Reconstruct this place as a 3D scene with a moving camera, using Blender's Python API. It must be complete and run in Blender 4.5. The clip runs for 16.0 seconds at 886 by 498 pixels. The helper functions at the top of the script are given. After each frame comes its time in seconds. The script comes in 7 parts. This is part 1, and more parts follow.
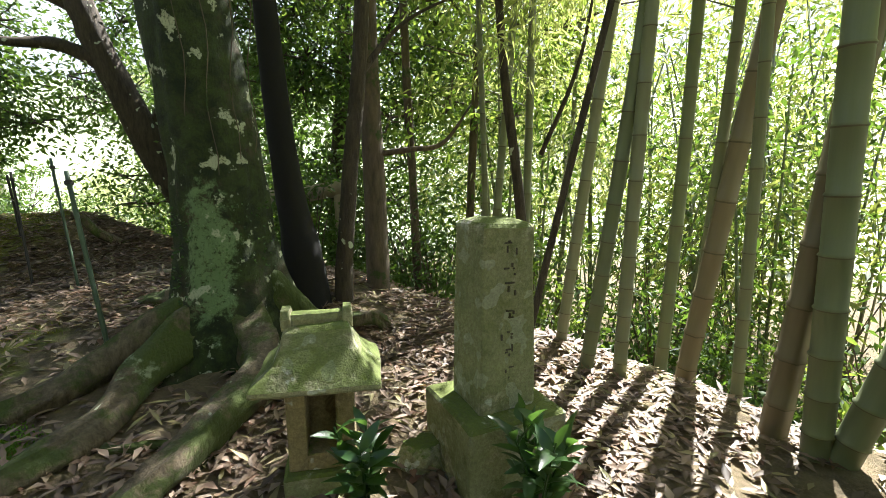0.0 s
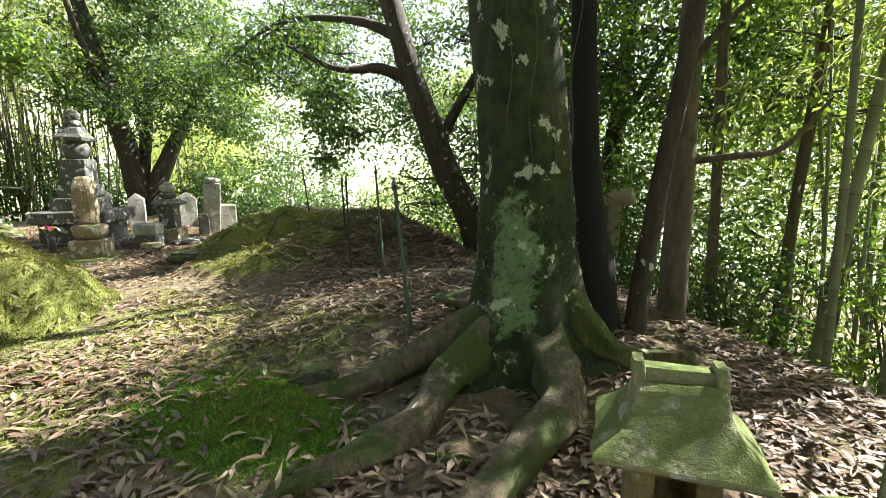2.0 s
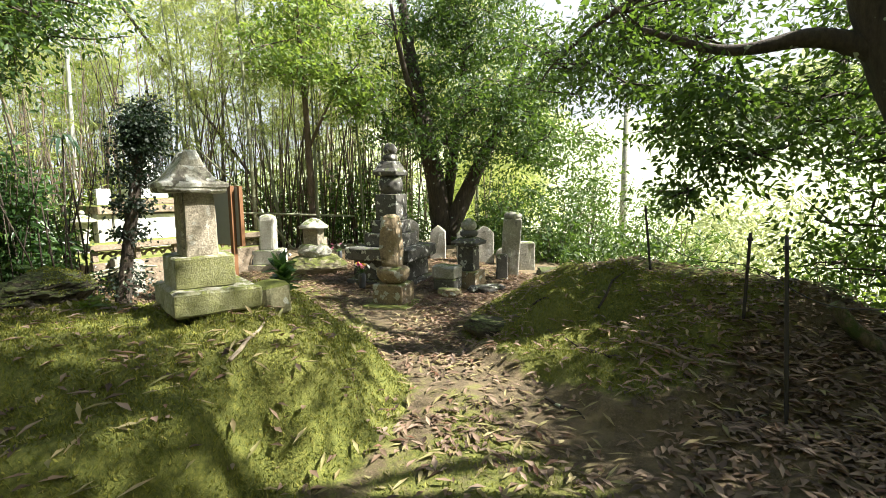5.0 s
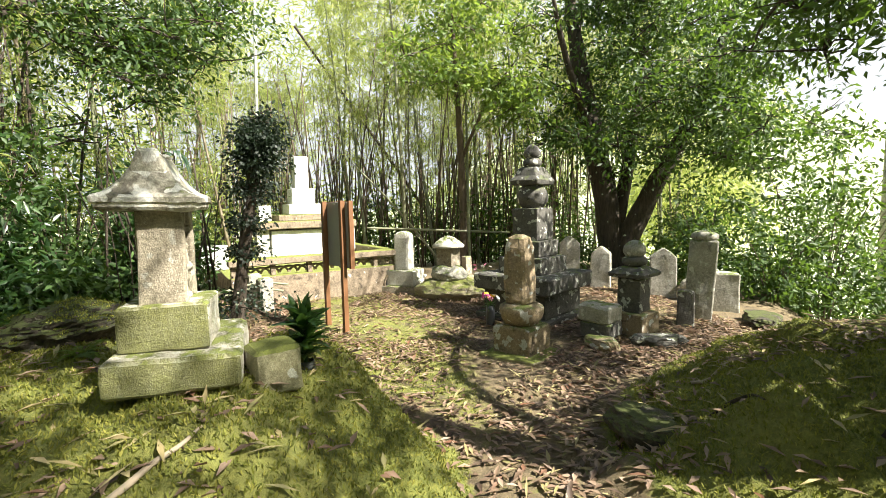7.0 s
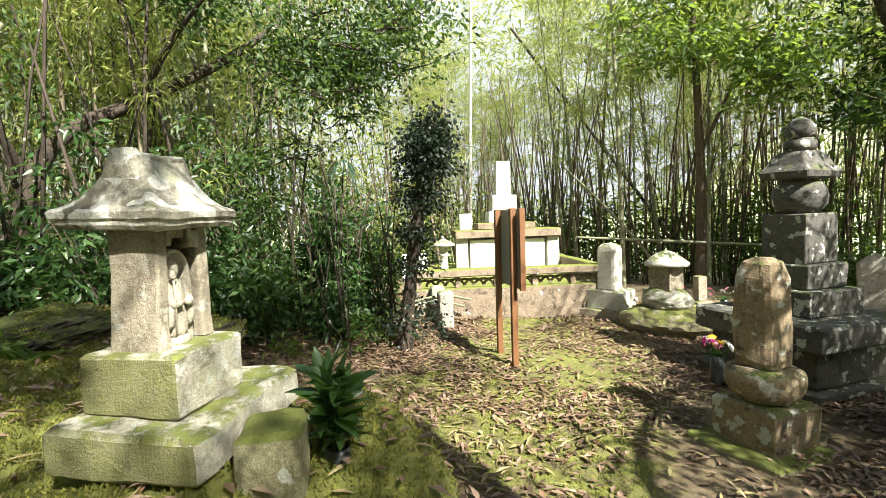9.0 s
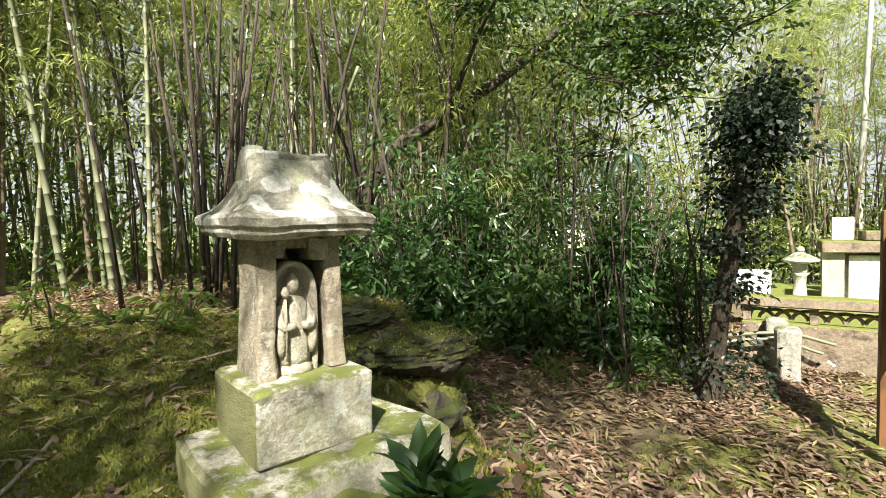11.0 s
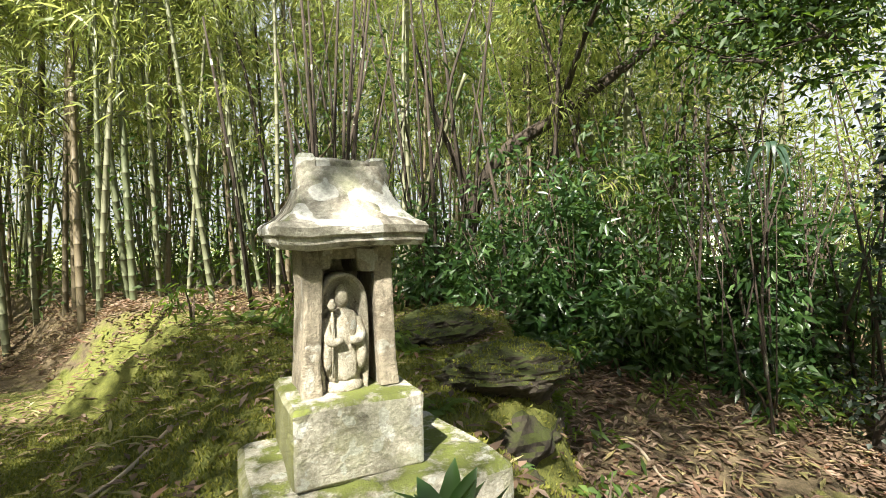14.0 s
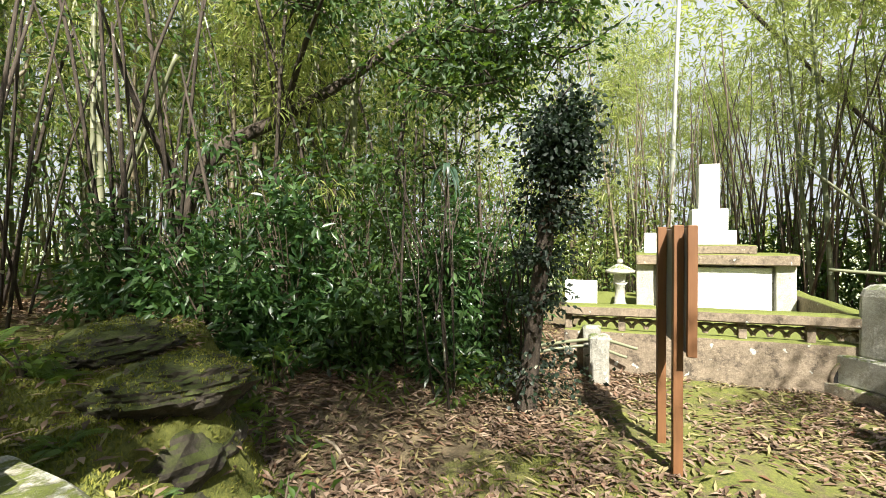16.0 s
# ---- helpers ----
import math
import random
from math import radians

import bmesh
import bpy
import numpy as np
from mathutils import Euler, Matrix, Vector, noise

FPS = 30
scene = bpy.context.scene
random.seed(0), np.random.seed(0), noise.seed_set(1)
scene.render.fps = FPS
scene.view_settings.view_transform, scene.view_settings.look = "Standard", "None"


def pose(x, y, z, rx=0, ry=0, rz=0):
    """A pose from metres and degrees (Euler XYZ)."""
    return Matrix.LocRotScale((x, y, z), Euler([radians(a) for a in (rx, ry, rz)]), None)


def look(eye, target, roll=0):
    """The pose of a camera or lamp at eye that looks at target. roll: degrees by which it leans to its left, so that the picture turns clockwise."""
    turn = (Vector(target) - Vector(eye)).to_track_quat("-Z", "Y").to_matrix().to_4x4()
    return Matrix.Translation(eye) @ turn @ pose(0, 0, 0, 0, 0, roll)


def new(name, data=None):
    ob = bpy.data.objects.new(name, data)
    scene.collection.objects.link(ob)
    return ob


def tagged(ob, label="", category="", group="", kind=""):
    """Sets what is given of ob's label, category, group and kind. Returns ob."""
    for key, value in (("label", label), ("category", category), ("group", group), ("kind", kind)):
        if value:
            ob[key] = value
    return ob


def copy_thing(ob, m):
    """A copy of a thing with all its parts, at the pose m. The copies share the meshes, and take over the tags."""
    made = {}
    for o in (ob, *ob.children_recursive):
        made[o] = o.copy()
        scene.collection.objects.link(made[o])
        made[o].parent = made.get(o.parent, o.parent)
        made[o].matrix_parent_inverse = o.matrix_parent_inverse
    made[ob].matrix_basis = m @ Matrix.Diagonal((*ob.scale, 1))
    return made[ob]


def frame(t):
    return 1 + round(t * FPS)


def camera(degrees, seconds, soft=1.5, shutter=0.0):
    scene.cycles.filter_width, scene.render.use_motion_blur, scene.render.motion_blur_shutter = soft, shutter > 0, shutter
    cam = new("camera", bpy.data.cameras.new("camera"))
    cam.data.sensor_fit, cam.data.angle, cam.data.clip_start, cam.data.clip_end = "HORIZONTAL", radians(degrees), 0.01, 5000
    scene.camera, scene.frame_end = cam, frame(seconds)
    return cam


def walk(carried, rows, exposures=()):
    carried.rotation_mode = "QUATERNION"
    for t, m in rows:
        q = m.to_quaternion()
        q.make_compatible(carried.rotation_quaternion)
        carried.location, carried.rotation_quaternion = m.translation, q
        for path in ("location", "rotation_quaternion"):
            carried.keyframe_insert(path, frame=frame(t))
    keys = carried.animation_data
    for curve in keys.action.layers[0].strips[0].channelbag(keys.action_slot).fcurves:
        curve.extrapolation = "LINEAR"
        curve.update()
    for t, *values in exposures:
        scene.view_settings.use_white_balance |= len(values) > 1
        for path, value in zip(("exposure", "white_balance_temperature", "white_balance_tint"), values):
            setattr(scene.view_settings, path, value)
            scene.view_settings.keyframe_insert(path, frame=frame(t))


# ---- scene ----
cam = camera(86.8, 16.0, soft=0.8)
PATH = [
    (0, (0.007, 0.348, 1.44), (-0.052, 2.314, 1.08), -0.3),
    (0.5, (0.013, 0.347, 1.444), (-0.174, 2.299, 1.051), -0.2),
    (1, (-0.028, 0.344, 1.444), (-0.428, 2.262, 1.04), 0.3),
    (1.5, (-0.17, 0.403, 1.436), (-0.867, 2.24, 1.064), 0.4),
    (1.6, (-0.219, 0.425, 1.439), (-0.975, 2.24, 1.07), 0.2),
    (2, (-0.478, 0.551, 1.476), (-1.473, 2.253, 1.133), 0.1),
    (2.5, (-0.762, 0.663, 1.509), (-2.029, 2.179, 1.197), 0.3),
    (3, (-1.145, 0.793, 1.618), (-2.647, 2.082, 1.326), 0.3),
    (3.5, (-1.583, 0.917, 1.663), (-3.168, 2.104, 1.382), 0.3),
    (3.7, (-1.739, 1.021, 1.675), (-3.339, 2.189, 1.394), 0.2),
    (5.8, (-3.34, 2.176, 1.658), (-5.221, 2.823, 1.447), -1.1),
    (6, (-3.473, 2.305, 1.673), (-5.377, 2.883, 1.471), -1.3),
    (6.5, (-3.819, 2.563, 1.637), (-5.772, 2.953, 1.451), -1.4),
    (7, (-4.106, 2.794, 1.653), (-6.089, 2.983, 1.474), -1.2),
    (7.5, (-4.342, 2.98, 1.671), (-6.336, 2.966, 1.516), -1.2),
    (8, (-4.627, 3.088, 1.664), (-6.607, 2.847, 1.521), -1.5),
    (8.5, (-4.975, 3.207, 1.653), (-6.904, 2.698, 1.52), -1.6),
    (9, (-5.311, 3.33, 1.666), (-7.152, 2.559, 1.538), -1.8),
    (9.5, (-5.613, 3.36, 1.627), (-7.31, 2.308, 1.525), -2.5),
    (10, (-5.913, 3.301, 1.681), (-7.39, 1.956, 1.581), -2.3),
    (10.2, (-5.999, 3.303, 1.676), (-7.369, 1.849, 1.578), -2.0),
    (12.3, (-6.475, 3.144, 1.684), (-6.976, 1.209, 1.624), -1.6),
    (12.5, (-6.493, 3.139, 1.678), (-6.974, 1.198, 1.62), -2.0),
    (13, (-6.508, 3.138, 1.671), (-6.951, 1.188, 1.622), -1.8),
    (13.5, (-6.498, 3.16, 1.676), (-6.925, 1.206, 1.635), -1.5),
    (14, (-6.505, 3.174, 1.678), (-6.966, 1.228, 1.637), -1.4),
    (14.5, (-6.574, 3.189, 1.664), (-7.215, 1.295, 1.628), -1.0),
    (15, (-6.748, 3.25, 1.661), (-7.61, 1.445, 1.628), -0.6),
    (15.5, (-6.879, 3.347, 1.672), (-7.96, 1.665, 1.631), -0.5),
    (16, (-6.883, 3.377, 1.673), (-8.228, 1.897, 1.632), -0.4),
]
EXPOSURES = [(0.0, 2.5, 6000, 10), (2.5, 2.6, 6000, 10), (3.5, 2.2, 6000, 10), (6.0, 2.05, 6600, 10), (9.0, 1.95, 6450, 10), (10.0, 1.65, 6500, 10), (12.5, 1.85, 6550, 10), (14.5, 1.85, 6550, 10), (16.0, 1.7, 6400, 10)]
walk(cam, [(t, look(eye, target, roll)) for t, eye, target, roll in PATH], EXPOSURES)

# ---- light ----
SUN_AZ, SUN_EL = 34.0, 47.0          # degrees from +y towards +x, and above the horizon
sun_dir = Vector((math.sin(radians(SUN_AZ)) * math.cos(radians(SUN_EL)),
                  math.cos(radians(SUN_AZ)) * math.cos(radians(SUN_EL)), math.sin(radians(SUN_EL))))
world = bpy.data.worlds.new("sky")
world.use_nodes = True
scene.world = world
wn = world.node_tree.nodes
sky = wn.new("ShaderNodeTexSky")
sky.sky_type, sky.sun_disc = "NISHITA", False
sky.sun_elevation, sky.sun_rotation = radians(SUN_EL), radians(SUN_AZ)
sky.air_density, sky.dust_density = 1.0, 3.0
world.node_tree.links.new(sky.outputs[0], wn["Background"].inputs[0])
wn["Background"].inputs[1].default_value = 0.05
sun_data = bpy.data.lights.new("sun", "SUN")
sun_data.energy, sun_data.angle, sun_data.color = 5.0, radians(0.6), (1.0, 0.95, 0.85)
sun = new("sun", sun_data)
sun.matrix_world = look(sun_dir * 40, (0, 0, 0))


# ---- materials ----
def node_material(name):
    m = bpy.data.materials.new(name)
    m.use_nodes = True
    return m, m.node_tree.nodes, m.node_tree.links


def texture_space(n, l):
    """Object coordinates, shifted by a random amount for each object."""
    tc, oi, ad = n.new("ShaderNodeTexCoord"), n.new("ShaderNodeObjectInfo"), n.new("ShaderNodeVectorMath")
    mul = n.new("ShaderNodeMath")
    mul.operation, mul.inputs[1].default_value = "MULTIPLY", 37.0
    ad.operation = "ADD"
    l.new(oi.outputs["Random"], mul.inputs[0])
    l.new(tc.outputs["Object"], ad.inputs[0])
    l.new(mul.outputs[0], ad.inputs[1])
    return ad.outputs[0]


def noise_tex(n, l, vec, scale, detail=5.0, rough=0.6, distort=0.0):
    t = n.new("ShaderNodeTexNoise")
    t.inputs["Scale"].default_value, t.inputs["Detail"].default_value = scale, detail
    t.inputs["Roughness"].default_value, t.inputs["Distortion"].default_value = rough, distort
    l.new(vec, t.inputs["Vector"])
    return t.outputs["Fac"]


def ramp(n, l, fac, stops):
    r = n.new("ShaderNodeValToRGB")
    els = r.color_ramp.elements
    while len(els) < len(stops):
        els.new(0.5)
    for e, (p, c) in zip(els, stops):
        e.position, e.color = p, (*c, 1.0)
    l.new(fac, r.inputs[0])
    return r.outputs[0]


def mask(n, l, fac, lo, hi):
    r = n.new("ShaderNodeMapRange")
    r.interpolation_type = "SMOOTHSTEP"
    r.inputs[1].default_value, r.inputs[2].default_value = lo, hi
    l.new(fac, r.inputs[0])
    return r.outputs[0]


def math_node(n, l, op, a, b):
    m = n.new("ShaderNodeMath")
    m.operation = op
    for i, v in enumerate((a, b)):
        if isinstance(v, (int, float)):
            m.inputs[i].default_value = v
        else:
            l.new(v, m.inputs[i])
    return m.outputs[0]


def mix(n, l, fac, a, b):
    m = n.new("ShaderNodeMix")
    m.data_type = "RGBA"
    for sock, v in ((m.inputs[0], fac), (m.inputs[6], a), (m.inputs[7], b)):
        if isinstance(v, (int, float)):
            sock.default_value = v
        elif isinstance(v, tuple):
            sock.default_value = (*v, 1.0)
        else:
            l.new(v, sock)
    return m.outputs[2]


def bump_node(n, l, height, strength, dist):
    b = n.new("ShaderNodeBump")
    b.inputs["Strength"].default_value, b.inputs["Distance"].default_value = strength, dist
    l.new(height, b.inputs["Height"])
    return b.outputs[0]


def stone(name, light, dark, moss=0.4, lichen=0.3, stain=0.4, scale=1.0, moss_col=(0.16, 0.22, 0.035), rough=0.9, lichen_col=(0.62, 0.63, 0.56), side_moss=0.0, east_moss=0.0):
    """Weathered stone: grain, dark stains, pale lichen spots, and moss on what faces up."""
    m, n, l = node_material(name)
    v = texture_space(n, l)
    big, fine, grit = noise_tex(n, l, v, 4 * scale, 6), noise_tex(n, l, v, 28 * scale, 6, 0.7), noise_tex(n, l, v, 160, 3, 0.7)
    col = ramp(n, l, big, [(0.3, dark), (0.62, light)])
    col = mix(n, l, mask(n, l, fine, 0.35, 0.75), col, tuple(min(1, c * 1.25) for c in light))
    st = math_node(n, l, "MULTIPLY", mask(n, l, noise_tex(n, l, v, 7 * scale, 8, 0.7, 0.4), 0.68 - 0.3 * stain, 0.78 - 0.2 * stain), 0.8)
    col = mix(n, l, st, col, tuple(c * 0.3 for c in dark))
    vor = n.new("ShaderNodeTexNoise")
    vor.inputs["Scale"].default_value, vor.inputs["Detail"].default_value, vor.inputs["Roughness"].default_value = 11 * scale, 2.5, 0.45
    l.new(v, vor.inputs["Vector"])
    li = mask(n, l, vor.outputs["Fac"], 0.74 - 0.25 * lichen, 0.77 - 0.25 * lichen)
    col = mix(n, l, math_node(n, l, "MULTIPLY", li, 0.85), col, mix(n, l, fine, lichen_col, tuple(c * 0.75 for c in lichen_col)))
    geo, sep = n.new("ShaderNodeNewGeometry"), n.new("ShaderNodeSeparateXYZ")
    l.new(geo.outputs["Normal"], sep.inputs[0])
    up = mask(n, l, sep.outputs[2], 0.25 - side_moss, 0.85)
    mo = math_node(n, l, "MULTIPLY", up, mask(n, l, noise_tex(n, l, v, 6 * scale, 7, 0.7), 0.68 - 0.5 * moss, 0.78 - 0.45 * moss))
    col = mix(n, l, mo, col, mix(n, l, fine, moss_col, tuple(c * 0.45 for c in moss_col)))
    if east_moss:
        em = math_node(n, l, "MULTIPLY", mask(n, l, sep.outputs[0], 0.35, 0.8), mask(n, l, noise_tex(n, l, v, 5 * scale, 7, 0.7), 0.66 - 0.4 * east_moss, 0.8 - 0.4 * east_moss))
        col = mix(n, l, math_node(n, l, "MULTIPLY", em, 0.85), col, mix(n, l, fine, (0.19, 0.2, 0.035), (0.08, 0.085, 0.02)))
    grain = math_node(n, l, "MULTIPLY", mask(n, l, noise_tex(n, l, v, 75 * scale, 5, 0.75), 0.62, 0.38), 0.32)
    col = mix(n, l, grain, col, tuple(c * 0.35 for c in dark))
    b = n["Principled BSDF"]
    l.new(col, b.inputs["Base Color"])
    b.inputs["Roughness"].default_value = rough
    hgt = math_node(n, l, "ADD", math_node(n, l, "MULTIPLY", grit, 0.35), math_node(n, l, "ADD", fine, math_node(n, l, "MULTIPLY", mo, 0.6)))
    l.new(bump_node(n, l, hgt, 0.9, 0.012), b.inputs["Normal"])
    return m


def bark(name, light, dark, moss=0.0, lichen=0.0, moss_col=(0.05, 0.085, 0.015), lichen_col=(0.28, 0.36, 0.2), streak=6.0, bump=0.012):
    m, n, l = node_material(name)
    v = texture_space(n, l)
    mp = n.new("ShaderNodeMapping")
    mp.inputs["Scale"].default_value = (1, 1, 0.22)
    l.new(v, mp.inputs[0])
    st, fine = noise_tex(n, l, mp.outputs[0], streak * 4, 7, 0.7), noise_tex(n, l, v, 70, 4, 0.7)
    col = ramp(n, l, st, [(0.3, dark), (0.68, light)])
    col = mix(n, l, math_node(n, l, "MULTIPLY", fine, 0.5), col, dark)
    if moss:
        mo = mask(n, l, noise_tex(n, l, v, 3.0, 8, 0.7), 0.66 - 0.4 * moss, 0.74 - 0.35 * moss)
        col = mix(n, l, mo, col, mix(n, l, fine, moss_col, tuple(c * 0.35 for c in moss_col)))
    if lichen:
        li = mask(n, l, noise_tex(n, l, v, 2.4, 6, 0.62), 0.72 - 0.25 * lichen, 0.77 - 0.25 * lichen)
        col = mix(n, l, math_node(n, l, "MULTIPLY", li, mask(n, l, noise_tex(n, l, v, 30, 5, 0.7), 0.36, 0.56)), col, lichen_col)
        col = mix(n, l, mask(n, l, noise_tex(n, l, v, 9, 2, 0.4), 0.70, 0.72), col, (0.42, 0.46, 0.34))
    b = n["Principled BSDF"]
    l.new(col, b.inputs["Base Color"])
    b.inputs["Roughness"].default_value = 0.9
    l.new(bump_node(n, l, math_node(n, l, "ADD", st, math_node(n, l, "MULTIPLY", fine, 0.4)), 0.8, bump), b.inputs["Normal"])
    return m


def leafy(name, cols, gloss=0.45, through_light=0.35, glow=(0.35, 0.5, 0.06)):
    """Leaves: colour differs leaf by leaf, and some of the light passes through."""
    m, n, l = node_material(name)
    geo = n.new("ShaderNodeNewGeometry")
    col = ramp(n, l, geo.outputs["Random Per Island"], [(i / max(1, len(cols) - 1), c) for i, c in enumerate(cols)])
    v = texture_space(n, l)
    col = mix(n, l, math_node(n, l, "MULTIPLY", noise_tex(n, l, v, 1.3, 3), 0.5), col, cols[0])
    b = n["Principled BSDF"]
    l.new(col, b.inputs["Base Color"])
    b.inputs["Roughness"].default_value = gloss
    if through_light:
        tr, ms = n.new("ShaderNodeBsdfTranslucent"), n.new("ShaderNodeMixShader")
        l.new(mix(n, l, 0.6, col, glow), tr.inputs[0])
        ms.inputs[0].default_value = through_light
        l.new(b.outputs[0], ms.inputs[1])
        l.new(tr.outputs[0], ms.inputs[2])
        l.new(ms.outputs[0], n["Material Output"].inputs[0])
    return m


def plain(name, col, rough=0.6, var=0.25, scale=30.0, metal=0.0, bump=0.3, grain=(1, 1, 1)):
    m, n, l = node_material(name)
    v = texture_space(n, l)
    mp = n.new("ShaderNodeMapping")
    mp.inputs["Scale"].default_value = grain
    l.new(v, mp.inputs[0])
    f, g = noise_tex(n, l, mp.outputs[0], scale, 6, 0.65), noise_tex(n, l, v, scale * 0.17, 4)
    c = mix(n, l, f, tuple(x * (1 - var) for x in col), tuple(min(1, x * (1 + var)) for x in col))
    c = mix(n, l, math_node(n, l, "MULTIPLY", g, var), c, tuple(x * 0.5 for x in col))
    b = n["Principled BSDF"]
    l.new(c, b.inputs["Base Color"])
    b.inputs["Roughness"].default_value, b.inputs["Metallic"].default_value = rough, metal
    l.new(bump_node(n, l, f, bump, 0.004), b.inputs["Normal"])
    return m


M_TUFF = stone("tuff_stone", (0.33, 0.29, 0.215), (0.13, 0.105, 0.07), moss=0.5, lichen=0.5, stain=0.45, scale=1.6, lichen_col=(0.5, 0.48, 0.4))
M_TUFF_MOSSY = stone("mossy_tuff", (0.36, 0.34, 0.22), (0.17, 0.15, 0.08), moss=0.8, lichen=0.3, stain=0.4, side_moss=0.55, moss_col=(0.17, 0.2, 0.03))
M_ROOF_STONE = stone("roof_stone", (0.5, 0.48, 0.4), (0.17, 0.14, 0.09), moss=0.36, lichen=0.85, stain=0.8, scale=0.9, lichen_col=(0.8, 0.8, 0.74))
M_PALE = stone("pale_rough_stone", (0.46, 0.45, 0.39), (0.28, 0.27, 0.21), moss=0.5, lichen=0.4, stain=0.3, scale=1.6)
M_DARK = stone("dark_lichened_stone", (0.11, 0.105, 0.09), (0.045, 0.043, 0.04), moss=0.35, lichen=0.55, stain=0.5)
M_GREY = stone("grey_stone", (0.36, 0.35, 0.30), (0.18, 0.17, 0.13), moss=0.45, lichen=0.4, stain=0.45)
M_PILLAR = stone("mossy_pillar_stone", (0.38, 0.36, 0.26), (0.14, 0.13, 0.075), moss=0.72, lichen=0.6, stain=0.4, side_moss=1.3, moss_col=(0.15, 0.19, 0.03), lichen_col=(0.62, 0.64, 0.58))
M_RUST = stone("rusty_stone", (0.30, 0.23, 0.14), (0.10, 0.08, 0.05), moss=0.45, lichen=0.55, stain=0.55)
M_ROCK = stone("mossy_rock", (0.07, 0.058, 0.042), (0.022, 0.018, 0.013), moss=0.62, lichen=0.0, stain=0.5, moss_col=(0.085, 0.105, 0.018))
M_WHITE = stone("white_granite", (0.78, 0.78, 0.74), (0.6, 0.6, 0.57), moss=0.1, lichen=0.0, stain=0.0)
M_CONCRETE = stone("weathered_concrete", (0.27, 0.215, 0.15), (0.11, 0.085, 0.06), moss=0.85, lichen=0.2, stain=0.55, moss_col=(0.2, 0.235, 0.035))
M_SIGN_WOOD = plain("stained_sign_wood", (0.175, 0.08, 0.032), 0.55, 0.35, 40, grain=(1, 1, 0.06))
M_SHEET = plain("zinc_sheet", (0.30, 0.31, 0.28), 0.45, 0.12, 8, bump=0.1)


def great_bark():
    """Brown bark under a dark moss coat, with one tall pale lichen field on the side towards the path."""
    m, n, l = node_material("mossy_great_bark")
    tc = n.new("ShaderNodeTexCoord")
    v = tc.outputs["Object"]
    mp = n.new("ShaderNodeMapping")
    mp.inputs["Scale"].default_value = (1, 1, 0.25)
    l.new(v, mp.inputs[0])
    st, fine, med = noise_tex(n, l, mp.outputs[0], 22, 7, 0.7), noise_tex(n, l, v, 70, 5, 0.75), noise_tex(n, l, v, 9, 7, 0.7, 0.3)
    col = ramp(n, l, st, [(0.3, (0.02, 0.015, 0.009)), (0.7, (0.085, 0.064, 0.036))])
    mo = mask(n, l, noise_tex(n, l, v, 2.6, 8, 0.72), 0.36, 0.48)
    col = mix(n, l, mo, col, mix(n, l, mask(n, l, med, 0.35, 0.65), mix(n, l, fine, (0.06, 0.085, 0.014), (0.012, 0.02, 0.005)), (0.01, 0.017, 0.005)))
    dist = n.new("ShaderNodeVectorMath")
    dist.operation = "DISTANCE"
    dist.inputs[1].default_value = (0.05, -0.385, 0.33)
    sc = n.new("ShaderNodeMapping")
    sc.inputs["Scale"].default_value = (1.35, 1.1, 0.42)
    l.new(v, sc.inputs[0])
    l.new(sc.outputs[0], dist.inputs[0])
    edge = math_node(n, l, "ADD", dist.outputs["Value"], math_node(n, l, "MULTIPLY", math_node(n, l, "SUBTRACT", med, 0.5), 0.5))
    field = math_node(n, l, "MULTIPLY", mask(n, l, edge, 0.225, 0.15), mask(n, l, noise_tex(n, l, v, 34, 5, 0.7), 0.3, 0.5))
    col = mix(n, l, field, col, mix(n, l, med, (0.2, 0.28, 0.14), (0.1, 0.165, 0.06)))
    spots = math_node(n, l, "MULTIPLY", mask(n, l, noise_tex(n, l, v, 7.5, 4, 0.6), 0.6, 0.64), mask(n, l, fine, 0.3, 0.5))
    col = mix(n, l, spots, col, (0.4, 0.42, 0.3))
    b = n["Principled BSDF"]
    l.new(col, b.inputs["Base Color"])
    b.inputs["Roughness"].default_value = 0.9
    l.new(bump_node(n, l, math_node(n, l, "ADD", st, math_node(n, l, "MULTIPLY", fine, 0.6)), 0.9, 0.02), b.inputs["Normal"])
    return m


M_BARK_BIG = great_bark()
M_ROOT = bark("root_bark", (0.24, 0.185, 0.115), (0.04, 0.03, 0.018), moss=0.55, lichen=0.3, moss_col=(0.085, 0.115, 0.02), lichen_col=(0.26, 0.29, 0.18), bump=0.035)
M_BARK_DARK = bark("dark_bark", (0.1, 0.075, 0.052), (0.018, 0.014, 0.01), lichen=0.25, lichen_col=(0.14, 0.14, 0.1), bump=0.03)
M_BARK = bark("brown_bark", (0.16, 0.12, 0.08), (0.05, 0.038, 0.026), moss=0.25)
M_DEAD = plain("dead_wood", (0.34, 0.28, 0.2), 0.85, 0.4, 25, grain=(1, 1, 0.1))
M_LEAF_DARK = leafy("evergreen_leaves", [(0.01, 0.028, 0.006), (0.022, 0.055, 0.011), (0.045, 0.095, 0.018), (0.085, 0.14, 0.03)], 0.58, 0.3, (0.25, 0.42, 0.04))
M_LEAF_MID = leafy("broad_leaves", [(0.03, 0.07, 0.012), (0.06, 0.115, 0.02), (0.1, 0.17, 0.03), (0.17, 0.24, 0.05)], 0.55, 0.45, (0.45, 0.6, 0.07))
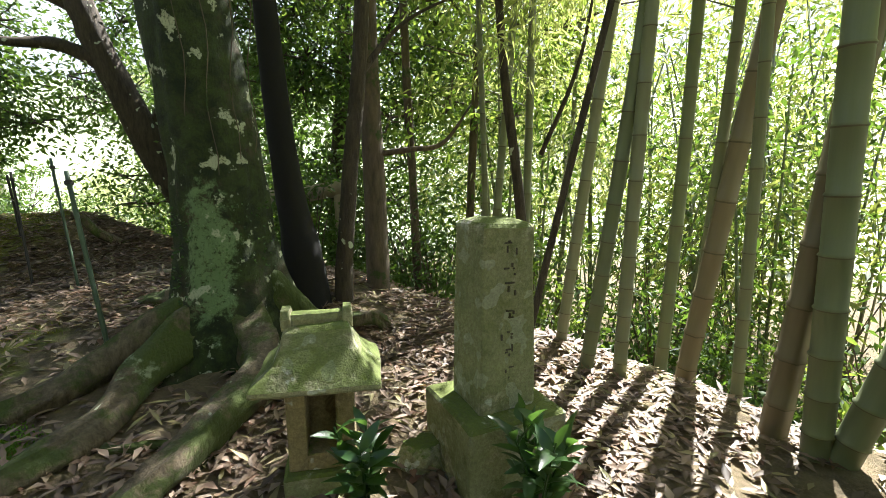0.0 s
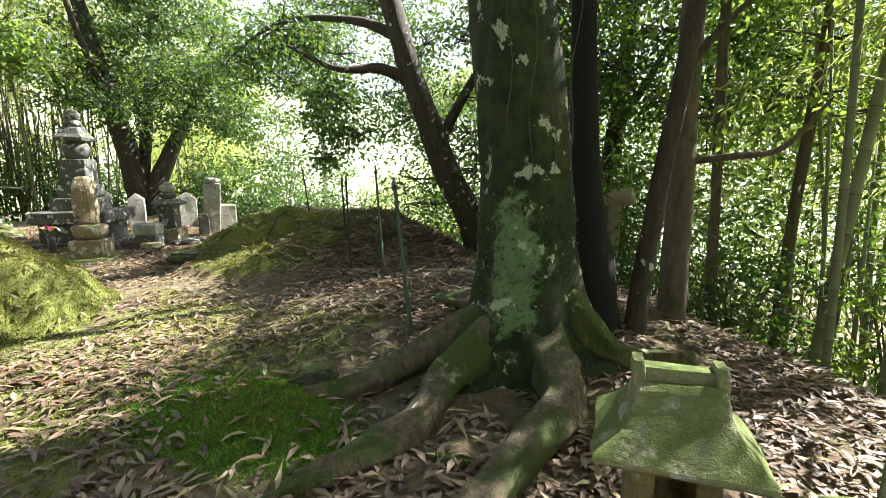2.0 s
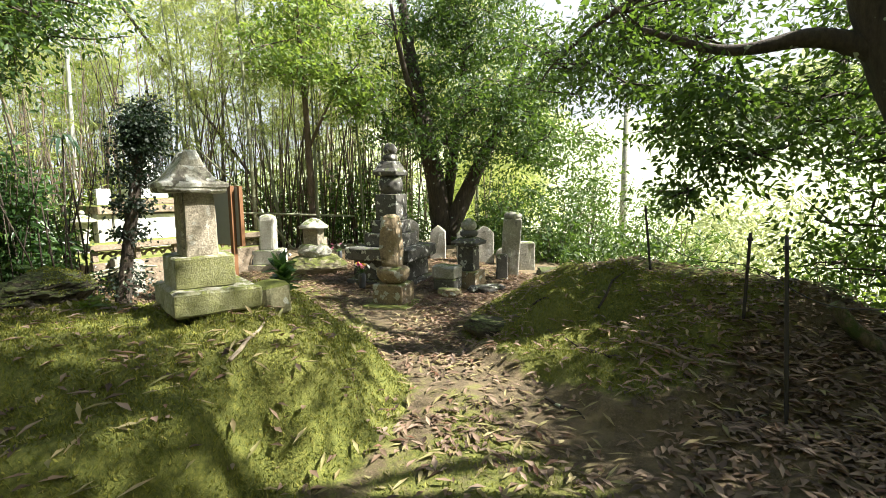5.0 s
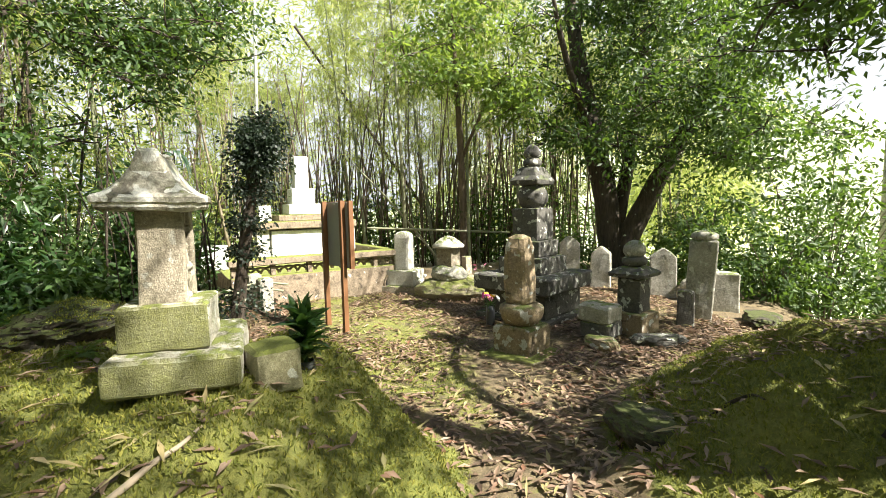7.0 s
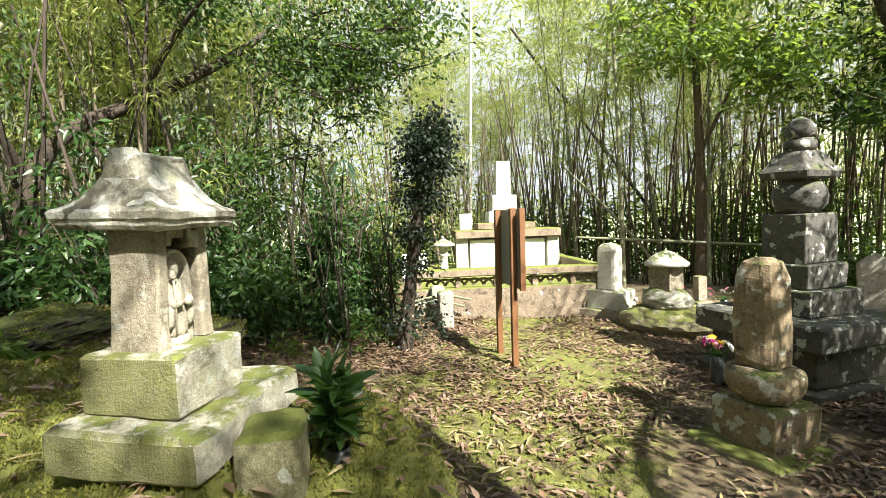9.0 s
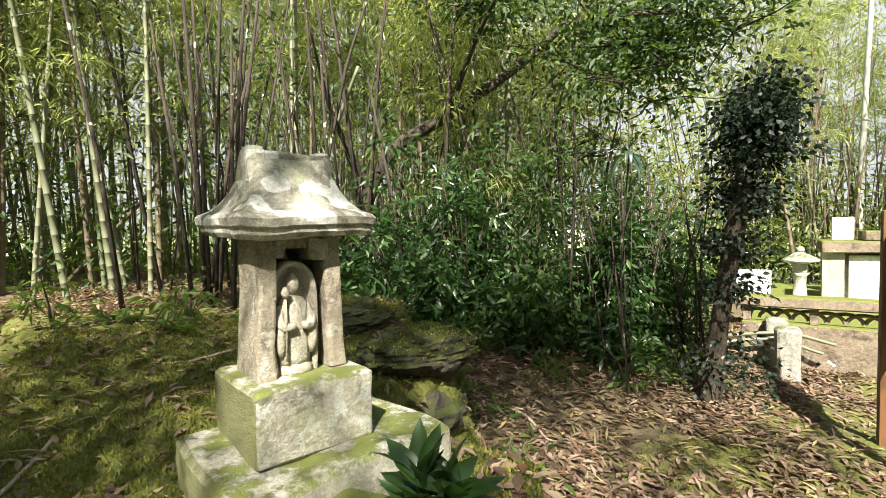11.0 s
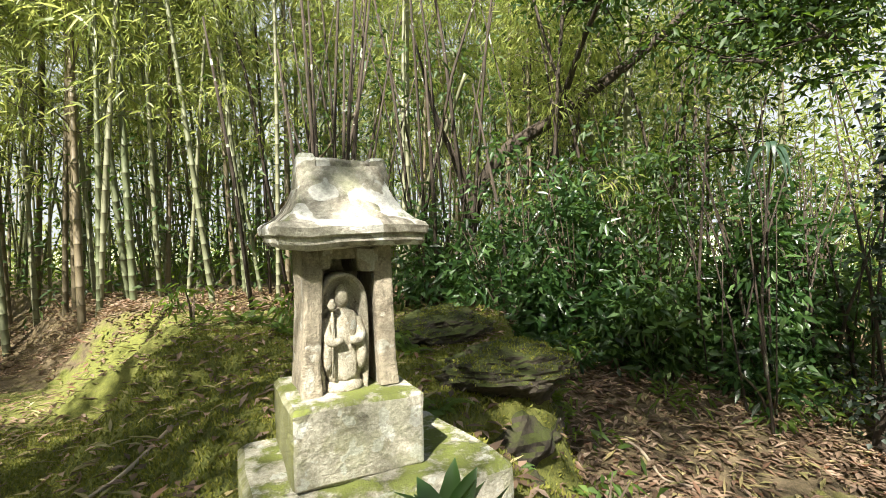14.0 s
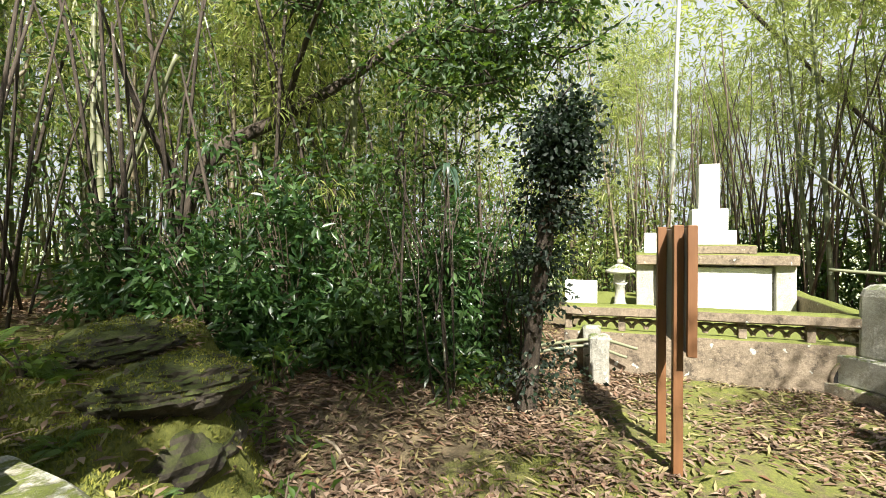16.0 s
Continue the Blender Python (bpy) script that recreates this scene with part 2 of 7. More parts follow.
M_LEAF_SLOPE = leafy("slope_leaves", [(0.04, 0.075, 0.016), (0.09, 0.14, 0.028), (0.17, 0.21, 0.05), (0.3, 0.3, 0.08)], 0.5, 0.42, (0.45, 0.52, 0.1))
M_LEAF_BAMBOO = leafy("bamboo_leaves", [(0.08, 0.125, 0.025), (0.17, 0.225, 0.045), (0.28, 0.32, 0.08), (0.42, 0.42, 0.12)], 0.45, 0.55, (0.62, 0.68, 0.2))
# distance haze and sun glare are put into this pale leaf colour
M_LEAF_HAZE = leafy("haze_tinted_leaves", [(0.2, 0.25, 0.11), (0.34, 0.38, 0.2), (0.48, 0.5, 0.3)], 0.7, 0.4, (0.6, 0.65, 0.25))
M_LEAF_BUSH = leafy("glossy_leaves", [(0.008, 0.024, 0.007), (0.02, 0.052, 0.013), (0.045, 0.1, 0.026), (0.1, 0.17, 0.055)], 0.34, 0.25, (0.2, 0.4, 0.05))
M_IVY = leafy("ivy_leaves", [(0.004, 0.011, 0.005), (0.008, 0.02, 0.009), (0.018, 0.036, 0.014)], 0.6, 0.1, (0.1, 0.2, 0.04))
M_LITTER = leafy("dead_leaves", [(0.05, 0.032, 0.02), (0.13, 0.085, 0.052), (0.24, 0.165, 0.108), (0.37, 0.275, 0.2), (0.16, 0.07, 0.035)], 0.6, 0.12, (0.4, 0.25, 0.08))
M_LITTER_PALE = leafy("pale_bamboo_litter", [(0.2, 0.16, 0.075), (0.34, 0.28, 0.13), (0.15, 0.155, 0.05), (0.45, 0.38, 0.2)], 0.6, 0.12, (0.4, 0.35, 0.1))


def bamboo_material(name, green, pale):
    m, n, l = node_material(name)
    v = texture_space(n, l)
    oi = n.new("ShaderNodeObjectInfo")
    col = mix(n, l, oi.outputs["Random"], green, pale)
    col = mix(n, l, math_node(n, l, "MULTIPLY", noise_tex(n, l, v, 3.0, 6, 0.65), 0.7), col, tuple(c * 0.55 for c in pale))
    mp = n.new("ShaderNodeMapping")
    mp.inputs["Scale"].default_value = (1, 1, 0.05)
    l.new(v, mp.inputs[0])
    col = mix(n, l, math_node(n, l, "MULTIPLY", noise_tex(n, l, mp.outputs[0], 60, 3), 0.35), col, tuple(c * 0.5 for c in green))
    b = n["Principled BSDF"]
    l.new(col, b.inputs["Base Color"])
    b.inputs["Roughness"].default_value = 0.5
    return m


M_BAMBOO = bamboo_material("bamboo_culm", (0.12, 0.155, 0.07), (0.27, 0.27, 0.17))
M_BAMBOO_DARK = bamboo_material("old_bamboo_culm", (0.12, 0.1, 0.06), (0.22, 0.18, 0.11))
M_NODE = plain("bamboo_node", (0.10, 0.085, 0.05), 0.7)
M_IRON = plain("green_coated_iron", (0.05, 0.085, 0.05), 0.5, 0.4, 60)
M_IRON_BLACK = plain("rusted_iron", (0.035, 0.03, 0.028), 0.7, 0.4, 60)
M_WHITE_CULM = plain("bleached_culm", (0.42, 0.43, 0.38), 0.6, 0.15, 12)
# near black; on the drain it paints the shade inside the mouth
M_HOLLOW = plain("hollow_black", (0.008, 0.007, 0.006), 0.95, 0.3, 20)

# ---- mesh helpers ----
rng = np.random.default_rng(7)


def mesh_from(name, verts, faces, material, smooth=False):
    me = bpy.data.meshes.new(name)
    me.from_pydata([tuple(v) for v in verts] if not isinstance(verts, np.ndarray) else verts.tolist(), [], faces)
    me.materials.append(material)
    if smooth:
        me.polygons.foreach_set("use_smooth", [True] * len(me.polygons))
    me.update()
    return me


def part(name, bm, material, parent, label="", smooth=False):
    """Links a bmesh (or a mesh) as one object under a thing or a part."""
    if isinstance(bm, bmesh.types.BMesh):
        me = bpy.data.meshes.new(name)
        bm.to_mesh(me)
        bm.free()
        me.materials.append(material)
        if smooth:
            me.polygons.foreach_set("use_smooth", [True] * len(me.polygons))
    else:
        me = bm
    ob = new(name, me)
    ob.parent = parent
    if label:
        tagged(ob, label)
    return ob


def thing(name, m, label, category, group=""):
    ob = new(name)
    ob.empty_display_size = 0.1
    ob.matrix_world = m
    return tagged(ob, label, category, group)


def loft(secs, seg=4, bevel=0.015, rough=0.004, freq=9.0, seed=0.0, bm=None, cap=True):
    """Rounded rectangles (half x, half y, z, shift x, shift y) joined from below to above, then roughened."""
    bm = bm or bmesh.new()
    rings = []
    for sec in secs:
        hx, hy, z, ox, oy = (*sec, 0, 0)[:5]
        b = min(bevel, hx * 0.9, hy * 0.9)
        pts = []
        for cx, cy, a0 in ((1, 1, 0), (-1, 1, 90), (-1, -1, 180), (1, -1, 270)):
            for k in range(3):
                a = radians(a0 + 45 * k)
                pts.append((cx * (hx - b) + b * math.cos(a), cy * (hy - b) + b * math.sin(a)))
            nx, ny = {(1, 1): (-1, 1), (-1, 1): (-1, -1), (-1, -1): (1, -1), (1, -1): (1, 1)}[(cx, cy)]
            a1 = radians(a0 + 90)
            p0, p1 = pts[-1], (nx * (hx - b) + b * math.cos(a1), ny * (hy - b) + b * math.sin(a1))
            for k in range(1, seg):
                pts.append((p0[0] + (p1[0] - p0[0]) * k / seg, p0[1] + (p1[1] - p0[1]) * k / seg))
        rings.append([bm.verts.new((x + ox, y + oy, z)) for x, y in pts])
    for r0, r1 in zip(rings, rings[1:]):
        for i in range(len(r0)):
            bm.faces.new((r0[i - 1], r0[i], r1[i], r1[i - 1]))
    if cap:
        bm.faces.new(rings[0][::-1])
        top = rings[-1]
        c = bm.verts.new(sum((v.co for v in top), Vector()) / len(top))
        for i in range(len(top)):
            bm.faces.new((top[i - 1], top[i], c))
    if rough:
        for ring in rings:
            for v in ring:
                v.co += noise.noise_vector(v.co * freq + Vector((seed, seed * 1.7, 3))) * rough + noise.noise_vector(v.co * freq * 0.3 + Vector((seed, 9, seed))) * rough * 2
    return bm


def block_secs(hx, hy, z0, z1, n=4, edge=0.012, taper=0.0):
    """Sections of an upright block with softened edges."""
    out = [(hx - edge, hy - edge, z0), (hx, hy, z0 + edge)]
    for k in range(1, n):
        f = k / n
        out.append((hx * (1 - taper * f), hy * (1 - taper * f), z0 + (z1 - z0) * f))
    f = 1 - taper
    return out + [(hx * f, hy * f, z1 - edge), (hx * f - edge, hy * f - edge, z1)]


def lathe(profile, n=24, rough=0.004, freq=9.0, seed=0.0, bm=None):
    bm = bm or bmesh.new()
    rings = []
    for r, z in profile:
        rings.append([bm.verts.new((r * math.cos(2 * math.pi * k / n), r * math.sin(2 * math.pi * k / n), z)) for k in range(n)])
    for a, b in zip(rings, rings[1:]):
        for i in range(n):
            bm.faces.new((a[i - 1], a[i], b[i], b[i - 1]))
    bm.faces.new(rings[0][::-1])
    bm.faces.new(rings[-1])
    for ring in rings:
        for v in ring:
            v.co += noise.noise_vector(v.co * freq + Vector((seed, seed, 5))) * rough
    return bm


def boulder(sx, sy, sz, seed, sub=4, rough=0.18, flat=0.3):
    bm = bmesh.new()
    bmesh.ops.create_icosphere(bm, subdivisions=sub, radius=1.0)
    off = Vector((seed * 3.1, seed * 7.7, seed))
    for v in bm.verts:
        d = 1 + rough * noise.noise(v.co * 1.1 + off) + rough * 0.5 * noise.noise(v.co * 2.7 + off) + rough * 0.22 * noise.noise(v.co * 7 + off)
        c = v.co * d
        c.z = max(min(c.z, 1 - flat), -0.8)
        v.co = Vector((c.x * sx, c.y * sy, c.z * sz))
    return bm


def tube_arrays(pts, radii, sides=8, wob=0.0, seed=0.0):
    """Vertices and faces of a tube along points, with a frame that does not twist."""
    pts = [Vector(q) for q in pts]
    verts, faces = [], []
    u = None
    for i, p in enumerate(pts):
        d = (pts[min(i + 1, len(pts) - 1)] - pts[max(i - 1, 0)]).normalized()
        if u is None:
            u = d.cross(Vector((1, 0, 0)) if abs(d.x) < 0.8 else Vector((0, 1, 0))).normalized()
        else:
            u = (u - d * u.dot(d)).normalized()
        w = d.cross(u)
        for k in range(sides):
            a = 2 * math.pi * k / sides
            o = u * math.cos(a) + w * math.sin(a)
            r = radii[i]
            if wob:
                r *= 1 + wob * noise.noise(p * 1.6 + o * 1.5 + Vector((seed, 0, 0))) + wob * 0.6 * noise.noise(p * 6 + o * 2 + Vector((0, seed, 0)))
            verts.append(p + o * r)
    for i in range(len(pts) - 1):
        for k in range(sides):
            a, b = i * sides + k, i * sides + (k + 1) % sides
            faces.append((a, b, b + sides, a + sides))
    faces.append(tuple(range(sides))[::-1])
    faces.append(tuple(range((len(pts) - 1) * sides, len(pts) * sides)))
    return verts, faces


def join_arrays(items):
    verts, faces = [], []
    for v, f in items:
        o = len(verts)
        verts.extend(v)
        faces.extend(tuple(i + o for i in q) for q in f)
    return verts, faces


def smooth_path(ctrl, n):
    """Catmull-Rom through points of any length (x, y, z, r...)."""
    c = np.array(ctrl, float)
    c = np.vstack([2 * c[0] - c[1], c, 2 * c[-1] - c[-2]])
    out = []
    for t in np.linspace(0, len(c) - 3 - 1e-6, n):
        i = int(t)
        f = t - i
        p0, p1, p2, p3 = c[i:i + 4]
        out.append(0.5 * (2 * p1 + (p2 - p0) * f + (2 * p0 - 5 * p1 + 4 * p2 - p3) * f * f + (3 * p1 - p0 - 3 * p2 + p3) * f ** 3))
    return np.array(out)


def unit(a):
    return a / np.maximum(np.linalg.norm(a, axis=-1, keepdims=True), 1e-9)


def leaf_mesh(name, pos, along, length, width, material, fold=0.25, droop=0.0, twigs=None, twig_material=None, flat=0.0):
    """Folded leaves, one pair of triangles each: where they grow, which way they point, length and width. Twigs may be joined to them."""
    n = len(pos)
    along = unit(along)
    ref = rng.normal(size=(n, 3))
    if flat:
        ref = ref * (1 - flat) + np.array([0, 0, 1.0]) * flat * 3
    side = unit(np.cross(along, ref))
    up = np.cross(side, along)
    L, W = np.broadcast_to(length, n)[:, None], np.broadcast_to(width, n)[:, None]
    mid = pos + along * L * 0.45
    v = np.empty((n, 4, 3))
    v[:, 0] = pos
    v[:, 1] = mid + side * W * 0.5 + up * W * fold
    v[:, 2] = pos + along * L - np.array([0, 0, 1.0]) * L * droop
    v[:, 3] = mid - side * W * 0.5 + up * W * fold
    co = v.reshape(-1, 3)
    idx = (np.arange(n)[:, None] * 4 + np.array([0, 2, 1, 0, 3, 2])).ravel()
    starts, mats = np.arange(2 * n) * 3, np.zeros(2 * n, int)
    if twigs and twigs[0]:
        tv, tf = twigs
        tf = [q for q in tf if len(q) == 4]
        o, s = len(co), len(idx)
        co = np.vstack([co, np.array([tuple(q) for q in tv])])
        idx = np.concatenate([idx, np.array(tf).ravel() + o])
        starts = np.concatenate([starts, s + np.arange(len(tf)) * 4])
        mats = np.concatenate([mats, np.ones(len(tf), int)])
    me = bpy.data.meshes.new(name)
    me.vertices.add(len(co))
    me.vertices.foreach_set("co", co.ravel())
    me.loops.add(len(idx))
    me.loops.foreach_set("vertex_index", idx)
    me.polygons.add(len(starts))
    me.polygons.foreach_set("loop_start", starts)
    me.materials.append(material)
    if twig_material:
        me.materials.append(twig_material)
        me.polygons.foreach_set("material_index", mats)
    me.update(calc_edges=True)
    return me


def sprays(centres, per, spread):
    """Leaf places and directions in sprays round the given centres."""
    k = len(centres)
    c = np.repeat(centres, per, axis=0)
    o = rng.normal(size=(k * per, 3)) * spread
    o[:, 2] *= 0.6
    d = unit(o) + rng.normal(size=(k * per, 3)) * 0.6 + np.array([0, 0, -0.25])
    return c + o, d

# ---- ground ----
def sstep(a, b, v):
    t = np.clip((v - a) / (b - a), 0, 1)
    return t * t * (3 - 2 * t)


SHRINE_MOUND = np.array([(-4.5, -1.2), (-4.72, 0.3), (-4.95, 1.3), (-5.45, 2.55), (-6.1, 3.0), (-6.9, 3.05), (-7.5, 2.75), (-7.5, 2.0), (-7.5, 1.3), (-7.95, 0.5), (-8.15, -0.8), (-8.6, -3.0), (-9.0, -60.0), (8.0, -60.0), (6.0, -12.0), (-2.5, -4.0)])


BANK = np.array([(-2.6, 4.9), (-3.4, 4.3), (-4.6, 4.05), (-6.3, 3.93), (-7.2, 4.08), (-7.7, 4.5), (-8.6, 5.6), (-9.0, 6.3), (-9.3, 9.0), (-2.0, 9.0)])


def inside_distance(poly, x, y):
    """Signed distance to a polygon, positive within."""
    best, inside = np.full(x.shape, 1e9), np.zeros(x.shape, bool)
    for (x0, y0), (x1, y1) in zip(poly, np.roll(poly, -1, axis=0)):
        dx, dy = x1 - x0, y1 - y0
        t = np.clip(((x - x0) * dx + (y - y0) * dy) / (dx * dx + dy * dy), 0, 1)
        best = np.minimum(best, np.hypot(x - x0 - t * dx, y - y0 - t * dy))
        cross = ((y0 > y) != (y1 > y)) & (x < dx * (y - y0) / (dy if dy else 1e-9) + x0)
        inside ^= cross
    return np.where(inside, best, -best)


EDGE_X = [-30, -12, -9, -6, -3, -1, 0.3, 1.2, 1.8, 2.8, 5.0]
EDGE_Y = [11, 9.3, 7.4, 6.7, 6.4, 5.25, 3.98, 3.04, 2.4, 1.2, -2.7]


def ground_height(x, y):
    x, y = np.asarray(x, float), np.asarray(y, float)
    h = 0.03 + 0.09 * sstep(-8.5, -4.0, x) + 0.05 * sstep(-2.5, -0.5, x)
    h = h + 0.36 * np.exp(-(((x + 2.2) / 1.5) ** 2 + ((y - 4.25) / 1.3) ** 2))
    h = h + 0.15 * np.exp(-(((x + 2.52) / 0.6) ** 2 + ((y - 2.0) / 0.35) ** 2))
    # mossy bank along the north side
    db = inside_distance(BANK, x + 0.09 * np.sin(y * 5.3 + x), y + 0.10 * np.sin(x * 4.7) + 0.05 * np.sin(x * 11.3))
    west = sstep(-3.0, -5.2, x)
    h = h + sstep(0, 1.9, db) * (0.12 + 0.38 * west) + 0.12 * west * sstep(-0.03, 0.2, db) + 0.05 * west * sstep(0.5, 0.62, db + 0.2 * np.sin(x * 3.7))
    # mound under the shrine
    d = inside_distance(SHRINE_MOUND, x + 0.10 * np.sin(y * 4.3) + 0.05 * np.sin(y * 11), y + 0.10 * np.sin(x * 5.1))
    top = 0.36 + 0.38 * sstep(2.75, 2.05, y) + 0.06 * sstep(0.8, -1.0, y) - 0.08 * sstep(-4, -12, y)
    top = top - 0.30 * sstep(-6.2, -5.2, x) * sstep(-1.0, 0.8, y)
    h = h + top * sstep(-0.06, 0.32 + 0.6 * sstep(-5.8, -4.9, x) * sstep(1.6, 0.6, y), d)
    h = h + 0.17 * np.exp(-(((x + 7.02) / 0.42) ** 2 + ((y - 2.55) / 0.4) ** 2))
    # litter floor rising behind the graves' clearing
    h = h + 0.45 * sstep(1.0, -1.6, y) * sstep(-7.6, -8.6, x) * sstep(-14, -11, x)
    # fall of the ground outside
    e = y - np.interp(x, EDGE_X, EDGE_Y)
    h = h - 1.0 * sstep(-0.1, 1.8, e) - 1.3 * sstep(1.2, 5.0, e)
    h = h - 0.5 * sstep(-15, -24, x)
    # small unevenness
    h = h + 0.018 * np.sin(x * 2.3 + 1.7 * y) * np.cos(1.9 * y - x * 0.6) + 0.012 * np.sin(5.1 * x - 2.2 * y + 1) * np.sin(4.3 * y + x)
    far = np.hypot(x + 5, y - 3)
    return h + 15 * sstep(26, 75, far) * sstep(2, 24, y)


def gz(x, y):
    return float(ground_at(np.array([x]), np.array([y]))[0])


def axis_steps(lo, hi, step, out):
    core = list(np.arange(lo, hi, step))
    left, right, s = [], [], step
    a, b = lo, core[-1]
    while a > -out:
        s *= 1.25
        a -= s
        b += s
        left.append(a)
        right.append(b)
    return np.array(left[::-1] + core + right)


gx, gy = axis_steps(-13.0, 3.0, 0.06, 420), axis_steps(-3.0, 8.0, 0.06, 420)
GX, GY = np.meshgrid(gx, gy)
GZ = ground_height(GX, GY)
lump = np.array([noise.fractal(Vector((a * 2.2, b * 2.2, 0.3)), 0.7, 2.1, 4) for a, b in zip(GX.ravel(), GY.ravel())]).reshape(GX.shape)
near_area = sstep(16, 8, np.hypot(GX + 5, GY - 2.5))
GZ = GZ + 0.022 * lump * near_area
bank = 2.1 * sstep(0.05, 0.4, inside_distance(BANK, GX, GY)) * sstep(6.6, 6.0, GY) * sstep(-3.6, -4.6, GX)
mounded = bank + 1.1 * sstep(0.0, 0.2, inside_distance(SHRINE_MOUND, GX, GY)) * sstep(-3, -1, GY)
GZ = GZ + mounded * 0.07 * np.array([noise.fractal(Vector((a * 1.5, b * 2.1, 4.3)), 0.8, 2.0, 4) for a, b in zip(GX.ravel(), GY.ravel())]).reshape(GX.shape)


def ground_at(x, y):
    """Height of the finished sheet, between its points."""
    i, j = np.clip(np.searchsorted(gx, x) - 1, 0, len(gx) - 2), np.clip(np.searchsorted(gy, y) - 1, 0, len(gy) - 2)
    u, v = (x - gx[i]) / (gx[i + 1] - gx[i]), (y - gy[j]) / (gy[j + 1] - gy[j])
    return (GZ[j, i] * (1 - u) + GZ[j, i + 1] * u) * (1 - v) + (GZ[j + 1, i] * (1 - u) + GZ[j + 1, i + 1] * u) * v


def moss_amount(x, y):
    """How much moss, against leaf litter, covers the ground."""
    d = inside_distance(SHRINE_MOUND, x, y)
    m = 0.95 * np.maximum(sstep(-0.4, 0.0, d), sstep(-1.0, -0.3, d) * sstep(-5.2, -4.6, x) * sstep(1.2, 0.6, y)) * sstep(-4.5, -1.5, y)
    m = np.maximum(m, 0.92 * sstep(-0.1, 0.3, inside_distance(BANK, x, y)) * sstep(-4.0, -5.4, x))
    m = np.maximum(m, 0.56 * sstep(-1.6, -3.0, x) * sstep(4.2, 3.2, y) * sstep(-14.5, -13, x) * sstep(0.3, 1.2, y))
    m = m - 0.18 * sstep(-0.6, -0.25, d) * sstep(0.05, -0.1, d) * sstep(-4.6, -5.6, x)
    m = np.maximum(m, 1.2 * np.exp(-(((x + 2.45) / 0.6) ** 2 + ((y - 2.0) / 0.42) ** 2)))
    return np.clip(m, 0, 1)


nv = GX.size
ny_, nx_ = GX.shape
quad = (np.arange(ny_ - 1)[:, None] * nx_ + np.arange(nx_ - 1)[None, :]).ravel()
gfaces = np.stack([quad, quad + 1, quad + nx_ + 1, quad + nx_], 1)
gme = bpy.data.meshes.new("ground")
gme.vertices.add(nv)
gme.vertices.foreach_set("co", np.stack([GX, GY, GZ], -1).ravel())
gme.loops.add(gfaces.size)
gme.loops.foreach_set("vertex_index", gfaces.ravel())
gme.polygons.add(len(gfaces))
gme.polygons.foreach_set("loop_start", np.arange(len(gfaces)) * 4)
gme.polygons.foreach_set("use_smooth", [True] * len(gfaces))
att = gme.attributes.new("moss", "FLOAT", "POINT")
att.data.foreach_set("value", moss_amount(GX, GY).ravel())
gme.update(calc_edges=True)


def ground_material():
    m, n, l = node_material("woodland_ground")
    geo = n.new("ShaderNodeNewGeometry")
    v = geo.outputs["Position"]
    at = n.new("ShaderNodeAttribute")
    at.attribute_name = "moss"
    big, med, fine, grit = noise_tex(n, l, v, 1.1, 6), noise_tex(n, l, v, 5, 7, 0.7), noise_tex(n, l, v, 38, 6, 0.75), noise_tex(n, l, v, 210, 3, 0.7)
    soil = ramp(n, l, med, [(0.3, (0.055, 0.042, 0.022)), (0.55, (0.14, 0.108, 0.055)), (0.75, (0.24, 0.185, 0.095))])
    soil = mix(n, l, mask(n, l, fine, 0.45, 0.7), soil, (0.18, 0.13, 0.08))
    moss = ramp(n, l, fine, [(0.25, (0.04, 0.052, 0.01)), (0.5, (0.125, 0.14, 0.024)), (0.75, (0.25, 0.24, 0.05))])
    moss = mix(n, l, math_node(n, l, "MULTIPLY", mask(n, l, big, 0.4, 0.65), 0.5), moss, (0.20, 0.2, 0.05))
    k = math_node(n, l, "ADD", at.outputs["Fac"], math_node(n, l, "MULTIPLY", math_node(n, l, "SUBTRACT", med, 0.5), 1.1))
    mk = mask(n, l, k, 0.38, 0.62)
    col = mix(n, l, mk, soil, moss)
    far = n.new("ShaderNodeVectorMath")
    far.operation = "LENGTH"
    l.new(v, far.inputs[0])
    # far field paled: distance haze and glare are put into its colour
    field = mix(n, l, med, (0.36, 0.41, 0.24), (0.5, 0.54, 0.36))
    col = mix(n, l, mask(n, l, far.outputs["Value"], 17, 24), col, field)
    b = n["Principled BSDF"]
    l.new(col, b.inputs["Base Color"])
    b.inputs["Roughness"].default_value = 0.95
    hgt = math_node(n, l, "ADD", fine, math_node(n, l, "MULTIPLY", grit, 0.5))
    l.new(bump_node(n, l, hgt, 0.8, 0.02), b.inputs["Normal"])
    return m


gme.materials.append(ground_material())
ground = tagged(new("ground", gme), "mossy woodland ground with dead leaf litter", "ground", kind="structure")


# glowing ring added all round, far beyond the woods, to whiten sky gaps
haze, hn, hl = node_material("glowing_haze")
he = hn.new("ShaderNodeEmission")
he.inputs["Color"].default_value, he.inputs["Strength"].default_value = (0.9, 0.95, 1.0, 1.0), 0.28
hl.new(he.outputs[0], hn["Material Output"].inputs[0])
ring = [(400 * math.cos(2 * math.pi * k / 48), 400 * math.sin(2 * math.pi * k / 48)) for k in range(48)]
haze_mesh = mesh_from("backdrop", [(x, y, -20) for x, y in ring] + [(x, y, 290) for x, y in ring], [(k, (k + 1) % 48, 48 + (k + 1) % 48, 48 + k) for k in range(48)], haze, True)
tagged(new("backdrop", haze_mesh), "glowing backdrop ring standing in for bright hazy sky beyond the woods", "backdrop", kind="structure")


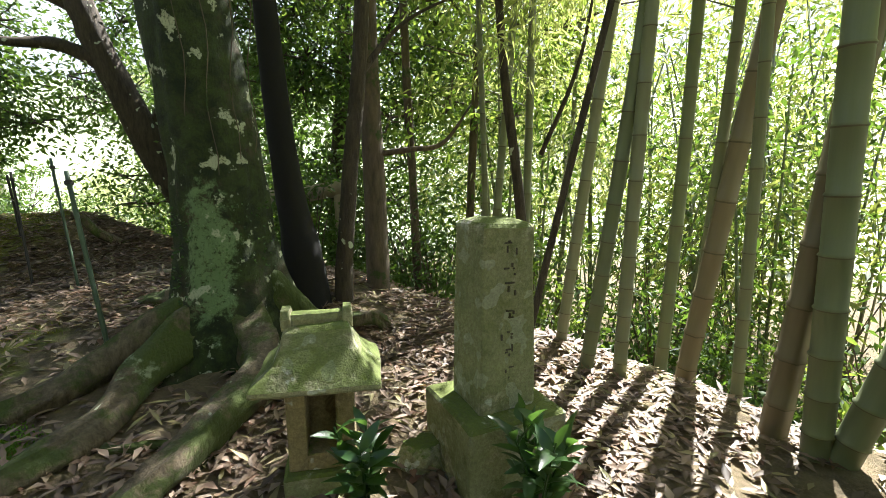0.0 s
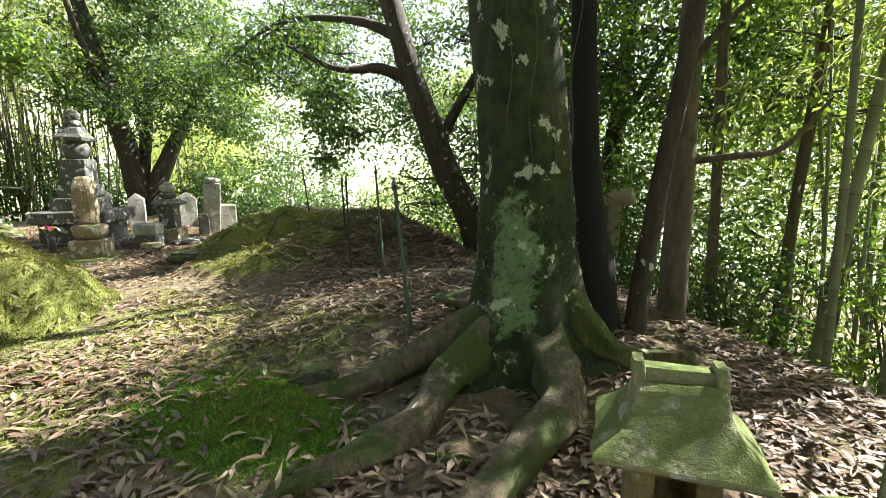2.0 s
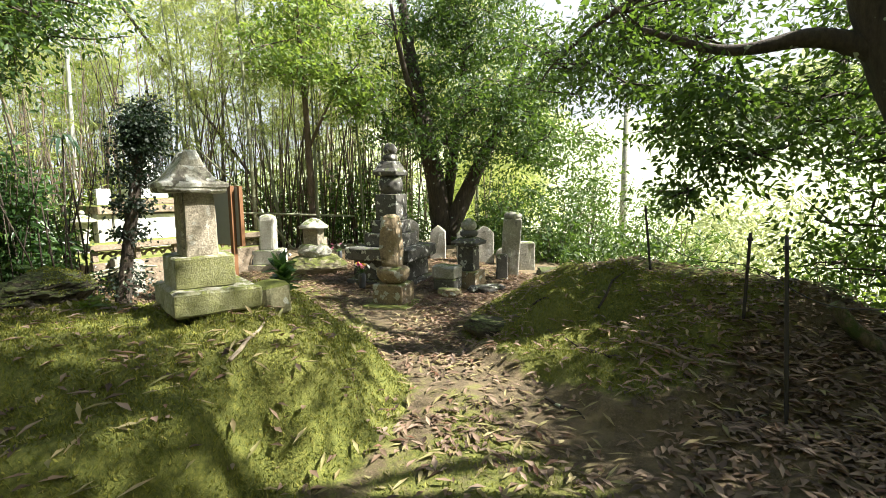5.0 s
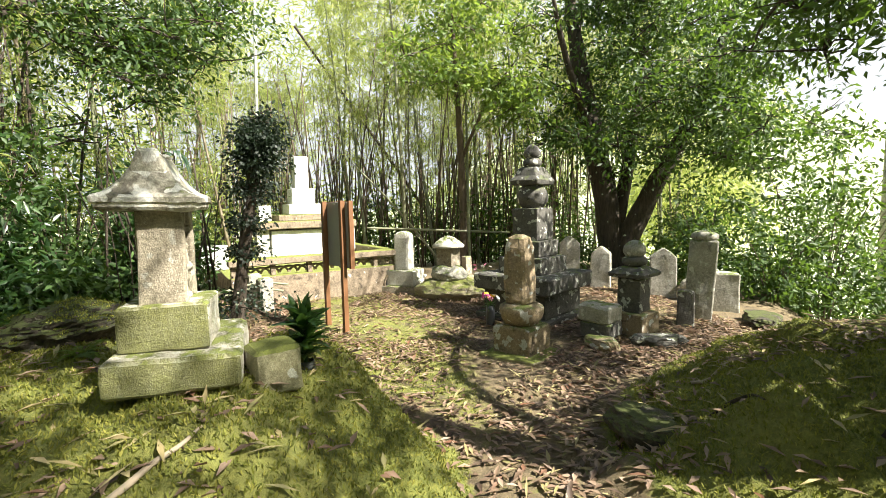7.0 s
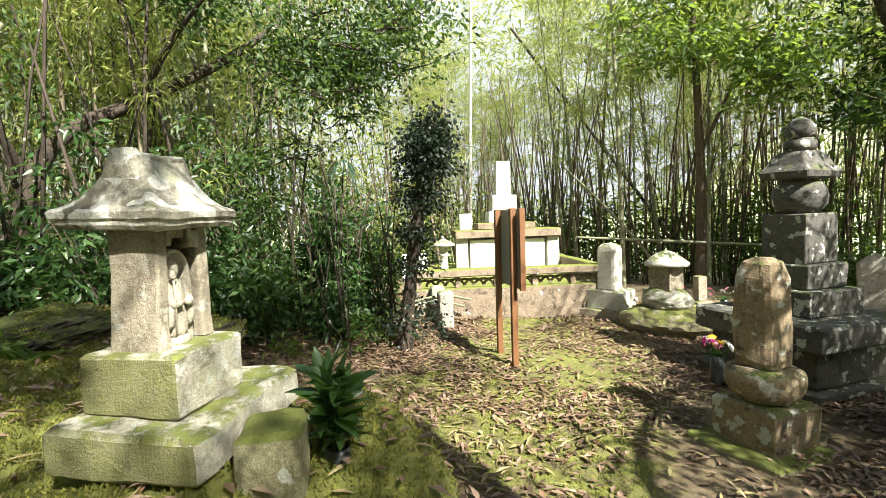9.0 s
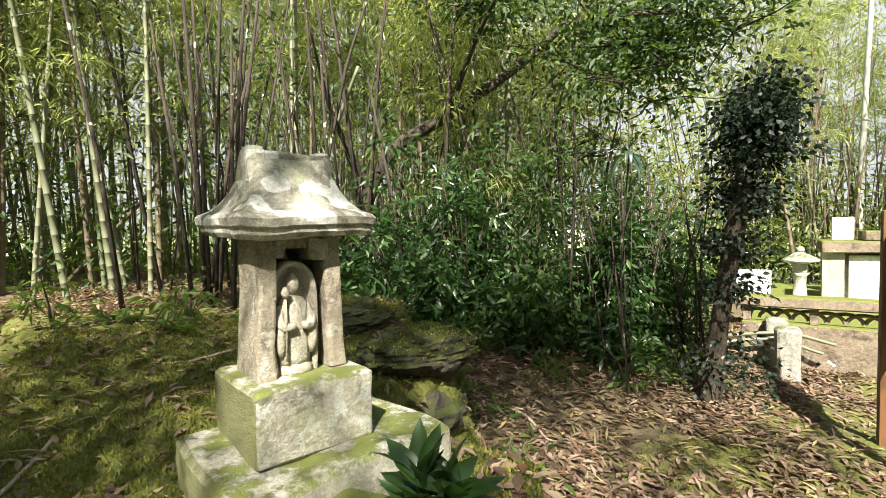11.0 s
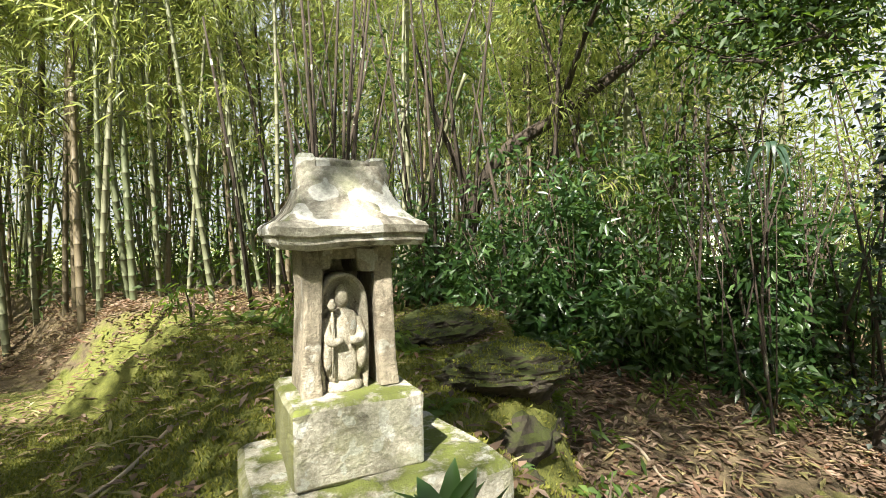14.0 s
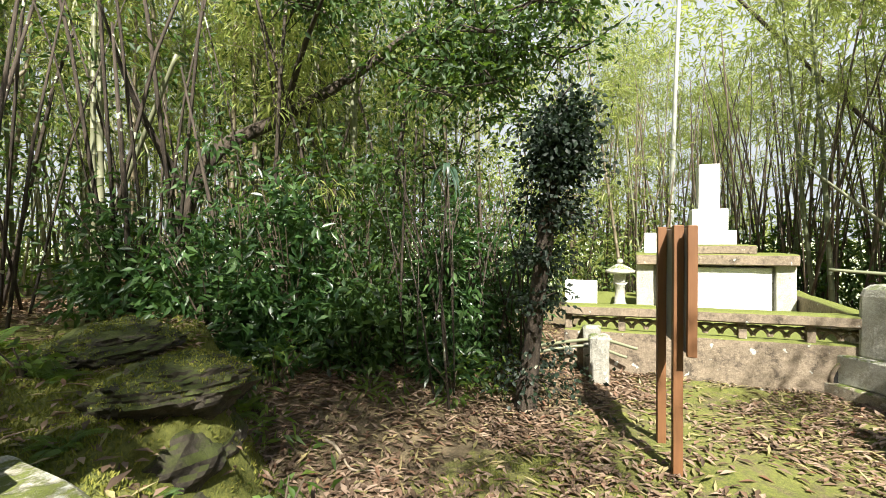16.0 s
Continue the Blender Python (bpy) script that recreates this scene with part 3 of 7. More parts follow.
# ---- stone shrine with the standing statue ----
def shifted(bm, x=0.0, y=0.0, z=0.0):
    bmesh.ops.translate(bm, verts=bm.verts, vec=(x, y, z))
    return bm


def stone_shrine():
    base = thing("stone_shrine", pose(-6.53, 1.657, 1.003, 0, 0, 13.5), "weathered stone shrine with mossy hipped roof on a stone block", "shrine")
    part("pedestal", loft(block_secs(0.192, 0.193, 0.0, 0.228, 5), 6, 0.012, 0.005, 12), M_PALE_MOSSY, base, "pale pitted pedestal block, moss on its side")
    # body: two side walls, back and lintel round an open niche
    for x in (-0.108, 0.108):
        part("side_wall", loft([(0.03, 0.105, 0.226, x * 1.1), (0.029, 0.10, 0.3, x * 1.06), (0.027, 0.098, 0.5, x), (0.03, 0.096, 0.665, x * 0.96)], 4, 0.01, 0.005, 14, x * 50), M_TUFF, base)
    part("back_wall", loft([(0.08, 0.02, 0.226, 0, -0.10), (0.08, 0.02, 0.45, 0, -0.095), (0.076, 0.02, 0.665, 0, -0.09)], 4, 0.01, 0.004, 14), M_TUFF, base)
    part("lintel", loft([(0.075, 0.07, 0.625, 0, 0.015), (0.075, 0.075, 0.665, 0, 0.015)], 4, 0.01, 0.003, 14), M_TUFF, base)
    roof = [(0.139, 0.132, 0.65), (0.208, 0.193, 0.655), (0.217, 0.202, 0.668), (0.218, 0.203, 0.684), (0.226, 0.212, 0.690), (0.229, 0.216, 0.712), (0.222, 0.207, 0.722), (0.196, 0.173, 0.736), (0.168, 0.141, 0.762), (0.148, 0.111, 0.802), (0.132, 0.081, 0.852), (0.122, 0.055, 0.9)]
    part("roof", shifted(loft(roof, 12, 0.015, 0.006, 11, 2.0), -0.012, -0.03, 0.008), M_ROOF_STONE, base, "pale hipped roof with lichen")
    part("ridge", shifted(loft([(0.10, 0.034, 0.88), (0.105, 0.036, 0.915), (0.10, 0.028, 0.925)], 8, 0.01, 0.005, 12), -0.012, -0.03, 0.012), M_ROOF_STONE, base)
    for x in (-0.112, 0.112):
        part("ridge_end", loft([(0.03, 0.085, 0.83, x - 0.012, -0.03), (0.03, 0.06, 0.89, x - 0.012, -0.03), (0.028, 0.045, 0.932, x - 0.012, -0.03), (0.022, 0.036, 0.947, x - 0.012, -0.03)], 4, 0.012, 0.005, 14, x), M_ROOF_STONE, base)
    part("bracket", loft([(0.03, 0.1, 0.585, -0.062, 0.006), (0.034, 0.1, 0.6, -0.058, 0.006), (0.036, 0.1, 0.655, -0.056, 0.006)], 4, 0.012, 0.005, 16, 4.0), M_TUFF, base)
    part("bracket", loft([(0.018, 0.095, 0.6, 0.075, 0.004), (0.022, 0.095, 0.655, 0.072, 0.004)], 4, 0.01, 0.005, 16, 6.0), M_TUFF, base)
    return base


M_PALE_MOSSY = stone("pitted_pale_stone", (0.47, 0.45, 0.37), (0.25, 0.23, 0.16), moss=0.5, lichen=0.45, stain=0.4, scale=1.5, side_moss=0.7, moss_col=(0.2, 0.24, 0.04), east_moss=1.15)
stone_shrine()

slab = thing("stone_slab", pose(-6.59, 1.685, 0.838, 0, 0, 14), "mossy rough stone slab under the shrine", "stone slab")
part("slab", loft(block_secs(0.36, 0.275, 0.0, 0.168, 4, 0.018), 9, 0.02, 0.012, 6, 3), M_PALE_MOSSY, slab)


def statue():
    """A robed figure with a staff before a boat-shaped halo slab with a raised rim."""
    bm = bmesh.new()

    def rings(secs, n=28, folds=0.0, cx=0.0, cy=0.0):
        loops = []
        for rx, ry, z, oy in secs:
            ring = []
            for k in range(n):
                a = 2 * math.pi * k / n
                f = 1 + folds * max(0.0, 1 - z / 0.2) * math.sin(a * 9 + z * 8) + folds * 0.5 * math.sin(a * 5 - z * 30)
                ring.append(bm.verts.new((cx + rx * f * math.cos(a), cy + oy + ry * f * math.sin(a), z)))
            loops.append(ring)
        for r0, r1 in zip(loops, loops[1:]):
            for i in range(n):
                bm.faces.new((r0[i - 1], r0[i], r1[i], r1[i - 1]))
        bm.faces.new(loops[0][::-1])
        bm.faces.new(loops[-1])

    # lotus foot, robe, shoulders, neck and head
    rings([(0.06, 0.04, 0.0, 0), (0.066, 0.046, 0.012, 0), (0.056, 0.04, 0.028, 0), (0.046, 0.034, 0.034, 0)], 24, 0.04)
    rings([(0.05, 0.034, 0.03, 0), (0.056, 0.036, 0.05, 0), (0.054, 0.036, 0.09, 0), (0.049, 0.034, 0.13, 0), (0.045, 0.034, 0.165, 0.002), (0.05, 0.036, 0.19, 0.002), (0.05, 0.032, 0.212, 0), (0.036, 0.024, 0.228, 0), (0.016, 0.015, 0.236, 0), (0.014, 0.014, 0.243, 0)], 36, 0.055)
    rings([(0.012, 0.012, 0.238, 0.002), (0.019, 0.02, 0.25, 0.004), (0.022, 0.023, 0.266, 0.004), (0.02, 0.021, 0.284, 0.002), (0.012, 0.013, 0.296, 0), (0.005, 0.005, 0.303, 0)], 20)
    # forearms in wide hanging sleeves, meeting at the waist
    for x in (-1, 1):
        path = smooth_path([(x * 0.045, 0.0, 0.205), (x * 0.057, 0.014, 0.165), (x * 0.042, 0.036, 0.148), (x * 0.012, 0.046, 0.152)], 9)
        v, f = tube_arrays(path, [0.017, 0.018, 0.019, 0.019, 0.018, 0.016, 0.014, 0.012, 0.01], 10)
        w, g = tube_arrays(smooth_path([(x * 0.05, 0.022, 0.155), (x * 0.055, 0.024, 0.11), (x * 0.053, 0.02, 0.06)], 6), [0.013, 0.016, 0.018, 0.018, 0.015, 0.006], 10)
        for vv, ff in ((v, f), (w, g)):
            vs = [bm.verts.new(p) for p in vv]
            for q in ff:
                bm.faces.new([vs[i] for i in q])
    v, f = tube_arrays([(0.044, 0.04, 0.05), (0.042, 0.042, 0.16), (0.04, 0.036, 0.235)], [0.004] * 3, 8)
    w, g = tube_arrays([(0.04, 0.034, 0.235), (0.04, 0.034, 0.25), (0.04, 0.034, 0.268)], [0.008, 0.015, 0.005], 8)
    for vv, ff in ((v, f), (w, g)):
        vs = [bm.verts.new(p) for p in vv]
        for q in ff:
            bm.faces.new([vs[i] for i in q])
    # halo slab
    outer = [(-0.078, 0.0), (-0.086, 0.1), (-0.086, 0.2)] + [(-0.086 * math.cos(a), 0.235 + 0.105 * math.sin(a) ** 0.9) for a in np.linspace(0.15, math.pi - 0.15, 15)] + [(0.086, 0.2), (0.086, 0.1), (0.078, 0.0)]
    back = [bm.verts.new((x, -0.055, z)) for x, z in outer]
    front = [bm.verts.new((x, 0.012, z)) for x, z in outer]
    lip = [bm.verts.new((x * 0.95, 0.02, z * 0.985)) for x, z in outer]
    inner = [bm.verts.new((x * 0.8, 0.014, 0.008 + z * 0.93)) for x, z in outer]
    deep = [bm.verts.new((x * 0.76, -0.02, 0.008 + z * 0.92)) for x, z in outer]
    for a, b in ((back, front), (front, lip), (lip, inner), (inner, deep)):
        for i in range(len(a) - 1):
            bm.faces.new((a[i], a[i + 1], b[i + 1], b[i]))
    bm.faces.new(deep)
    bm.faces.new(back[::-1])
    for v in bm.verts:
        v.co += noise.noise_vector(v.co * 40) * 0.0022
    bmesh.ops.recalc_face_normals(bm, faces=bm.faces)
    me = bpy.data.meshes.new("stone_statue")
    bm.to_mesh(me)
    bm.free()
    me.materials.append(M_STATUE)
    me.polygons.foreach_set("use_smooth", [True] * len(me.polygons))
    ob = new("stone_statue", me)
    ob.matrix_world = pose(-6.528, 1.715, 1.226, 0, 0, 13.5) @ Matrix.Diagonal((0.93, 1, 1.06, 1))
    return tagged(ob, "small weathered stone figure with a round halo in the shrine niche", "statue")


M_STATUE = stone("statue_stone", (0.52, 0.48, 0.38), (0.26, 0.215, 0.14), moss=0.1, lichen=0.4, stain=0.35, scale=3.0)
statue()

# ---- small shrine and inscribed pillar by the big tree ----
def small_shrine():
    t = thing("stone_shrine", pose(-0.536, 2.084, gz(-0.536, 2.084), 0, 0, 13), "small mossy stone shrine with hipped roof and dark niche", "shrine")
    part("foot", loft(block_secs(0.15, 0.14, 0.0, 0.10, 3), 4, 0.012, 0.006), M_PILLAR, t)
    for x in (-0.092, 0.092):
        part("side_wall", shifted(loft(block_secs(0.036, 0.105, 0.10, 0.46, 4, 0.006), 3, 0.008, 0.004, 12, x), x, 0), M_TUFF_DARK, t)
    part("back_wall", shifted(loft(block_secs(0.06, 0.03, 0.10, 0.46, 4, 0.004), 3, 0.006, 0.003), 0, 0.075), M_TUFF_DARK, t)
    part("sill", shifted(loft(block_secs(0.058, 0.075, 0.10, 0.17, 2, 0.004), 3, 0.006, 0.003), 0, -0.03), M_TUFF_DARK, t)
    part("roof", loft([(0.15, 0.15, 0.45), (0.226, 0.2, 0.456), (0.236, 0.21, 0.468), (0.234, 0.208, 0.482), (0.196, 0.172, 0.515), (0.162, 0.136, 0.552), (0.138, 0.1, 0.602), (0.125, 0.07, 0.655), (0.118, 0.05, 0.675)], 8, 0.014, 0.007, 10, 4), M_MOSS_ROOF, t, "green moss-grown hipped roof")
    part("ridge", loft([(0.118, 0.03, 0.665), (0.125, 0.034, 0.69), (0.12, 0.026, 0.71)], 6, 0.01, 0.004), M_MOSS_ROOF, t)
    for x in (-0.115, 0.115):
        part("ridge_end", shifted(loft([(0.018, 0.05, 0.655), (0.02, 0.05, 0.70), (0.016, 0.036, 0.73)], 3, 0.008, 0.003), x, 0), M_MOSS_ROOF, t)
    return t


M_TUFF_DARK = stone("brown_tuff", (0.26, 0.21, 0.11), (0.13, 0.10, 0.05), moss=0.4, lichen=0.12, stain=0.3, side_moss=0.3)
M_MOSS_ROOF = stone("moss_grown_stone", (0.30, 0.29, 0.17), (0.16, 0.15, 0.08), moss=0.66, lichen=0.5, stain=0.3, side_moss=0.2, moss_col=(0.15, 0.2, 0.03))
small_shrine()


def inscribed_pillar():
    t = thing("inscribed_stone_pillar", pose(0.155, 2.175, gz(0.155, 2.175) - 0.04, 0, 0, 26.7), "mossy square stone pillar with worn carved characters on a plinth", "grave pillar")
    part("plinth", loft(block_secs(0.215, 0.215, 0.0, 0.33, 4, 0.012), 6, 0.012, 0.006, 8, 5), M_PILLAR, t)
    part("shaft", loft([(0.118, 0.118, 0.325), (0.125, 0.125, 0.34), (0.122, 0.122, 0.5), (0.119, 0.118, 0.7), (0.115, 0.114, 0.9), (0.112, 0.111, 1.055), (0.10, 0.10, 1.068), (0.055, 0.055, 1.085)], 8, 0.012, 0.006, 11, 8), M_PILLAR, t)
    return t


inscribed_pillar()


# ---- explanatory sign ----
def sign_board():
    t = thing("notice_board", pose(-10.455, 1.935, 0.02, 0, 0, 34), "brown wooden notice board on two posts, grey sheet back", "notice board")
    for x in (-0.26, 0.26):
        part("post", shifted(loft(block_secs(0.032, 0.032, -0.1, 1.74, 6, 0.004), 2, 0.005, 0.001), x, 0.0), M_SIGN_WOOD, t)
    part("panel", shifted(loft(block_secs(0.36, 0.01, 0.87, 1.72, 4, 0.003), 3, 0.003, 0.0), 0, 0.05), M_SHEET, t, "grey sheet panel")
    for x in (-0.38, 0.38):
        part("frame", shifted(loft(block_secs(0.02, 0.03, 0.86, 1.735, 4, 0.003), 2, 0.004, 0.001), x, 0.06), M_SIGN_WOOD, t)
    for z in (0.88, 1.715):
        part("rail", shifted(loft(block_secs(0.36, 0.018, z - 0.02, z + 0.02, 1, 0.003), 2, 0.004, 0.001), 0, 0.078), M_SIGN_WOOD, t)
    return t


sign_board()


# ---- gorinto towers and graves ----
def five_ring_tower():
    t = thing("five_ring_stone_tower", pose(-10.75, 4.74, 0.02, 0, 0, 41), "tall dark five-ring stone tower with white lichen on a platform", "stone tower")
    part("base_slab", loft(block_secs(0.60, 0.60, -0.05, 0.10, 2), 8, 0.012, 0.006), M_DARK, t)
    part("plinth", loft(block_secs(0.50, 0.50, 0.10, 0.45, 4), 8, 0.012, 0.006, 8, 1), M_DARK, t)
    part("top_slab", loft(block_secs(0.62, 0.62, 0.45, 0.665, 3, 0.02), 8, 0.014, 0.008, 7, 2), M_DARK, t)
    part("lower_step", loft(block_secs(0.35, 0.35, 0.665, 0.90, 3), 6, 0.012, 0.005, 8, 3), M_DARK, t)
    part("upper_step", loft(block_secs(0.27, 0.27, 0.90, 1.13, 3), 6, 0.012, 0.005, 8, 4), M_DARK, t)
    part("cube", loft(block_secs(0.215, 0.215, 1.13, 1.59, 4), 6, 0.014, 0.005, 8, 5), M_DARK, t)
    part("globe", lathe([(0.10, 1.585), (0.17, 1.61), (0.215, 1.68), (0.225, 1.76), (0.205, 1.84), (0.15, 1.91), (0.10, 1.93)], 28, 0.005), M_DARK, t, "", True)
    part("roof", loft([(0.16, 0.16, 1.91), (0.22, 0.22, 1.93), (0.235, 0.235, 1.985), (0.19, 0.19, 2.05), (0.15, 0.15, 2.14), (0.12, 0.12, 2.17)], 8, 0.02, 0.006, 8, 6), M_DARK, t)
    part("half_ring", lathe([(0.09, 2.165), (0.13, 2.2), (0.135, 2.26), (0.10, 2.29), (0.08, 2.3)], 22, 0.004), M_DARK, t, "", True)
    part("jewel", lathe([(0.09, 2.30), (0.125, 2.34), (0.12, 2.40), (0.08, 2.46), (0.015, 2.50)], 22, 0.004), M_DARK, t, "", True)
    return t


five_ring_tower()


def small_tower():
    t = thing("five_ring_stone_tower", pose(-9.62, 5.7, 0.0, 0, 0, 35), "small dark stacked five-ring stone tower on a low block", "stone tower")
    part("base_block", loft(block_secs(0.22, 0.22, 0.0, 0.31, 3), 5, 0.014, 0.006, 8, 1), M_RUST, t)
    part("body", loft(block_secs(0.145, 0.145, 0.31, 0.73, 4), 5, 0.014, 0.005, 8, 2), M_DARK, t)
    part("roof", loft([(0.14, 0.14, 0.73), (0.225, 0.225, 0.755), (0.235, 0.235, 0.80), (0.16, 0.16, 0.85), (0.12, 0.12, 0.87)], 6, 0.02, 0.006), M_DARK, t)
    part("half_ring", lathe([(0.09, 0.865), (0.15, 0.91), (0.15, 0.97), (0.10, 1.0)], 20, 0.005), M_DARK, t, "", True)
    part("jewel", lathe([(0.10, 0.995), (0.135, 1.05), (0.125, 1.12), (0.07, 1.18), (0.02, 1.20)], 20, 0.004), M_GREY, t, "", True)


small_tower()


def lotus_pillar():
    t = thing("weathered_stone_stele", pose(-9.15, 4.14, 0.02, 0, 0, 45), "rust-stained broken stone stele on a carved lotus base", "grave stele")
    part("plinth", loft(block_secs(0.235, 0.235, 0.0, 0.31, 4, 0.02), 6, 0.02, 0.01, 7, 3), M_RUST, t)
    lot = lathe([(0.12, 0.30), (0.18, 0.33), (0.225, 0.40), (0.24, 0.47), (0.235, 0.52), (0.20, 0.545), (0.15, 0.55)], 32, 0.003)
    for v in lot.verts:
        a = math.atan2(v.co.y, v.co.x)
        if 0.32 < v.co.z < 0.53:
            s = 1 + 0.035 * abs(math.sin(a * 5))
            v.co.x *= s
            v.co.y *= s
    part("lotus_base", lot, M_RUST, t, "carved lotus petal base", True)
    part("stele", loft([(0.15, 0.12, 0.545), (0.145, 0.13, 0.58), (0.14, 0.13, 0.8), (0.135, 0.125, 1.0), (0.125, 0.115, 1.18), (0.10, 0.09, 1.28), (0.05, 0.05, 1.31)], 6, 0.05, 0.022, 6, 9), M_RUST, t)
    return t


lotus_pillar()


def gravestone(x, y, h, w, d, turn, top, material, label, lean=(0, 0), foot=False):
    g = thing("gravestone", pose(x, y, gz(x, y) - 0.03, lean[0], lean[1], turn), label, "gravestone", "old gravestones in the clearing")
    hx, hy = w / 2, d / 2
    if top == "point":
        secs = block_secs(hx, hy, 0, h - w * 0.35, 4)[:-1] + [(hx * 0.95, hy, h - w * 0.33), (hx * 0.5, hy * 0.95, h - w * 0.12), (hx * 0.08, hy * 0.9, h)]
    elif top == "round":
        secs = block_secs(hx, hy, 0, h - hx * 0.8, 4)[:-1] + [(hx * 0.97, hy, h - hx * 0.6), (hx * 0.8, hy * 0.97, h - hx * 0.28), (hx * 0.5, hy * 0.9, h - hx * 0.08), (hx * 0.2, hy * 0.85, h)]
    else:
        secs = block_secs(hx, hy, 0, h, 5, 0.02)
    part("stone", loft(secs, 6, 0.018, 0.007, 8, x * 3.3 + y), material, g)
    return g


GRAVES = [
    (-9.77, 6.48, 0.50, 0.20, 0.16, 60, "flat", "leaning dark stump of a broken gravestone"),
    (-10.56, 7.59, 0.60, 0.38, 0.25, 60, "flat", "low grey weathered gravestone"),
    (-11.68, 7.30, 0.85, 0.42, 0.22, 62, "point", "grey gravestone with a pointed top"),
    (-12.05, 7.0, 0.82, 0.36, 0.2, 62, "point", "pale gravestone with a pointed top"),
    (-11.3, 7.62, 0.38, 0.42, 0.2, 60, "round", "low round-topped grey stone among taller graves"),
    (-12.79, 6.69, 0.82, 0.36, 0.24, 60, "point", "sunlit grey gravestone with a pointed top"),
    (-14.65, 6.76, 0.92, 0.44, 0.24, 75, "point", "sunlit pale gravestone with a pointed top"),
]
for gxx, gyy, gh, gw, gd, ga, gt, glab in GRAVES:
    gravestone(gxx, gyy, gh, gw, gd, ga, gt, M_DARK if "dark" in glab else M_GREY, glab)

tall = gravestone(-10.11, 6.88, 1.12, 0.34, 0.30, 55, "flat", M_GREY, "tall square gravestone with stained sides, leaning a little", (0, 3))
part("cap", lathe([(0.12, 1.115), (0.17, 1.14), (0.165, 1.2), (0.11, 1.23), (0.04, 1.24)], 18, 0.008), M_GREY, tall, "", True)


def round_stele():
    t = thing("gravestone", pose(-13.2, 2.9, 0.0, 0, 0, 62), "pale column gravestone with rounded top on two steps", "gravestone", "old gravestones in the clearing")
    part("lower_step", loft(block_secs(0.38, 0.34, -0.04, 0.17, 2), 6, 0.014, 0.006), M_TUFF, t)
    part("upper_step", loft(block_secs(0.30, 0.26, 0.17, 0.46, 3), 6, 0.014, 0.006, 8, 2), M_PALE, t)
    part("column", loft([(0.15, 0.13, 0.455), (0.16, 0.14, 0.48), (0.165, 0.14, 0.8), (0.16, 0.138, 1.08), (0.14, 0.125, 1.15), (0.10, 0.09, 1.19), (0.04, 0.04, 1.205)], 6, 0.05, 0.006, 8, 4), M_PALE, t)


round_stele()


def umbrella_grave():
    t = thing("stone_lantern", pose(-12.4, 3.68, 0.0, 0, 0, 50), "stacked stone lantern with umbrella cap on a split rock", "stone lantern")
    part("rock_base", shifted(boulder(0.62, 0.5, 0.26, 3.3, 4, 0.25, 0.1), 0, 0, 0.16), M_ROCK_PALE, t)
    part("round_stone", shifted(boulder(0.34, 0.3, 0.17, 7.1, 4, 0.15, 0.05), 0, 0, 0.47), M_GREY, t)
    part("body", loft(block_secs(0.16, 0.15, 0.6, 0.92, 3), 5, 0.012, 0.004), M_TUFF, t)
    part("cap", lathe([(0.16, 0.915), (0.28, 0.93), (0.29, 0.97), (0.22, 1.03), (0.13, 1.10), (0.03, 1.14)], 24, 0.006), M_PALE, t, "pale umbrella-shaped cap", True)


M_ROCK_PALE = stone("split_rock", (0.30, 0.27, 0.17), (0.14, 0.12, 0.07), moss=0.6, lichen=0.15, stain=0.35, side_moss=0.1, moss_col=(0.19, 0.22, 0.04))
umbrella_grave()


# ---- terrace with the white monument ----
WALL_A, WALL_B = Vector((-11.98, 0.05, 0)), Vector((-13.42, 3.02, 0))
wall_dir = (WALL_B - WALL_A).normalized()
wall_yaw = math.degrees(math.atan2(wall_dir.y, wall_dir.x))
wall_len = (WALL_B - WALL_A).length


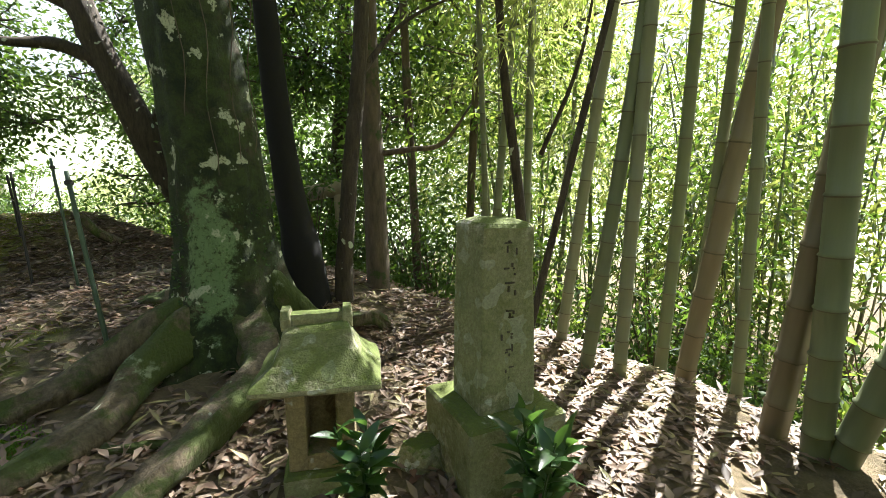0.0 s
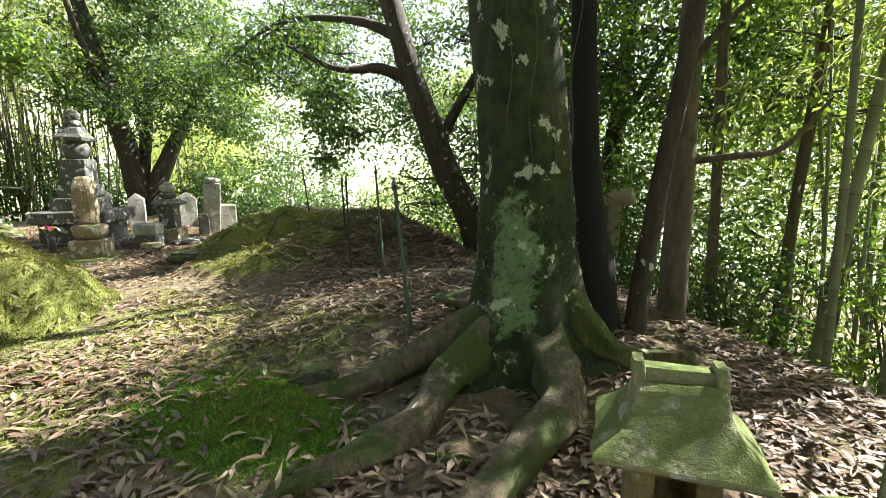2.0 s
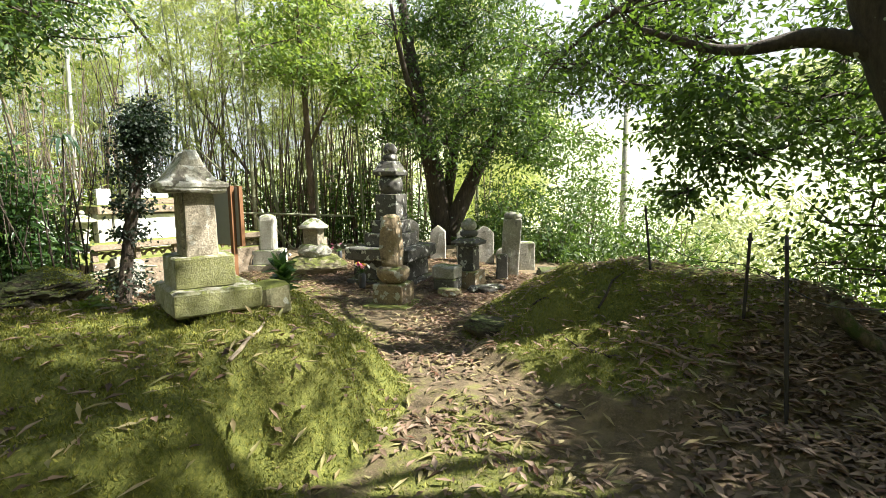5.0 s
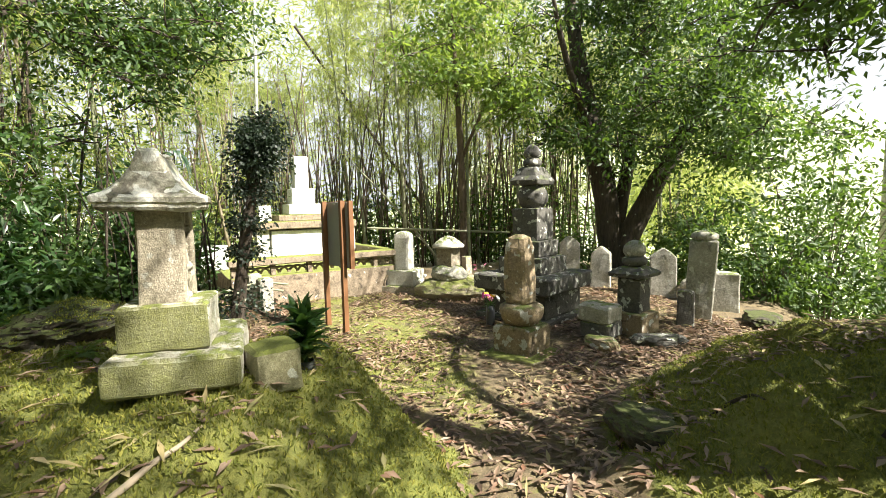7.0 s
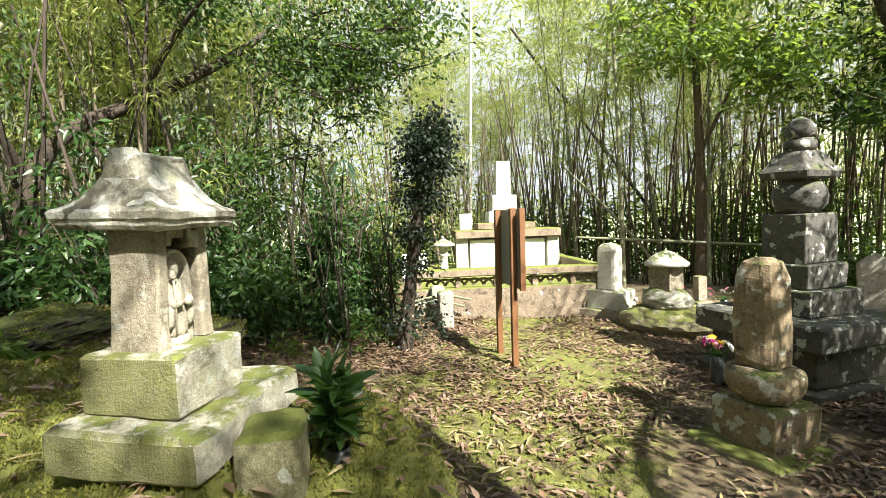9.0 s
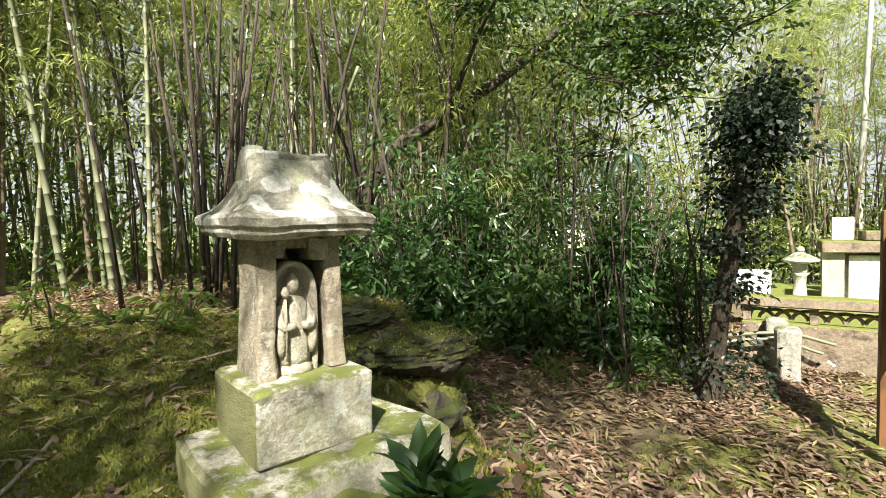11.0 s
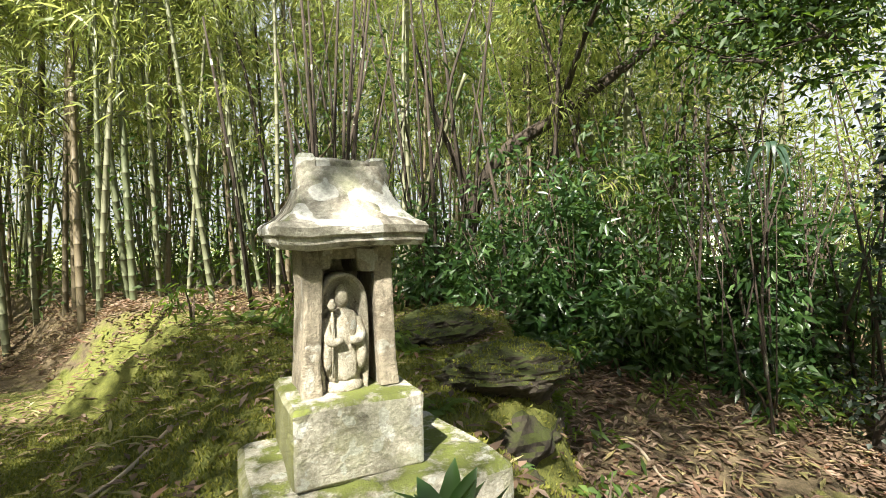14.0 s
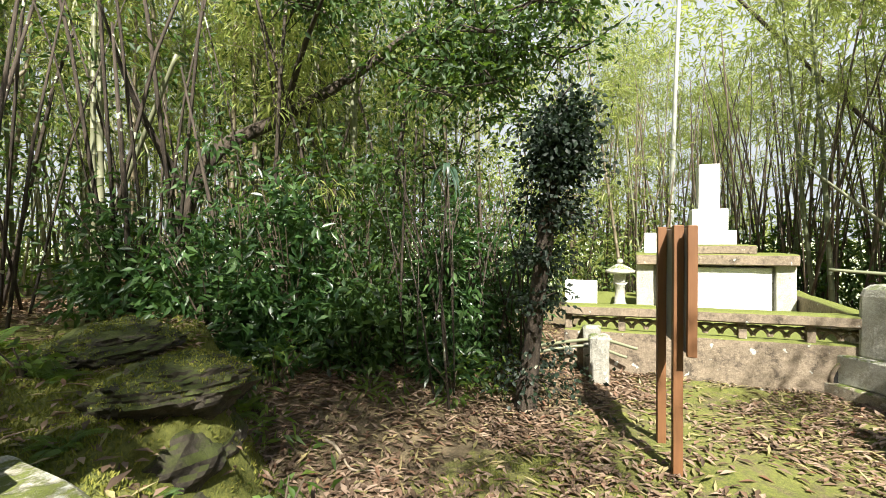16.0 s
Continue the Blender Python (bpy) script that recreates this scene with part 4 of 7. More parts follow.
def terrace_wall():
    w = tagged(new("wall_terrace"), "low concrete terrace wall with openwork band and mossy coping", "wall", kind="structure")
    w.matrix_world = Matrix.Translation(WALL_A) @ pose(0, 0, 0, 0, 0, wall_yaw)
    L = wall_len
    part("wall_face", shifted(loft(block_secs(L / 2, 0.09, -0.3, 0.56, 4), 30, 0.01, 0.005, 5), L / 2, 0), M_CONCRETE, w)
    part("coping", shifted(loft(block_secs(L / 2 + 0.03, 0.13, 0.74, 0.86, 2, 0.015), 30, 0.014, 0.006, 6), L / 2, 0), M_CONCRETE, w, "moss-covered coping")
    for i in range(int(L / 0.62) + 1):
        part("band_post", shifted(loft(block_secs(0.04, 0.06, 0.56, 0.74, 1, 0.004), 2, 0.004, 0.002), 0.05 + i * 0.62, 0), M_CONCRETE, w)
    arc = [tube_arrays([(0.15 * math.cos(a), 0.0, 0.585 + 0.11 * math.sin(a)) for a in np.linspace(0.05, math.pi - 0.05, 9)], [0.022] * 9, 6)]
    me = mesh_from("arch", *join_arrays(arc), M_CONCRETE)
    for i in range(int(L / 0.155) - 1):
        o = part("arch", me, None, w)
        o.location = (0.16 + i * 0.155, 0.02 * (i % 2), 0.0)
    ring = [(L - 0.42 + 0.2 * math.cos(a), -0.098, 0.16 + 0.26 * math.sin(a)) for a in np.linspace(0, math.pi, 13)]
    part("drain_rim", mesh_from("drain_rim", *tube_arrays(ring, [0.022] * 13, 6), M_CONCRETE, True), None, w)
    # no hole is cut: a flat black sheet paints the drain's inner shade
    mouth = [(x, y2, z) for y2 in (-0.097, -0.09) for x, _, z in ring + [(L - 0.62, 0, -0.25), (L - 0.22, 0, -0.25)]]
    part("drain_mouth", mesh_from("drain_mouth", mouth, [tuple(range(15)), tuple(range(15, 30))[::-1]], M_HOLLOW), None, w, "flat black sheet painting the shade inside the arched drain mouth")
    return w


terrace_wall()
# the terrace's fill and its return wall
fill = tagged(new("floor_terrace"), "gravel terrace behind the low wall", "terrace", kind="structure")
fill.matrix_world = Matrix.Translation(WALL_A) @ pose(0, 0, 0, 0, 0, wall_yaw)
part("fill", shifted(loft(block_secs(wall_len / 2 - 0.05, 2.6, -0.3, 0.46, 2, 0.01), 20, 0.01, 0.01, 3), wall_len / 2, 2.69), M_CONCRETE, fill)
part("return_wall", shifted(loft(block_secs(0.10, 2.6, -0.3, 0.8, 3), 12, 0.012, 0.008, 4), wall_len - 0.1, 2.6), M_CONCRETE, fill)


def white_monument():
    t = thing("family_grave_monument", pose(-15.45, 0.55, 0.46, 0, 0, wall_yaw - 90), "tall white granite grave pillar on a broad mossy platform", "grave monument")
    part("platform_front", shifted(loft(block_secs(0.05, 0.80, 0.0, 0.74, 3), 8, 0.006, 0.0), 0.42, 0.0), M_WHITE, t, "white polished front panel")
    for y in (-0.98, 0.98):
        part("corner_post", shifted(loft(block_secs(0.13, 0.13, 0.0, 0.78, 3), 4, 0.012, 0.004), 0.36, y), M_PALE, t)
    part("platform_core", loft(block_secs(0.36, 0.95, 0.0, 0.76, 3), 8, 0.01, 0.003), M_GREY, t)
    part("top_slab", loft(block_secs(0.58, 1.12, 0.78, 0.95, 2, 0.015), 12, 0.014, 0.006), M_CONCRETE, t, "mossy stone slab")
    part("upper_slab", loft(block_secs(0.42, 0.62, 0.95, 1.09, 2), 8, 0.012, 0.004), M_CONCRETE, t)
    part("lower_base", loft(block_secs(0.33, 0.36, 1.09, 1.33, 2), 5, 0.008, 0.0), M_WHITE, t)
    part("upper_base", loft(block_secs(0.24, 0.26, 1.33, 1.68, 2), 5, 0.008, 0.0), M_WHITE, t)
    part("shaft", loft(block_secs(0.15, 0.155, 1.68, 2.42, 4), 5, 0.008, 0.0), M_WHITE, t, "white shaft")
    part("side_tablet", shifted(loft(block_secs(0.05, 0.13, 0.95, 1.30, 2), 4, 0.008, 0.0), 0.1, -0.85), M_WHITE, t)
    return t


white_monument()

# ---- trees and bamboo ----
def lean_pose(x, y, sx, sy, turn=0.0, z=None, scale=1.0):
    """A pose at the ground with its upright axis leaning by sx, sy per metre."""
    up = Vector((sx, sy, 1)).normalized()
    q = Vector((0, 0, 1)).rotation_difference(up)
    z = gz(x, y) - 0.05 if z is None else z
    return Matrix.Translation((x, y, z)) @ q.to_matrix().to_4x4() @ pose(0, 0, 0, 0, 0, turn) @ Matrix.Scale(scale, 4)


def culm_mesh(name, height, r, seed, sides, material):
    """A culm with raised, darker rings at its nodes."""
    z, pts, rad, dark = 0.0, [], [], []
    while z < height:
        step = 0.16 + 0.20 * min(1, z / 2.0)
        taper = r * (1 - 0.75 * (z / height) ** 1.6)
        cx = 0.10 * math.sin(z * 0.35 + seed) * (z / height)
        cy = 0.10 * math.cos(z * 0.3 + seed * 2) * (z / height)
        for dz, k in ((0.0, 1.0), (0.007, 1.11), (0.02, 0.985)):
            pts.append((cx, cy, z + dz))
            rad.append(taper * k)
            dark.append(dz == 0.0)
        z += step
    v, f = tube_arrays(pts, rad, sides)
    me = mesh_from(name, v, f, material, True)
    me.materials.append(M_NODE)
    me.polygons.foreach_set("material_index", [1 if i < (len(pts) - 1) * sides and dark[i // sides] else 0 for i in range(len(f))])
    return me


def bamboo_top(height, seed, n_branch, per, start=0.4):
    """Thin side branches and their leaves."""
    r2 = np.random.default_rng(seed)
    tubes, cent = [], []
    for _ in range(n_branch):
        z = height * (start + (0.99 - start) * r2.random() ** 0.8)
        a, ln = r2.random() * 6.28, (0.5 + 0.9 * r2.random()) * (1.25 - 0.6 * z / height)
        d = np.array([math.cos(a), math.sin(a), 0.45])
        p0 = np.array([0, 0, z])
        p1, p2 = p0 + d * ln * 0.5, p0 + d * ln + np.array([0, 0, -0.3 * ln])
        tubes.append(tube_arrays([p0, p1, p2], [0.008, 0.005, 0.002], 4))
        for f in (0.45, 0.7, 0.9, 1.05):
            cent.append(p0 + (p1 - p0) * 2 * f if f < 0.5 else p1 + (p2 - p1) * (2 * f - 1))
    pos, d = sprays(np.array(cent), per, 0.13)
    d[:, 2] -= 0.5
    return join_arrays(tubes), pos, d


BAMBOO = []
for k, (bh, br, mt, sd) in enumerate(((9.5, 0.05, M_BAMBOO, 6), (8.0, 0.043, M_BAMBOO, 6), (10.5, 0.062, M_BAMBOO, 14), (7.0, 0.038, M_BAMBOO_DARK, 6), (9.5, 0.05, M_BAMBOO, 12))):
    b = thing("bamboo", pose(0, 0, -60 - k), "", "bamboo", "bamboo in the grove")
    part("culm", culm_mesh("culm", bh, br, k * 1.3, sd, mt), None, b)
    tw, lp, ld = bamboo_top(bh, 40 + k, 40, 11, 0.30)
    part("crown", leaf_mesh("crown", lp, ld, 0.13 + 0.09 * rng.random(len(lp)), 0.024, M_LEAF_BAMBOO, 0.15, 0.2, tw, mt), None, b)
    BAMBOO.append((b, br))


def plant_bamboo(x, y, dia, sx, sy, kind=None, label="green bamboo culm with leafy top in the grove"):
    if kind is None:
        kind = 2 if dia > 0.13 else 0
    src, r = BAMBOO[kind]
    s = dia / (2 * r)
    m = lean_pose(x, y, sx, sy, rng.random() * 360)
    c = copy_thing(src, m)
    c.scale = (s, s, max(0.75, min(1.3, s)))
    c.location, c.rotation_mode = m.translation, "QUATERNION"
    c.rotation_quaternion = m.to_quaternion()
    return tagged(c, label)


# culms that stand close to the path
NEAR_BAMBOO = [
    (0.739, 3.521, 0.095, 0.095, -0.033), (0.826, 3.173, 0.107, 0.091, -0.036), (0.999, 3.057, 0.098, 0.02, -0.005),
    (1.449, 3.526, 0.106, 0.021, -0.008), (1.486, 3.197, 0.085, 0.03, -0.017), (1.593, 2.859, 0.079, -0.022, 0.011),
    (1.586, 2.259, 0.145, -0.021, 0.016), (1.646, 2.22, 0.15, 0.2, -0.15), (0.662, 4.8, 0.10, 0.0, 0.0),
]
for bx, by, bd, lx, ly in NEAR_BAMBOO:
    plant_bamboo(bx, by, bd * 0.82, lx, ly, 4 if bd < 0.12 else 2, "pale green bamboo culm at the edge of the bank")
plant_bamboo(1.446, 3.196, 0.12, 0.096, -0.061, 3, "dead brown leaning bamboo culm")
plant_bamboo(1.502, 2.427, 0.12, 0.061, -0.045, 3, "dead brown leaning bamboo culm")
plant_bamboo(-2.886, 5.636, 0.16, 0.03, -0.01, 2, "thick green bamboo culm beside the leaning tree")

r3 = np.random.default_rng(21)
# slope beyond the pillar
for _ in range(26):
    bx = 0.2 + 6.5 * r3.random()
    by = np.interp(bx, EDGE_X, EDGE_Y) + 0.7 + 5.5 * r3.random()
    if abs((bx - 1.0) * 0.83 - (by - 2.0) * 0.56) < 1.3 and by > 3.4:
        continue
    plant_bamboo(bx, by, 0.06 + 0.05 * r3.random(), r3.normal() * 0.07, r3.normal() * 0.05, int(r3.choice([0, 0, 1, 1, 3])))
# grove behind the shrine
for _ in range(150):
    bx, by = -15.5 + 17 * r3.random(), -2.4 - 9.0 * r3.random() ** 1.3
    if bx > -9 and by > -3.4:
        by -= 1.4
    plant_bamboo(bx, by, 0.055 + 0.05 * r3.random(), r3.normal() * 0.055, r3.normal() * 0.04, int(r3.choice([0, 1, 1, 3, 3])))
# behind the graves
for _ in range(60):
    bx, by = -16.5 - 7 * r3.random(), -4 + 15 * r3.random()
    plant_bamboo(bx, by, 0.055 + 0.05 * r3.random(), r3.normal() * 0.08, r3.normal() * 0.08, int(r3.choice([0, 1, 1, 3])))
for b, _ in BAMBOO:
    for o in (*b.children_recursive, b):
        bpy.data.objects.remove(o)


def grow_tree(name, ctrl, label, material, leaf_material, limbs, crown, leaf=(0.10, 0.045), seed=1, sides=14, category="tree", wob=0.15):
    """A tree: trunk through points with radii, limbs (each a path with radii), and sprays round crown centres (x, y, z, spread, count)."""
    x, y = ctrl[0][0], ctrl[0][1]
    z = ctrl[0][2]
    t = thing(name, pose(x, y, z), label, category)
    off = np.array([x, y, z])
    p = smooth_path([(a - x, b - y, c - z, r) for a, b, c, r in ctrl], 6 * len(ctrl))
    part("trunk", mesh_from("trunk", *tube_arrays(p[:, :3], p[:, 3], sides, wob, seed), material, True), None, t)
    for lc in limbs:
        q = smooth_path([(a - x, b - y, c - z, r) for a, b, c, r in lc], 7 * len(lc))
        part("limb", mesh_from("limb", *tube_arrays(q[:, :3], q[:, 3], 8, wob, seed + 3), material, True), None, t)
    r2 = np.random.default_rng(seed)
    P, D, twigs = [], [], []
    for cx, cy, cz, sp, cnt in crown:
        base = np.array([cx, cy, cz]) - off
        k = max(3, int(cnt / 14))
        cc = base + r2.normal(size=(k, 3)) * np.array([sp, sp, sp * 0.55])
        for c in cc[::3]:
            twigs.append(tube_arrays([base, (base + c) / 2 + r2.normal(size=3) * 0.1 * sp, c], [0.018, 0.01, 0.004], 4))
        a, b = sprays(cc, 14, min(0.16, sp * 0.7))
        P.append(a)
        D.append(b)
    if P:
        P, D = np.vstack(P), np.vstack(D)
        part("crown", leaf_mesh("crown", P, D, leaf[0] * (0.7 + 0.6 * rng.random(len(P))), leaf[1], leaf_material, 0.2, 0.1, join_arrays(twigs), material), None, t)
    return t


def cloud(centre, size, count, n, seed):
    """n crown centres within an ellipsoid, each with a share of the leaves."""
    r2 = np.random.default_rng(seed)
    v = unit(r2.normal(size=(n, 3))) * (r2.random((n, 1)) ** 0.5)
    return [(centre[0] + a * size[0], centre[1] + b * size[1], centre[2] + c * size[2], 0.37, count // n) for a, b, c in v]


# great mossy tree beside the path
def great_tree():
    x, y, z = -1.487, 3.315, 0.15
    t = thing("great_tree", pose(x, y, z), "old broad tree with mossy, lichened trunk and spreading roots", "tree")
    prof = [(0.03, 0, -0.3, 0.62), (0.03, 0, 0.0, 0.54), (0.03, 0, 0.15, 0.46), (0.02, 0, 0.35, 0.385), (0.01, 0, 0.6, 0.325), (0, 0, 1.0, 0.278), (-0.05, 0, 1.6, 0.262), (-0.13, 0, 2.3, 0.255), (-0.22, 0, 3.4, 0.245), (-0.2, 0.1, 5.0, 0.21), (-0.3, 0.3, 7.0, 0.15)]
    p = smooth_path(prof, 80)
    v, f = tube_arrays(p[:, :3], p[:, 3], 44, 0.08, 4)
    v = [Vector(q) for q in v]
    for q in v:
        a = math.atan2(q.y, q.x)
        k = max(0, 1 - max(0, q.z) / 0.9)
        flare = max(math.exp(-(math.remainder(a - radians(b), 2 * math.pi) / 0.27) ** 2) for b in (-140, -106, -52, 2, 145))
        s = 1 + k * k * 0.5 * flare - 0.1 * k + 0.03 * math.sin(7 * a + q.z) + 0.02 * math.sin(13 * a - 2 * q.z)
        q.x *= s
        q.y *= s
    part("trunk", mesh_from("trunk", v, f, M_BARK_BIG, True), None, t)
    roots = [
        [(-1.605, 3.212, 0.62, 0.09), (-1.782, 3.058, 0.46, 0.125), (-2.008, 2.854, 0.30, 0.105), (-2.171, 2.55, 0.21, 0.08), (-2.416, 2.305, 0.17, 0.06), (-2.814, 2.187, 0.05, 0.045)],
        [(-1.514, 3.164, 0.6, 0.09), (-1.609, 2.922, 0.42, 0.12), (-1.693, 2.62, 0.30, 0.09), (-1.646, 2.281, 0.25, 0.075), (-1.749, 1.959, 0.22, 0.07), (-1.884, 1.736, 0.18, 0.055), (-2.099, 1.501, 0.06, 0.035)],
        [(-1.364, 3.167, 0.62, 0.09), (-1.2, 2.99, 0.44, 0.12), (-1.045, 2.714, 0.35, 0.10), (-1.087, 2.353, 0.28, 0.085), (-1.139, 1.992, 0.24, 0.08), (-1.214, 1.75, 0.2, 0.07), (-1.398, 1.466, 0.06, 0.05)],
        [(-1.257, 3.289, 0.8, 0.07), (-1.137, 3.292, 0.58, 0.1), (-0.967, 3.325, 0.42, 0.085), (-0.79, 3.479, 0.36, 0.055), (-0.573, 3.584, 0.34, 0.045), (-0.496, 3.735, 0.1, 0.05)],
        [(-1.69, 3.46, 0.9, 0.10), (-1.892, 3.556, 0.5, 0.14), (-2.245, 3.699, 0.42, 0.09), (-2.698, 3.839, 0.3, 0.05)],
        [(-1.789, 2.458, 0.15, 0.02), (-1.513, 2.164, 0.21, 0.022), (-1.264, 2.219, 0.2, 0.018), (-1.011, 2.074, 0.12, 0.012)],
    ]
    for rc in roots:
        q = smooth_path([(a - x, b - y, c - z, r) for a, b, c, r in rc], 34)
        part("root", mesh_from("root", *tube_arrays(q[:, :3], q[:, 3], 18, 0.55, rc[0][0]), M_ROOT, True), None, t)
    limbs = [[(-1.638, 3.361, 3.6, 0.14), (-2.698, 3.839, 5.0, 0.1), (-3.911, 4.414, 6.4, 0.06), (-5.625, 5.078, 7.1, 0.03)], [(-1.638, 3.361, 4.2, 0.12), (-1.005, 4.175, 5.6, 0.08), (0.08, 4.898, 6.6, 0.05)], [(-1.69, 3.46, 5.0, 0.12), (-1.665, 2.261, 6.4, 0.07), (-1.44, 1.065, 7.2, 0.04)]]
    for lc in limbs:
        q = smooth_path([(a - x, b - y, c - z, r) for a, b, c, r in lc], 16)
        part("limb", mesh_from("limb", *tube_arrays(q[:, :3], q[:, 3], 9, 0.15, 2), M_BARK, True), None, t)
    # thin hanging aerial roots and ivy runners on the bark
    for k in range(5):
        a = -2.2 + 0.5 * k
        q = [(math.cos(a) * (0.29 - 0.004 * i) + 0.02 * math.sin(i * 1.3 + k), math.sin(a) * (0.29 - 0.004 * i), 2.6 - 0.14 * i) for i in range(9 + k)]
        part("vine", mesh_from("vine", *tube_arrays(q, [0.003] * len(q), 5), M_BARK), None, t)
    P, D = [], []
    # after the first cloud, clumps added out of view to cast dappled shade
    for cx, cy, cz, sp, cnt in cloud((-1.6, 4.3, 6.8), (2.6, 2.0, 1.0), 8000, 18, 3) + cloud((-5.5, 4.9, 7.2), (2.3, 1.0, 0.35), 5600, 11, 4) + cloud((-2.7, 6.6, 7.1), (1.7, 1.6, 0.5), 3600, 9, 71) + cloud((-5.7, 3.5, 7.6), (1.8, 0.9, 0.35), 1500, 6, 72) + cloud((-3.6, 2.0, 7.5), (1.5, 0.9, 0.35), 3400, 11, 76) + [(-5.3, 6.6, 7.2, 0.3, 450), (-6.2, 6.9, 7.2, 0.3, 450), (-3.75, 5.45, 7.1, 0.2, 300), (-4.25, 5.2, 7.2, 0.4, 700), (-4.7, 4.6, 7.1, 0.4, 700), (-3.9, 4.2, 7.0, 0.35, 500)]:
        cc = np.array([cx - x, cy - y, cz - z]) + rng.normal(size=(cnt // 14, 3)) * (sp, sp, sp * 0.5)
        a, b = sprays(cc, 14, 0.16)
        P.append(a)
        D.append(b)
    P, D = np.vstack(P), np.vstack(D)
    part("crown", leaf_mesh("crown", P, D, 0.11, 0.05, M_LEAF_DARK), None, t)
    # small fern-like climbers on the shaded foot
    n = 420
    a, h = rng.uniform(-2.9, 0.2, n), rng.uniform(0.25, 1.05, n) ** 1.2
    rr = np.interp(h, [0, 0.15, 0.35, 0.6, 1.0, 1.6], [0.50, 0.44, 0.365, 0.32, 0.29, 0.27])
    cp = np.stack([rr * np.cos(a), rr * np.sin(a), h], 1)
    part("climber", leaf_mesh("climber", cp, np.stack([np.cos(a), np.sin(a), rng.normal(size=n) * 0.5], 1), 0.022, 0.016, M_LEAF_BUSH), None, t, "small green climbing leaves")["kind"] = "stuff"


great_tree()
# the whole trunk is near black; no hollow is modelled
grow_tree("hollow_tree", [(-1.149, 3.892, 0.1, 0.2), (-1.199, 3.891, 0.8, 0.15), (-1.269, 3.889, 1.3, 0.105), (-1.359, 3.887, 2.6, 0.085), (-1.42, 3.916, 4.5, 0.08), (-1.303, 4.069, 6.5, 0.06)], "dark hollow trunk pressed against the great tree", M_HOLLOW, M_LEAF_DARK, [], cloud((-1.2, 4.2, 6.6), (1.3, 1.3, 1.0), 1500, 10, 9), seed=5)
grow_tree("slender_tree", [(-0.921, 3.987, 0.2, 0.085), (-0.861, 3.998, 1.0, 0.064), (-0.722, 4.021, 2.2, 0.058), (-0.603, 4.083, 3.6, 0.05), (-0.307, 4.289, 6.0, 0.03)], "slender dark-barked young tree", M_BARK_DARK, M_LEAF_DARK, [[(-0.722, 4.021, 2.1, 0.03), (-0.405, 4.187, 2.5, 0.015), (0.09, 4.398, 2.8, 0.008)]], cloud((-0.2, 4.6, 4.8), (1.2, 1.2, 1.6), 1300, 6, 10), seed=6)
grow_tree("slender_tree", [(-0.713, 4.561, 0.0, 0.11), (-0.733, 4.561, 1.4, 0.09), (-0.754, 4.58, 3.0, 0.08), (-0.718, 4.781, 6.5, 0.04)], "slim brown tree with a side branch on the bank", M_BARK, M_LEAF_MID, [[(-0.733, 4.561, 1.52, 0.028), (-0.414, 4.587, 1.56, 0.026), (-0.115, 4.644, 1.62, 0.02), (0.134, 4.699, 1.95, 0.01)]], cloud((-0.5, 5.2, 4.2), (1.3, 1.2, 1.8), 1400, 6, 11), seed=7)
grow_tree("slender_tree", [(0.673, 4.26, -0.4, 0.06), (0.609, 4.459, 0.6, 0.045), (0.548, 4.507, 1.2, 0.045), (0.358, 4.523, 2.7, 0.035), (0.286, 4.602, 5.0, 0.02)], "thin dark leaning tree on the bank", M_BARK_DARK, M_LEAF_MID, [[(0.68, 4.2, 1.5, 0.02), (0.95, 4.2, 2.2, 0.015), (1.1, 4.3, 3.0, 0.008)]], cloud((0.4, 5.0, 3.8), (0.9, 0.9, 1.6), 900, 5, 12), seed=8)
grow_tree("slender_tree", [(0.369, 3.053, -0.1, 0.03), (0.442, 2.915, 0.58, 0.022), (0.754, 2.821, 2.2, 0.018), (1.024, 2.817, 3.6, 0.01)], "thin dark bending sapling beside the pillar", M_BARK_DARK, M_LEAF_MID, [], [], seed=9, sides=8)
grow_tree("slender_tree", [(-0.439, 5.787, -0.6, 0.06), (-0.489, 5.786, 1.0, 0.05), (-0.559, 5.785, 2.6, 0.045), (-0.641, 5.883, 6.0, 0.02)], "slim grey tree on the slope behind", M_BARK, M_LEAF_MID, [], cloud((-0.4, 5.8, 3.4), (1.0, 0.9, 1.6), 2000, 12, 15), seed=12)
grow_tree("slender_tree", [(0.151, 6.299, -0.8, 0.06), (0.181, 6.3, 1.0, 0.05), (0.271, 6.302, 3.2, 0.045), (0.346, 6.504, 6.0, 0.02)], "slim grey tree on the slope behind", M_BARK, M_LEAF_MID, [], cloud((0.5, 6.3, 3.0), (1.0, 0.9, 1.8), 2200, 12, 16), seed=13)
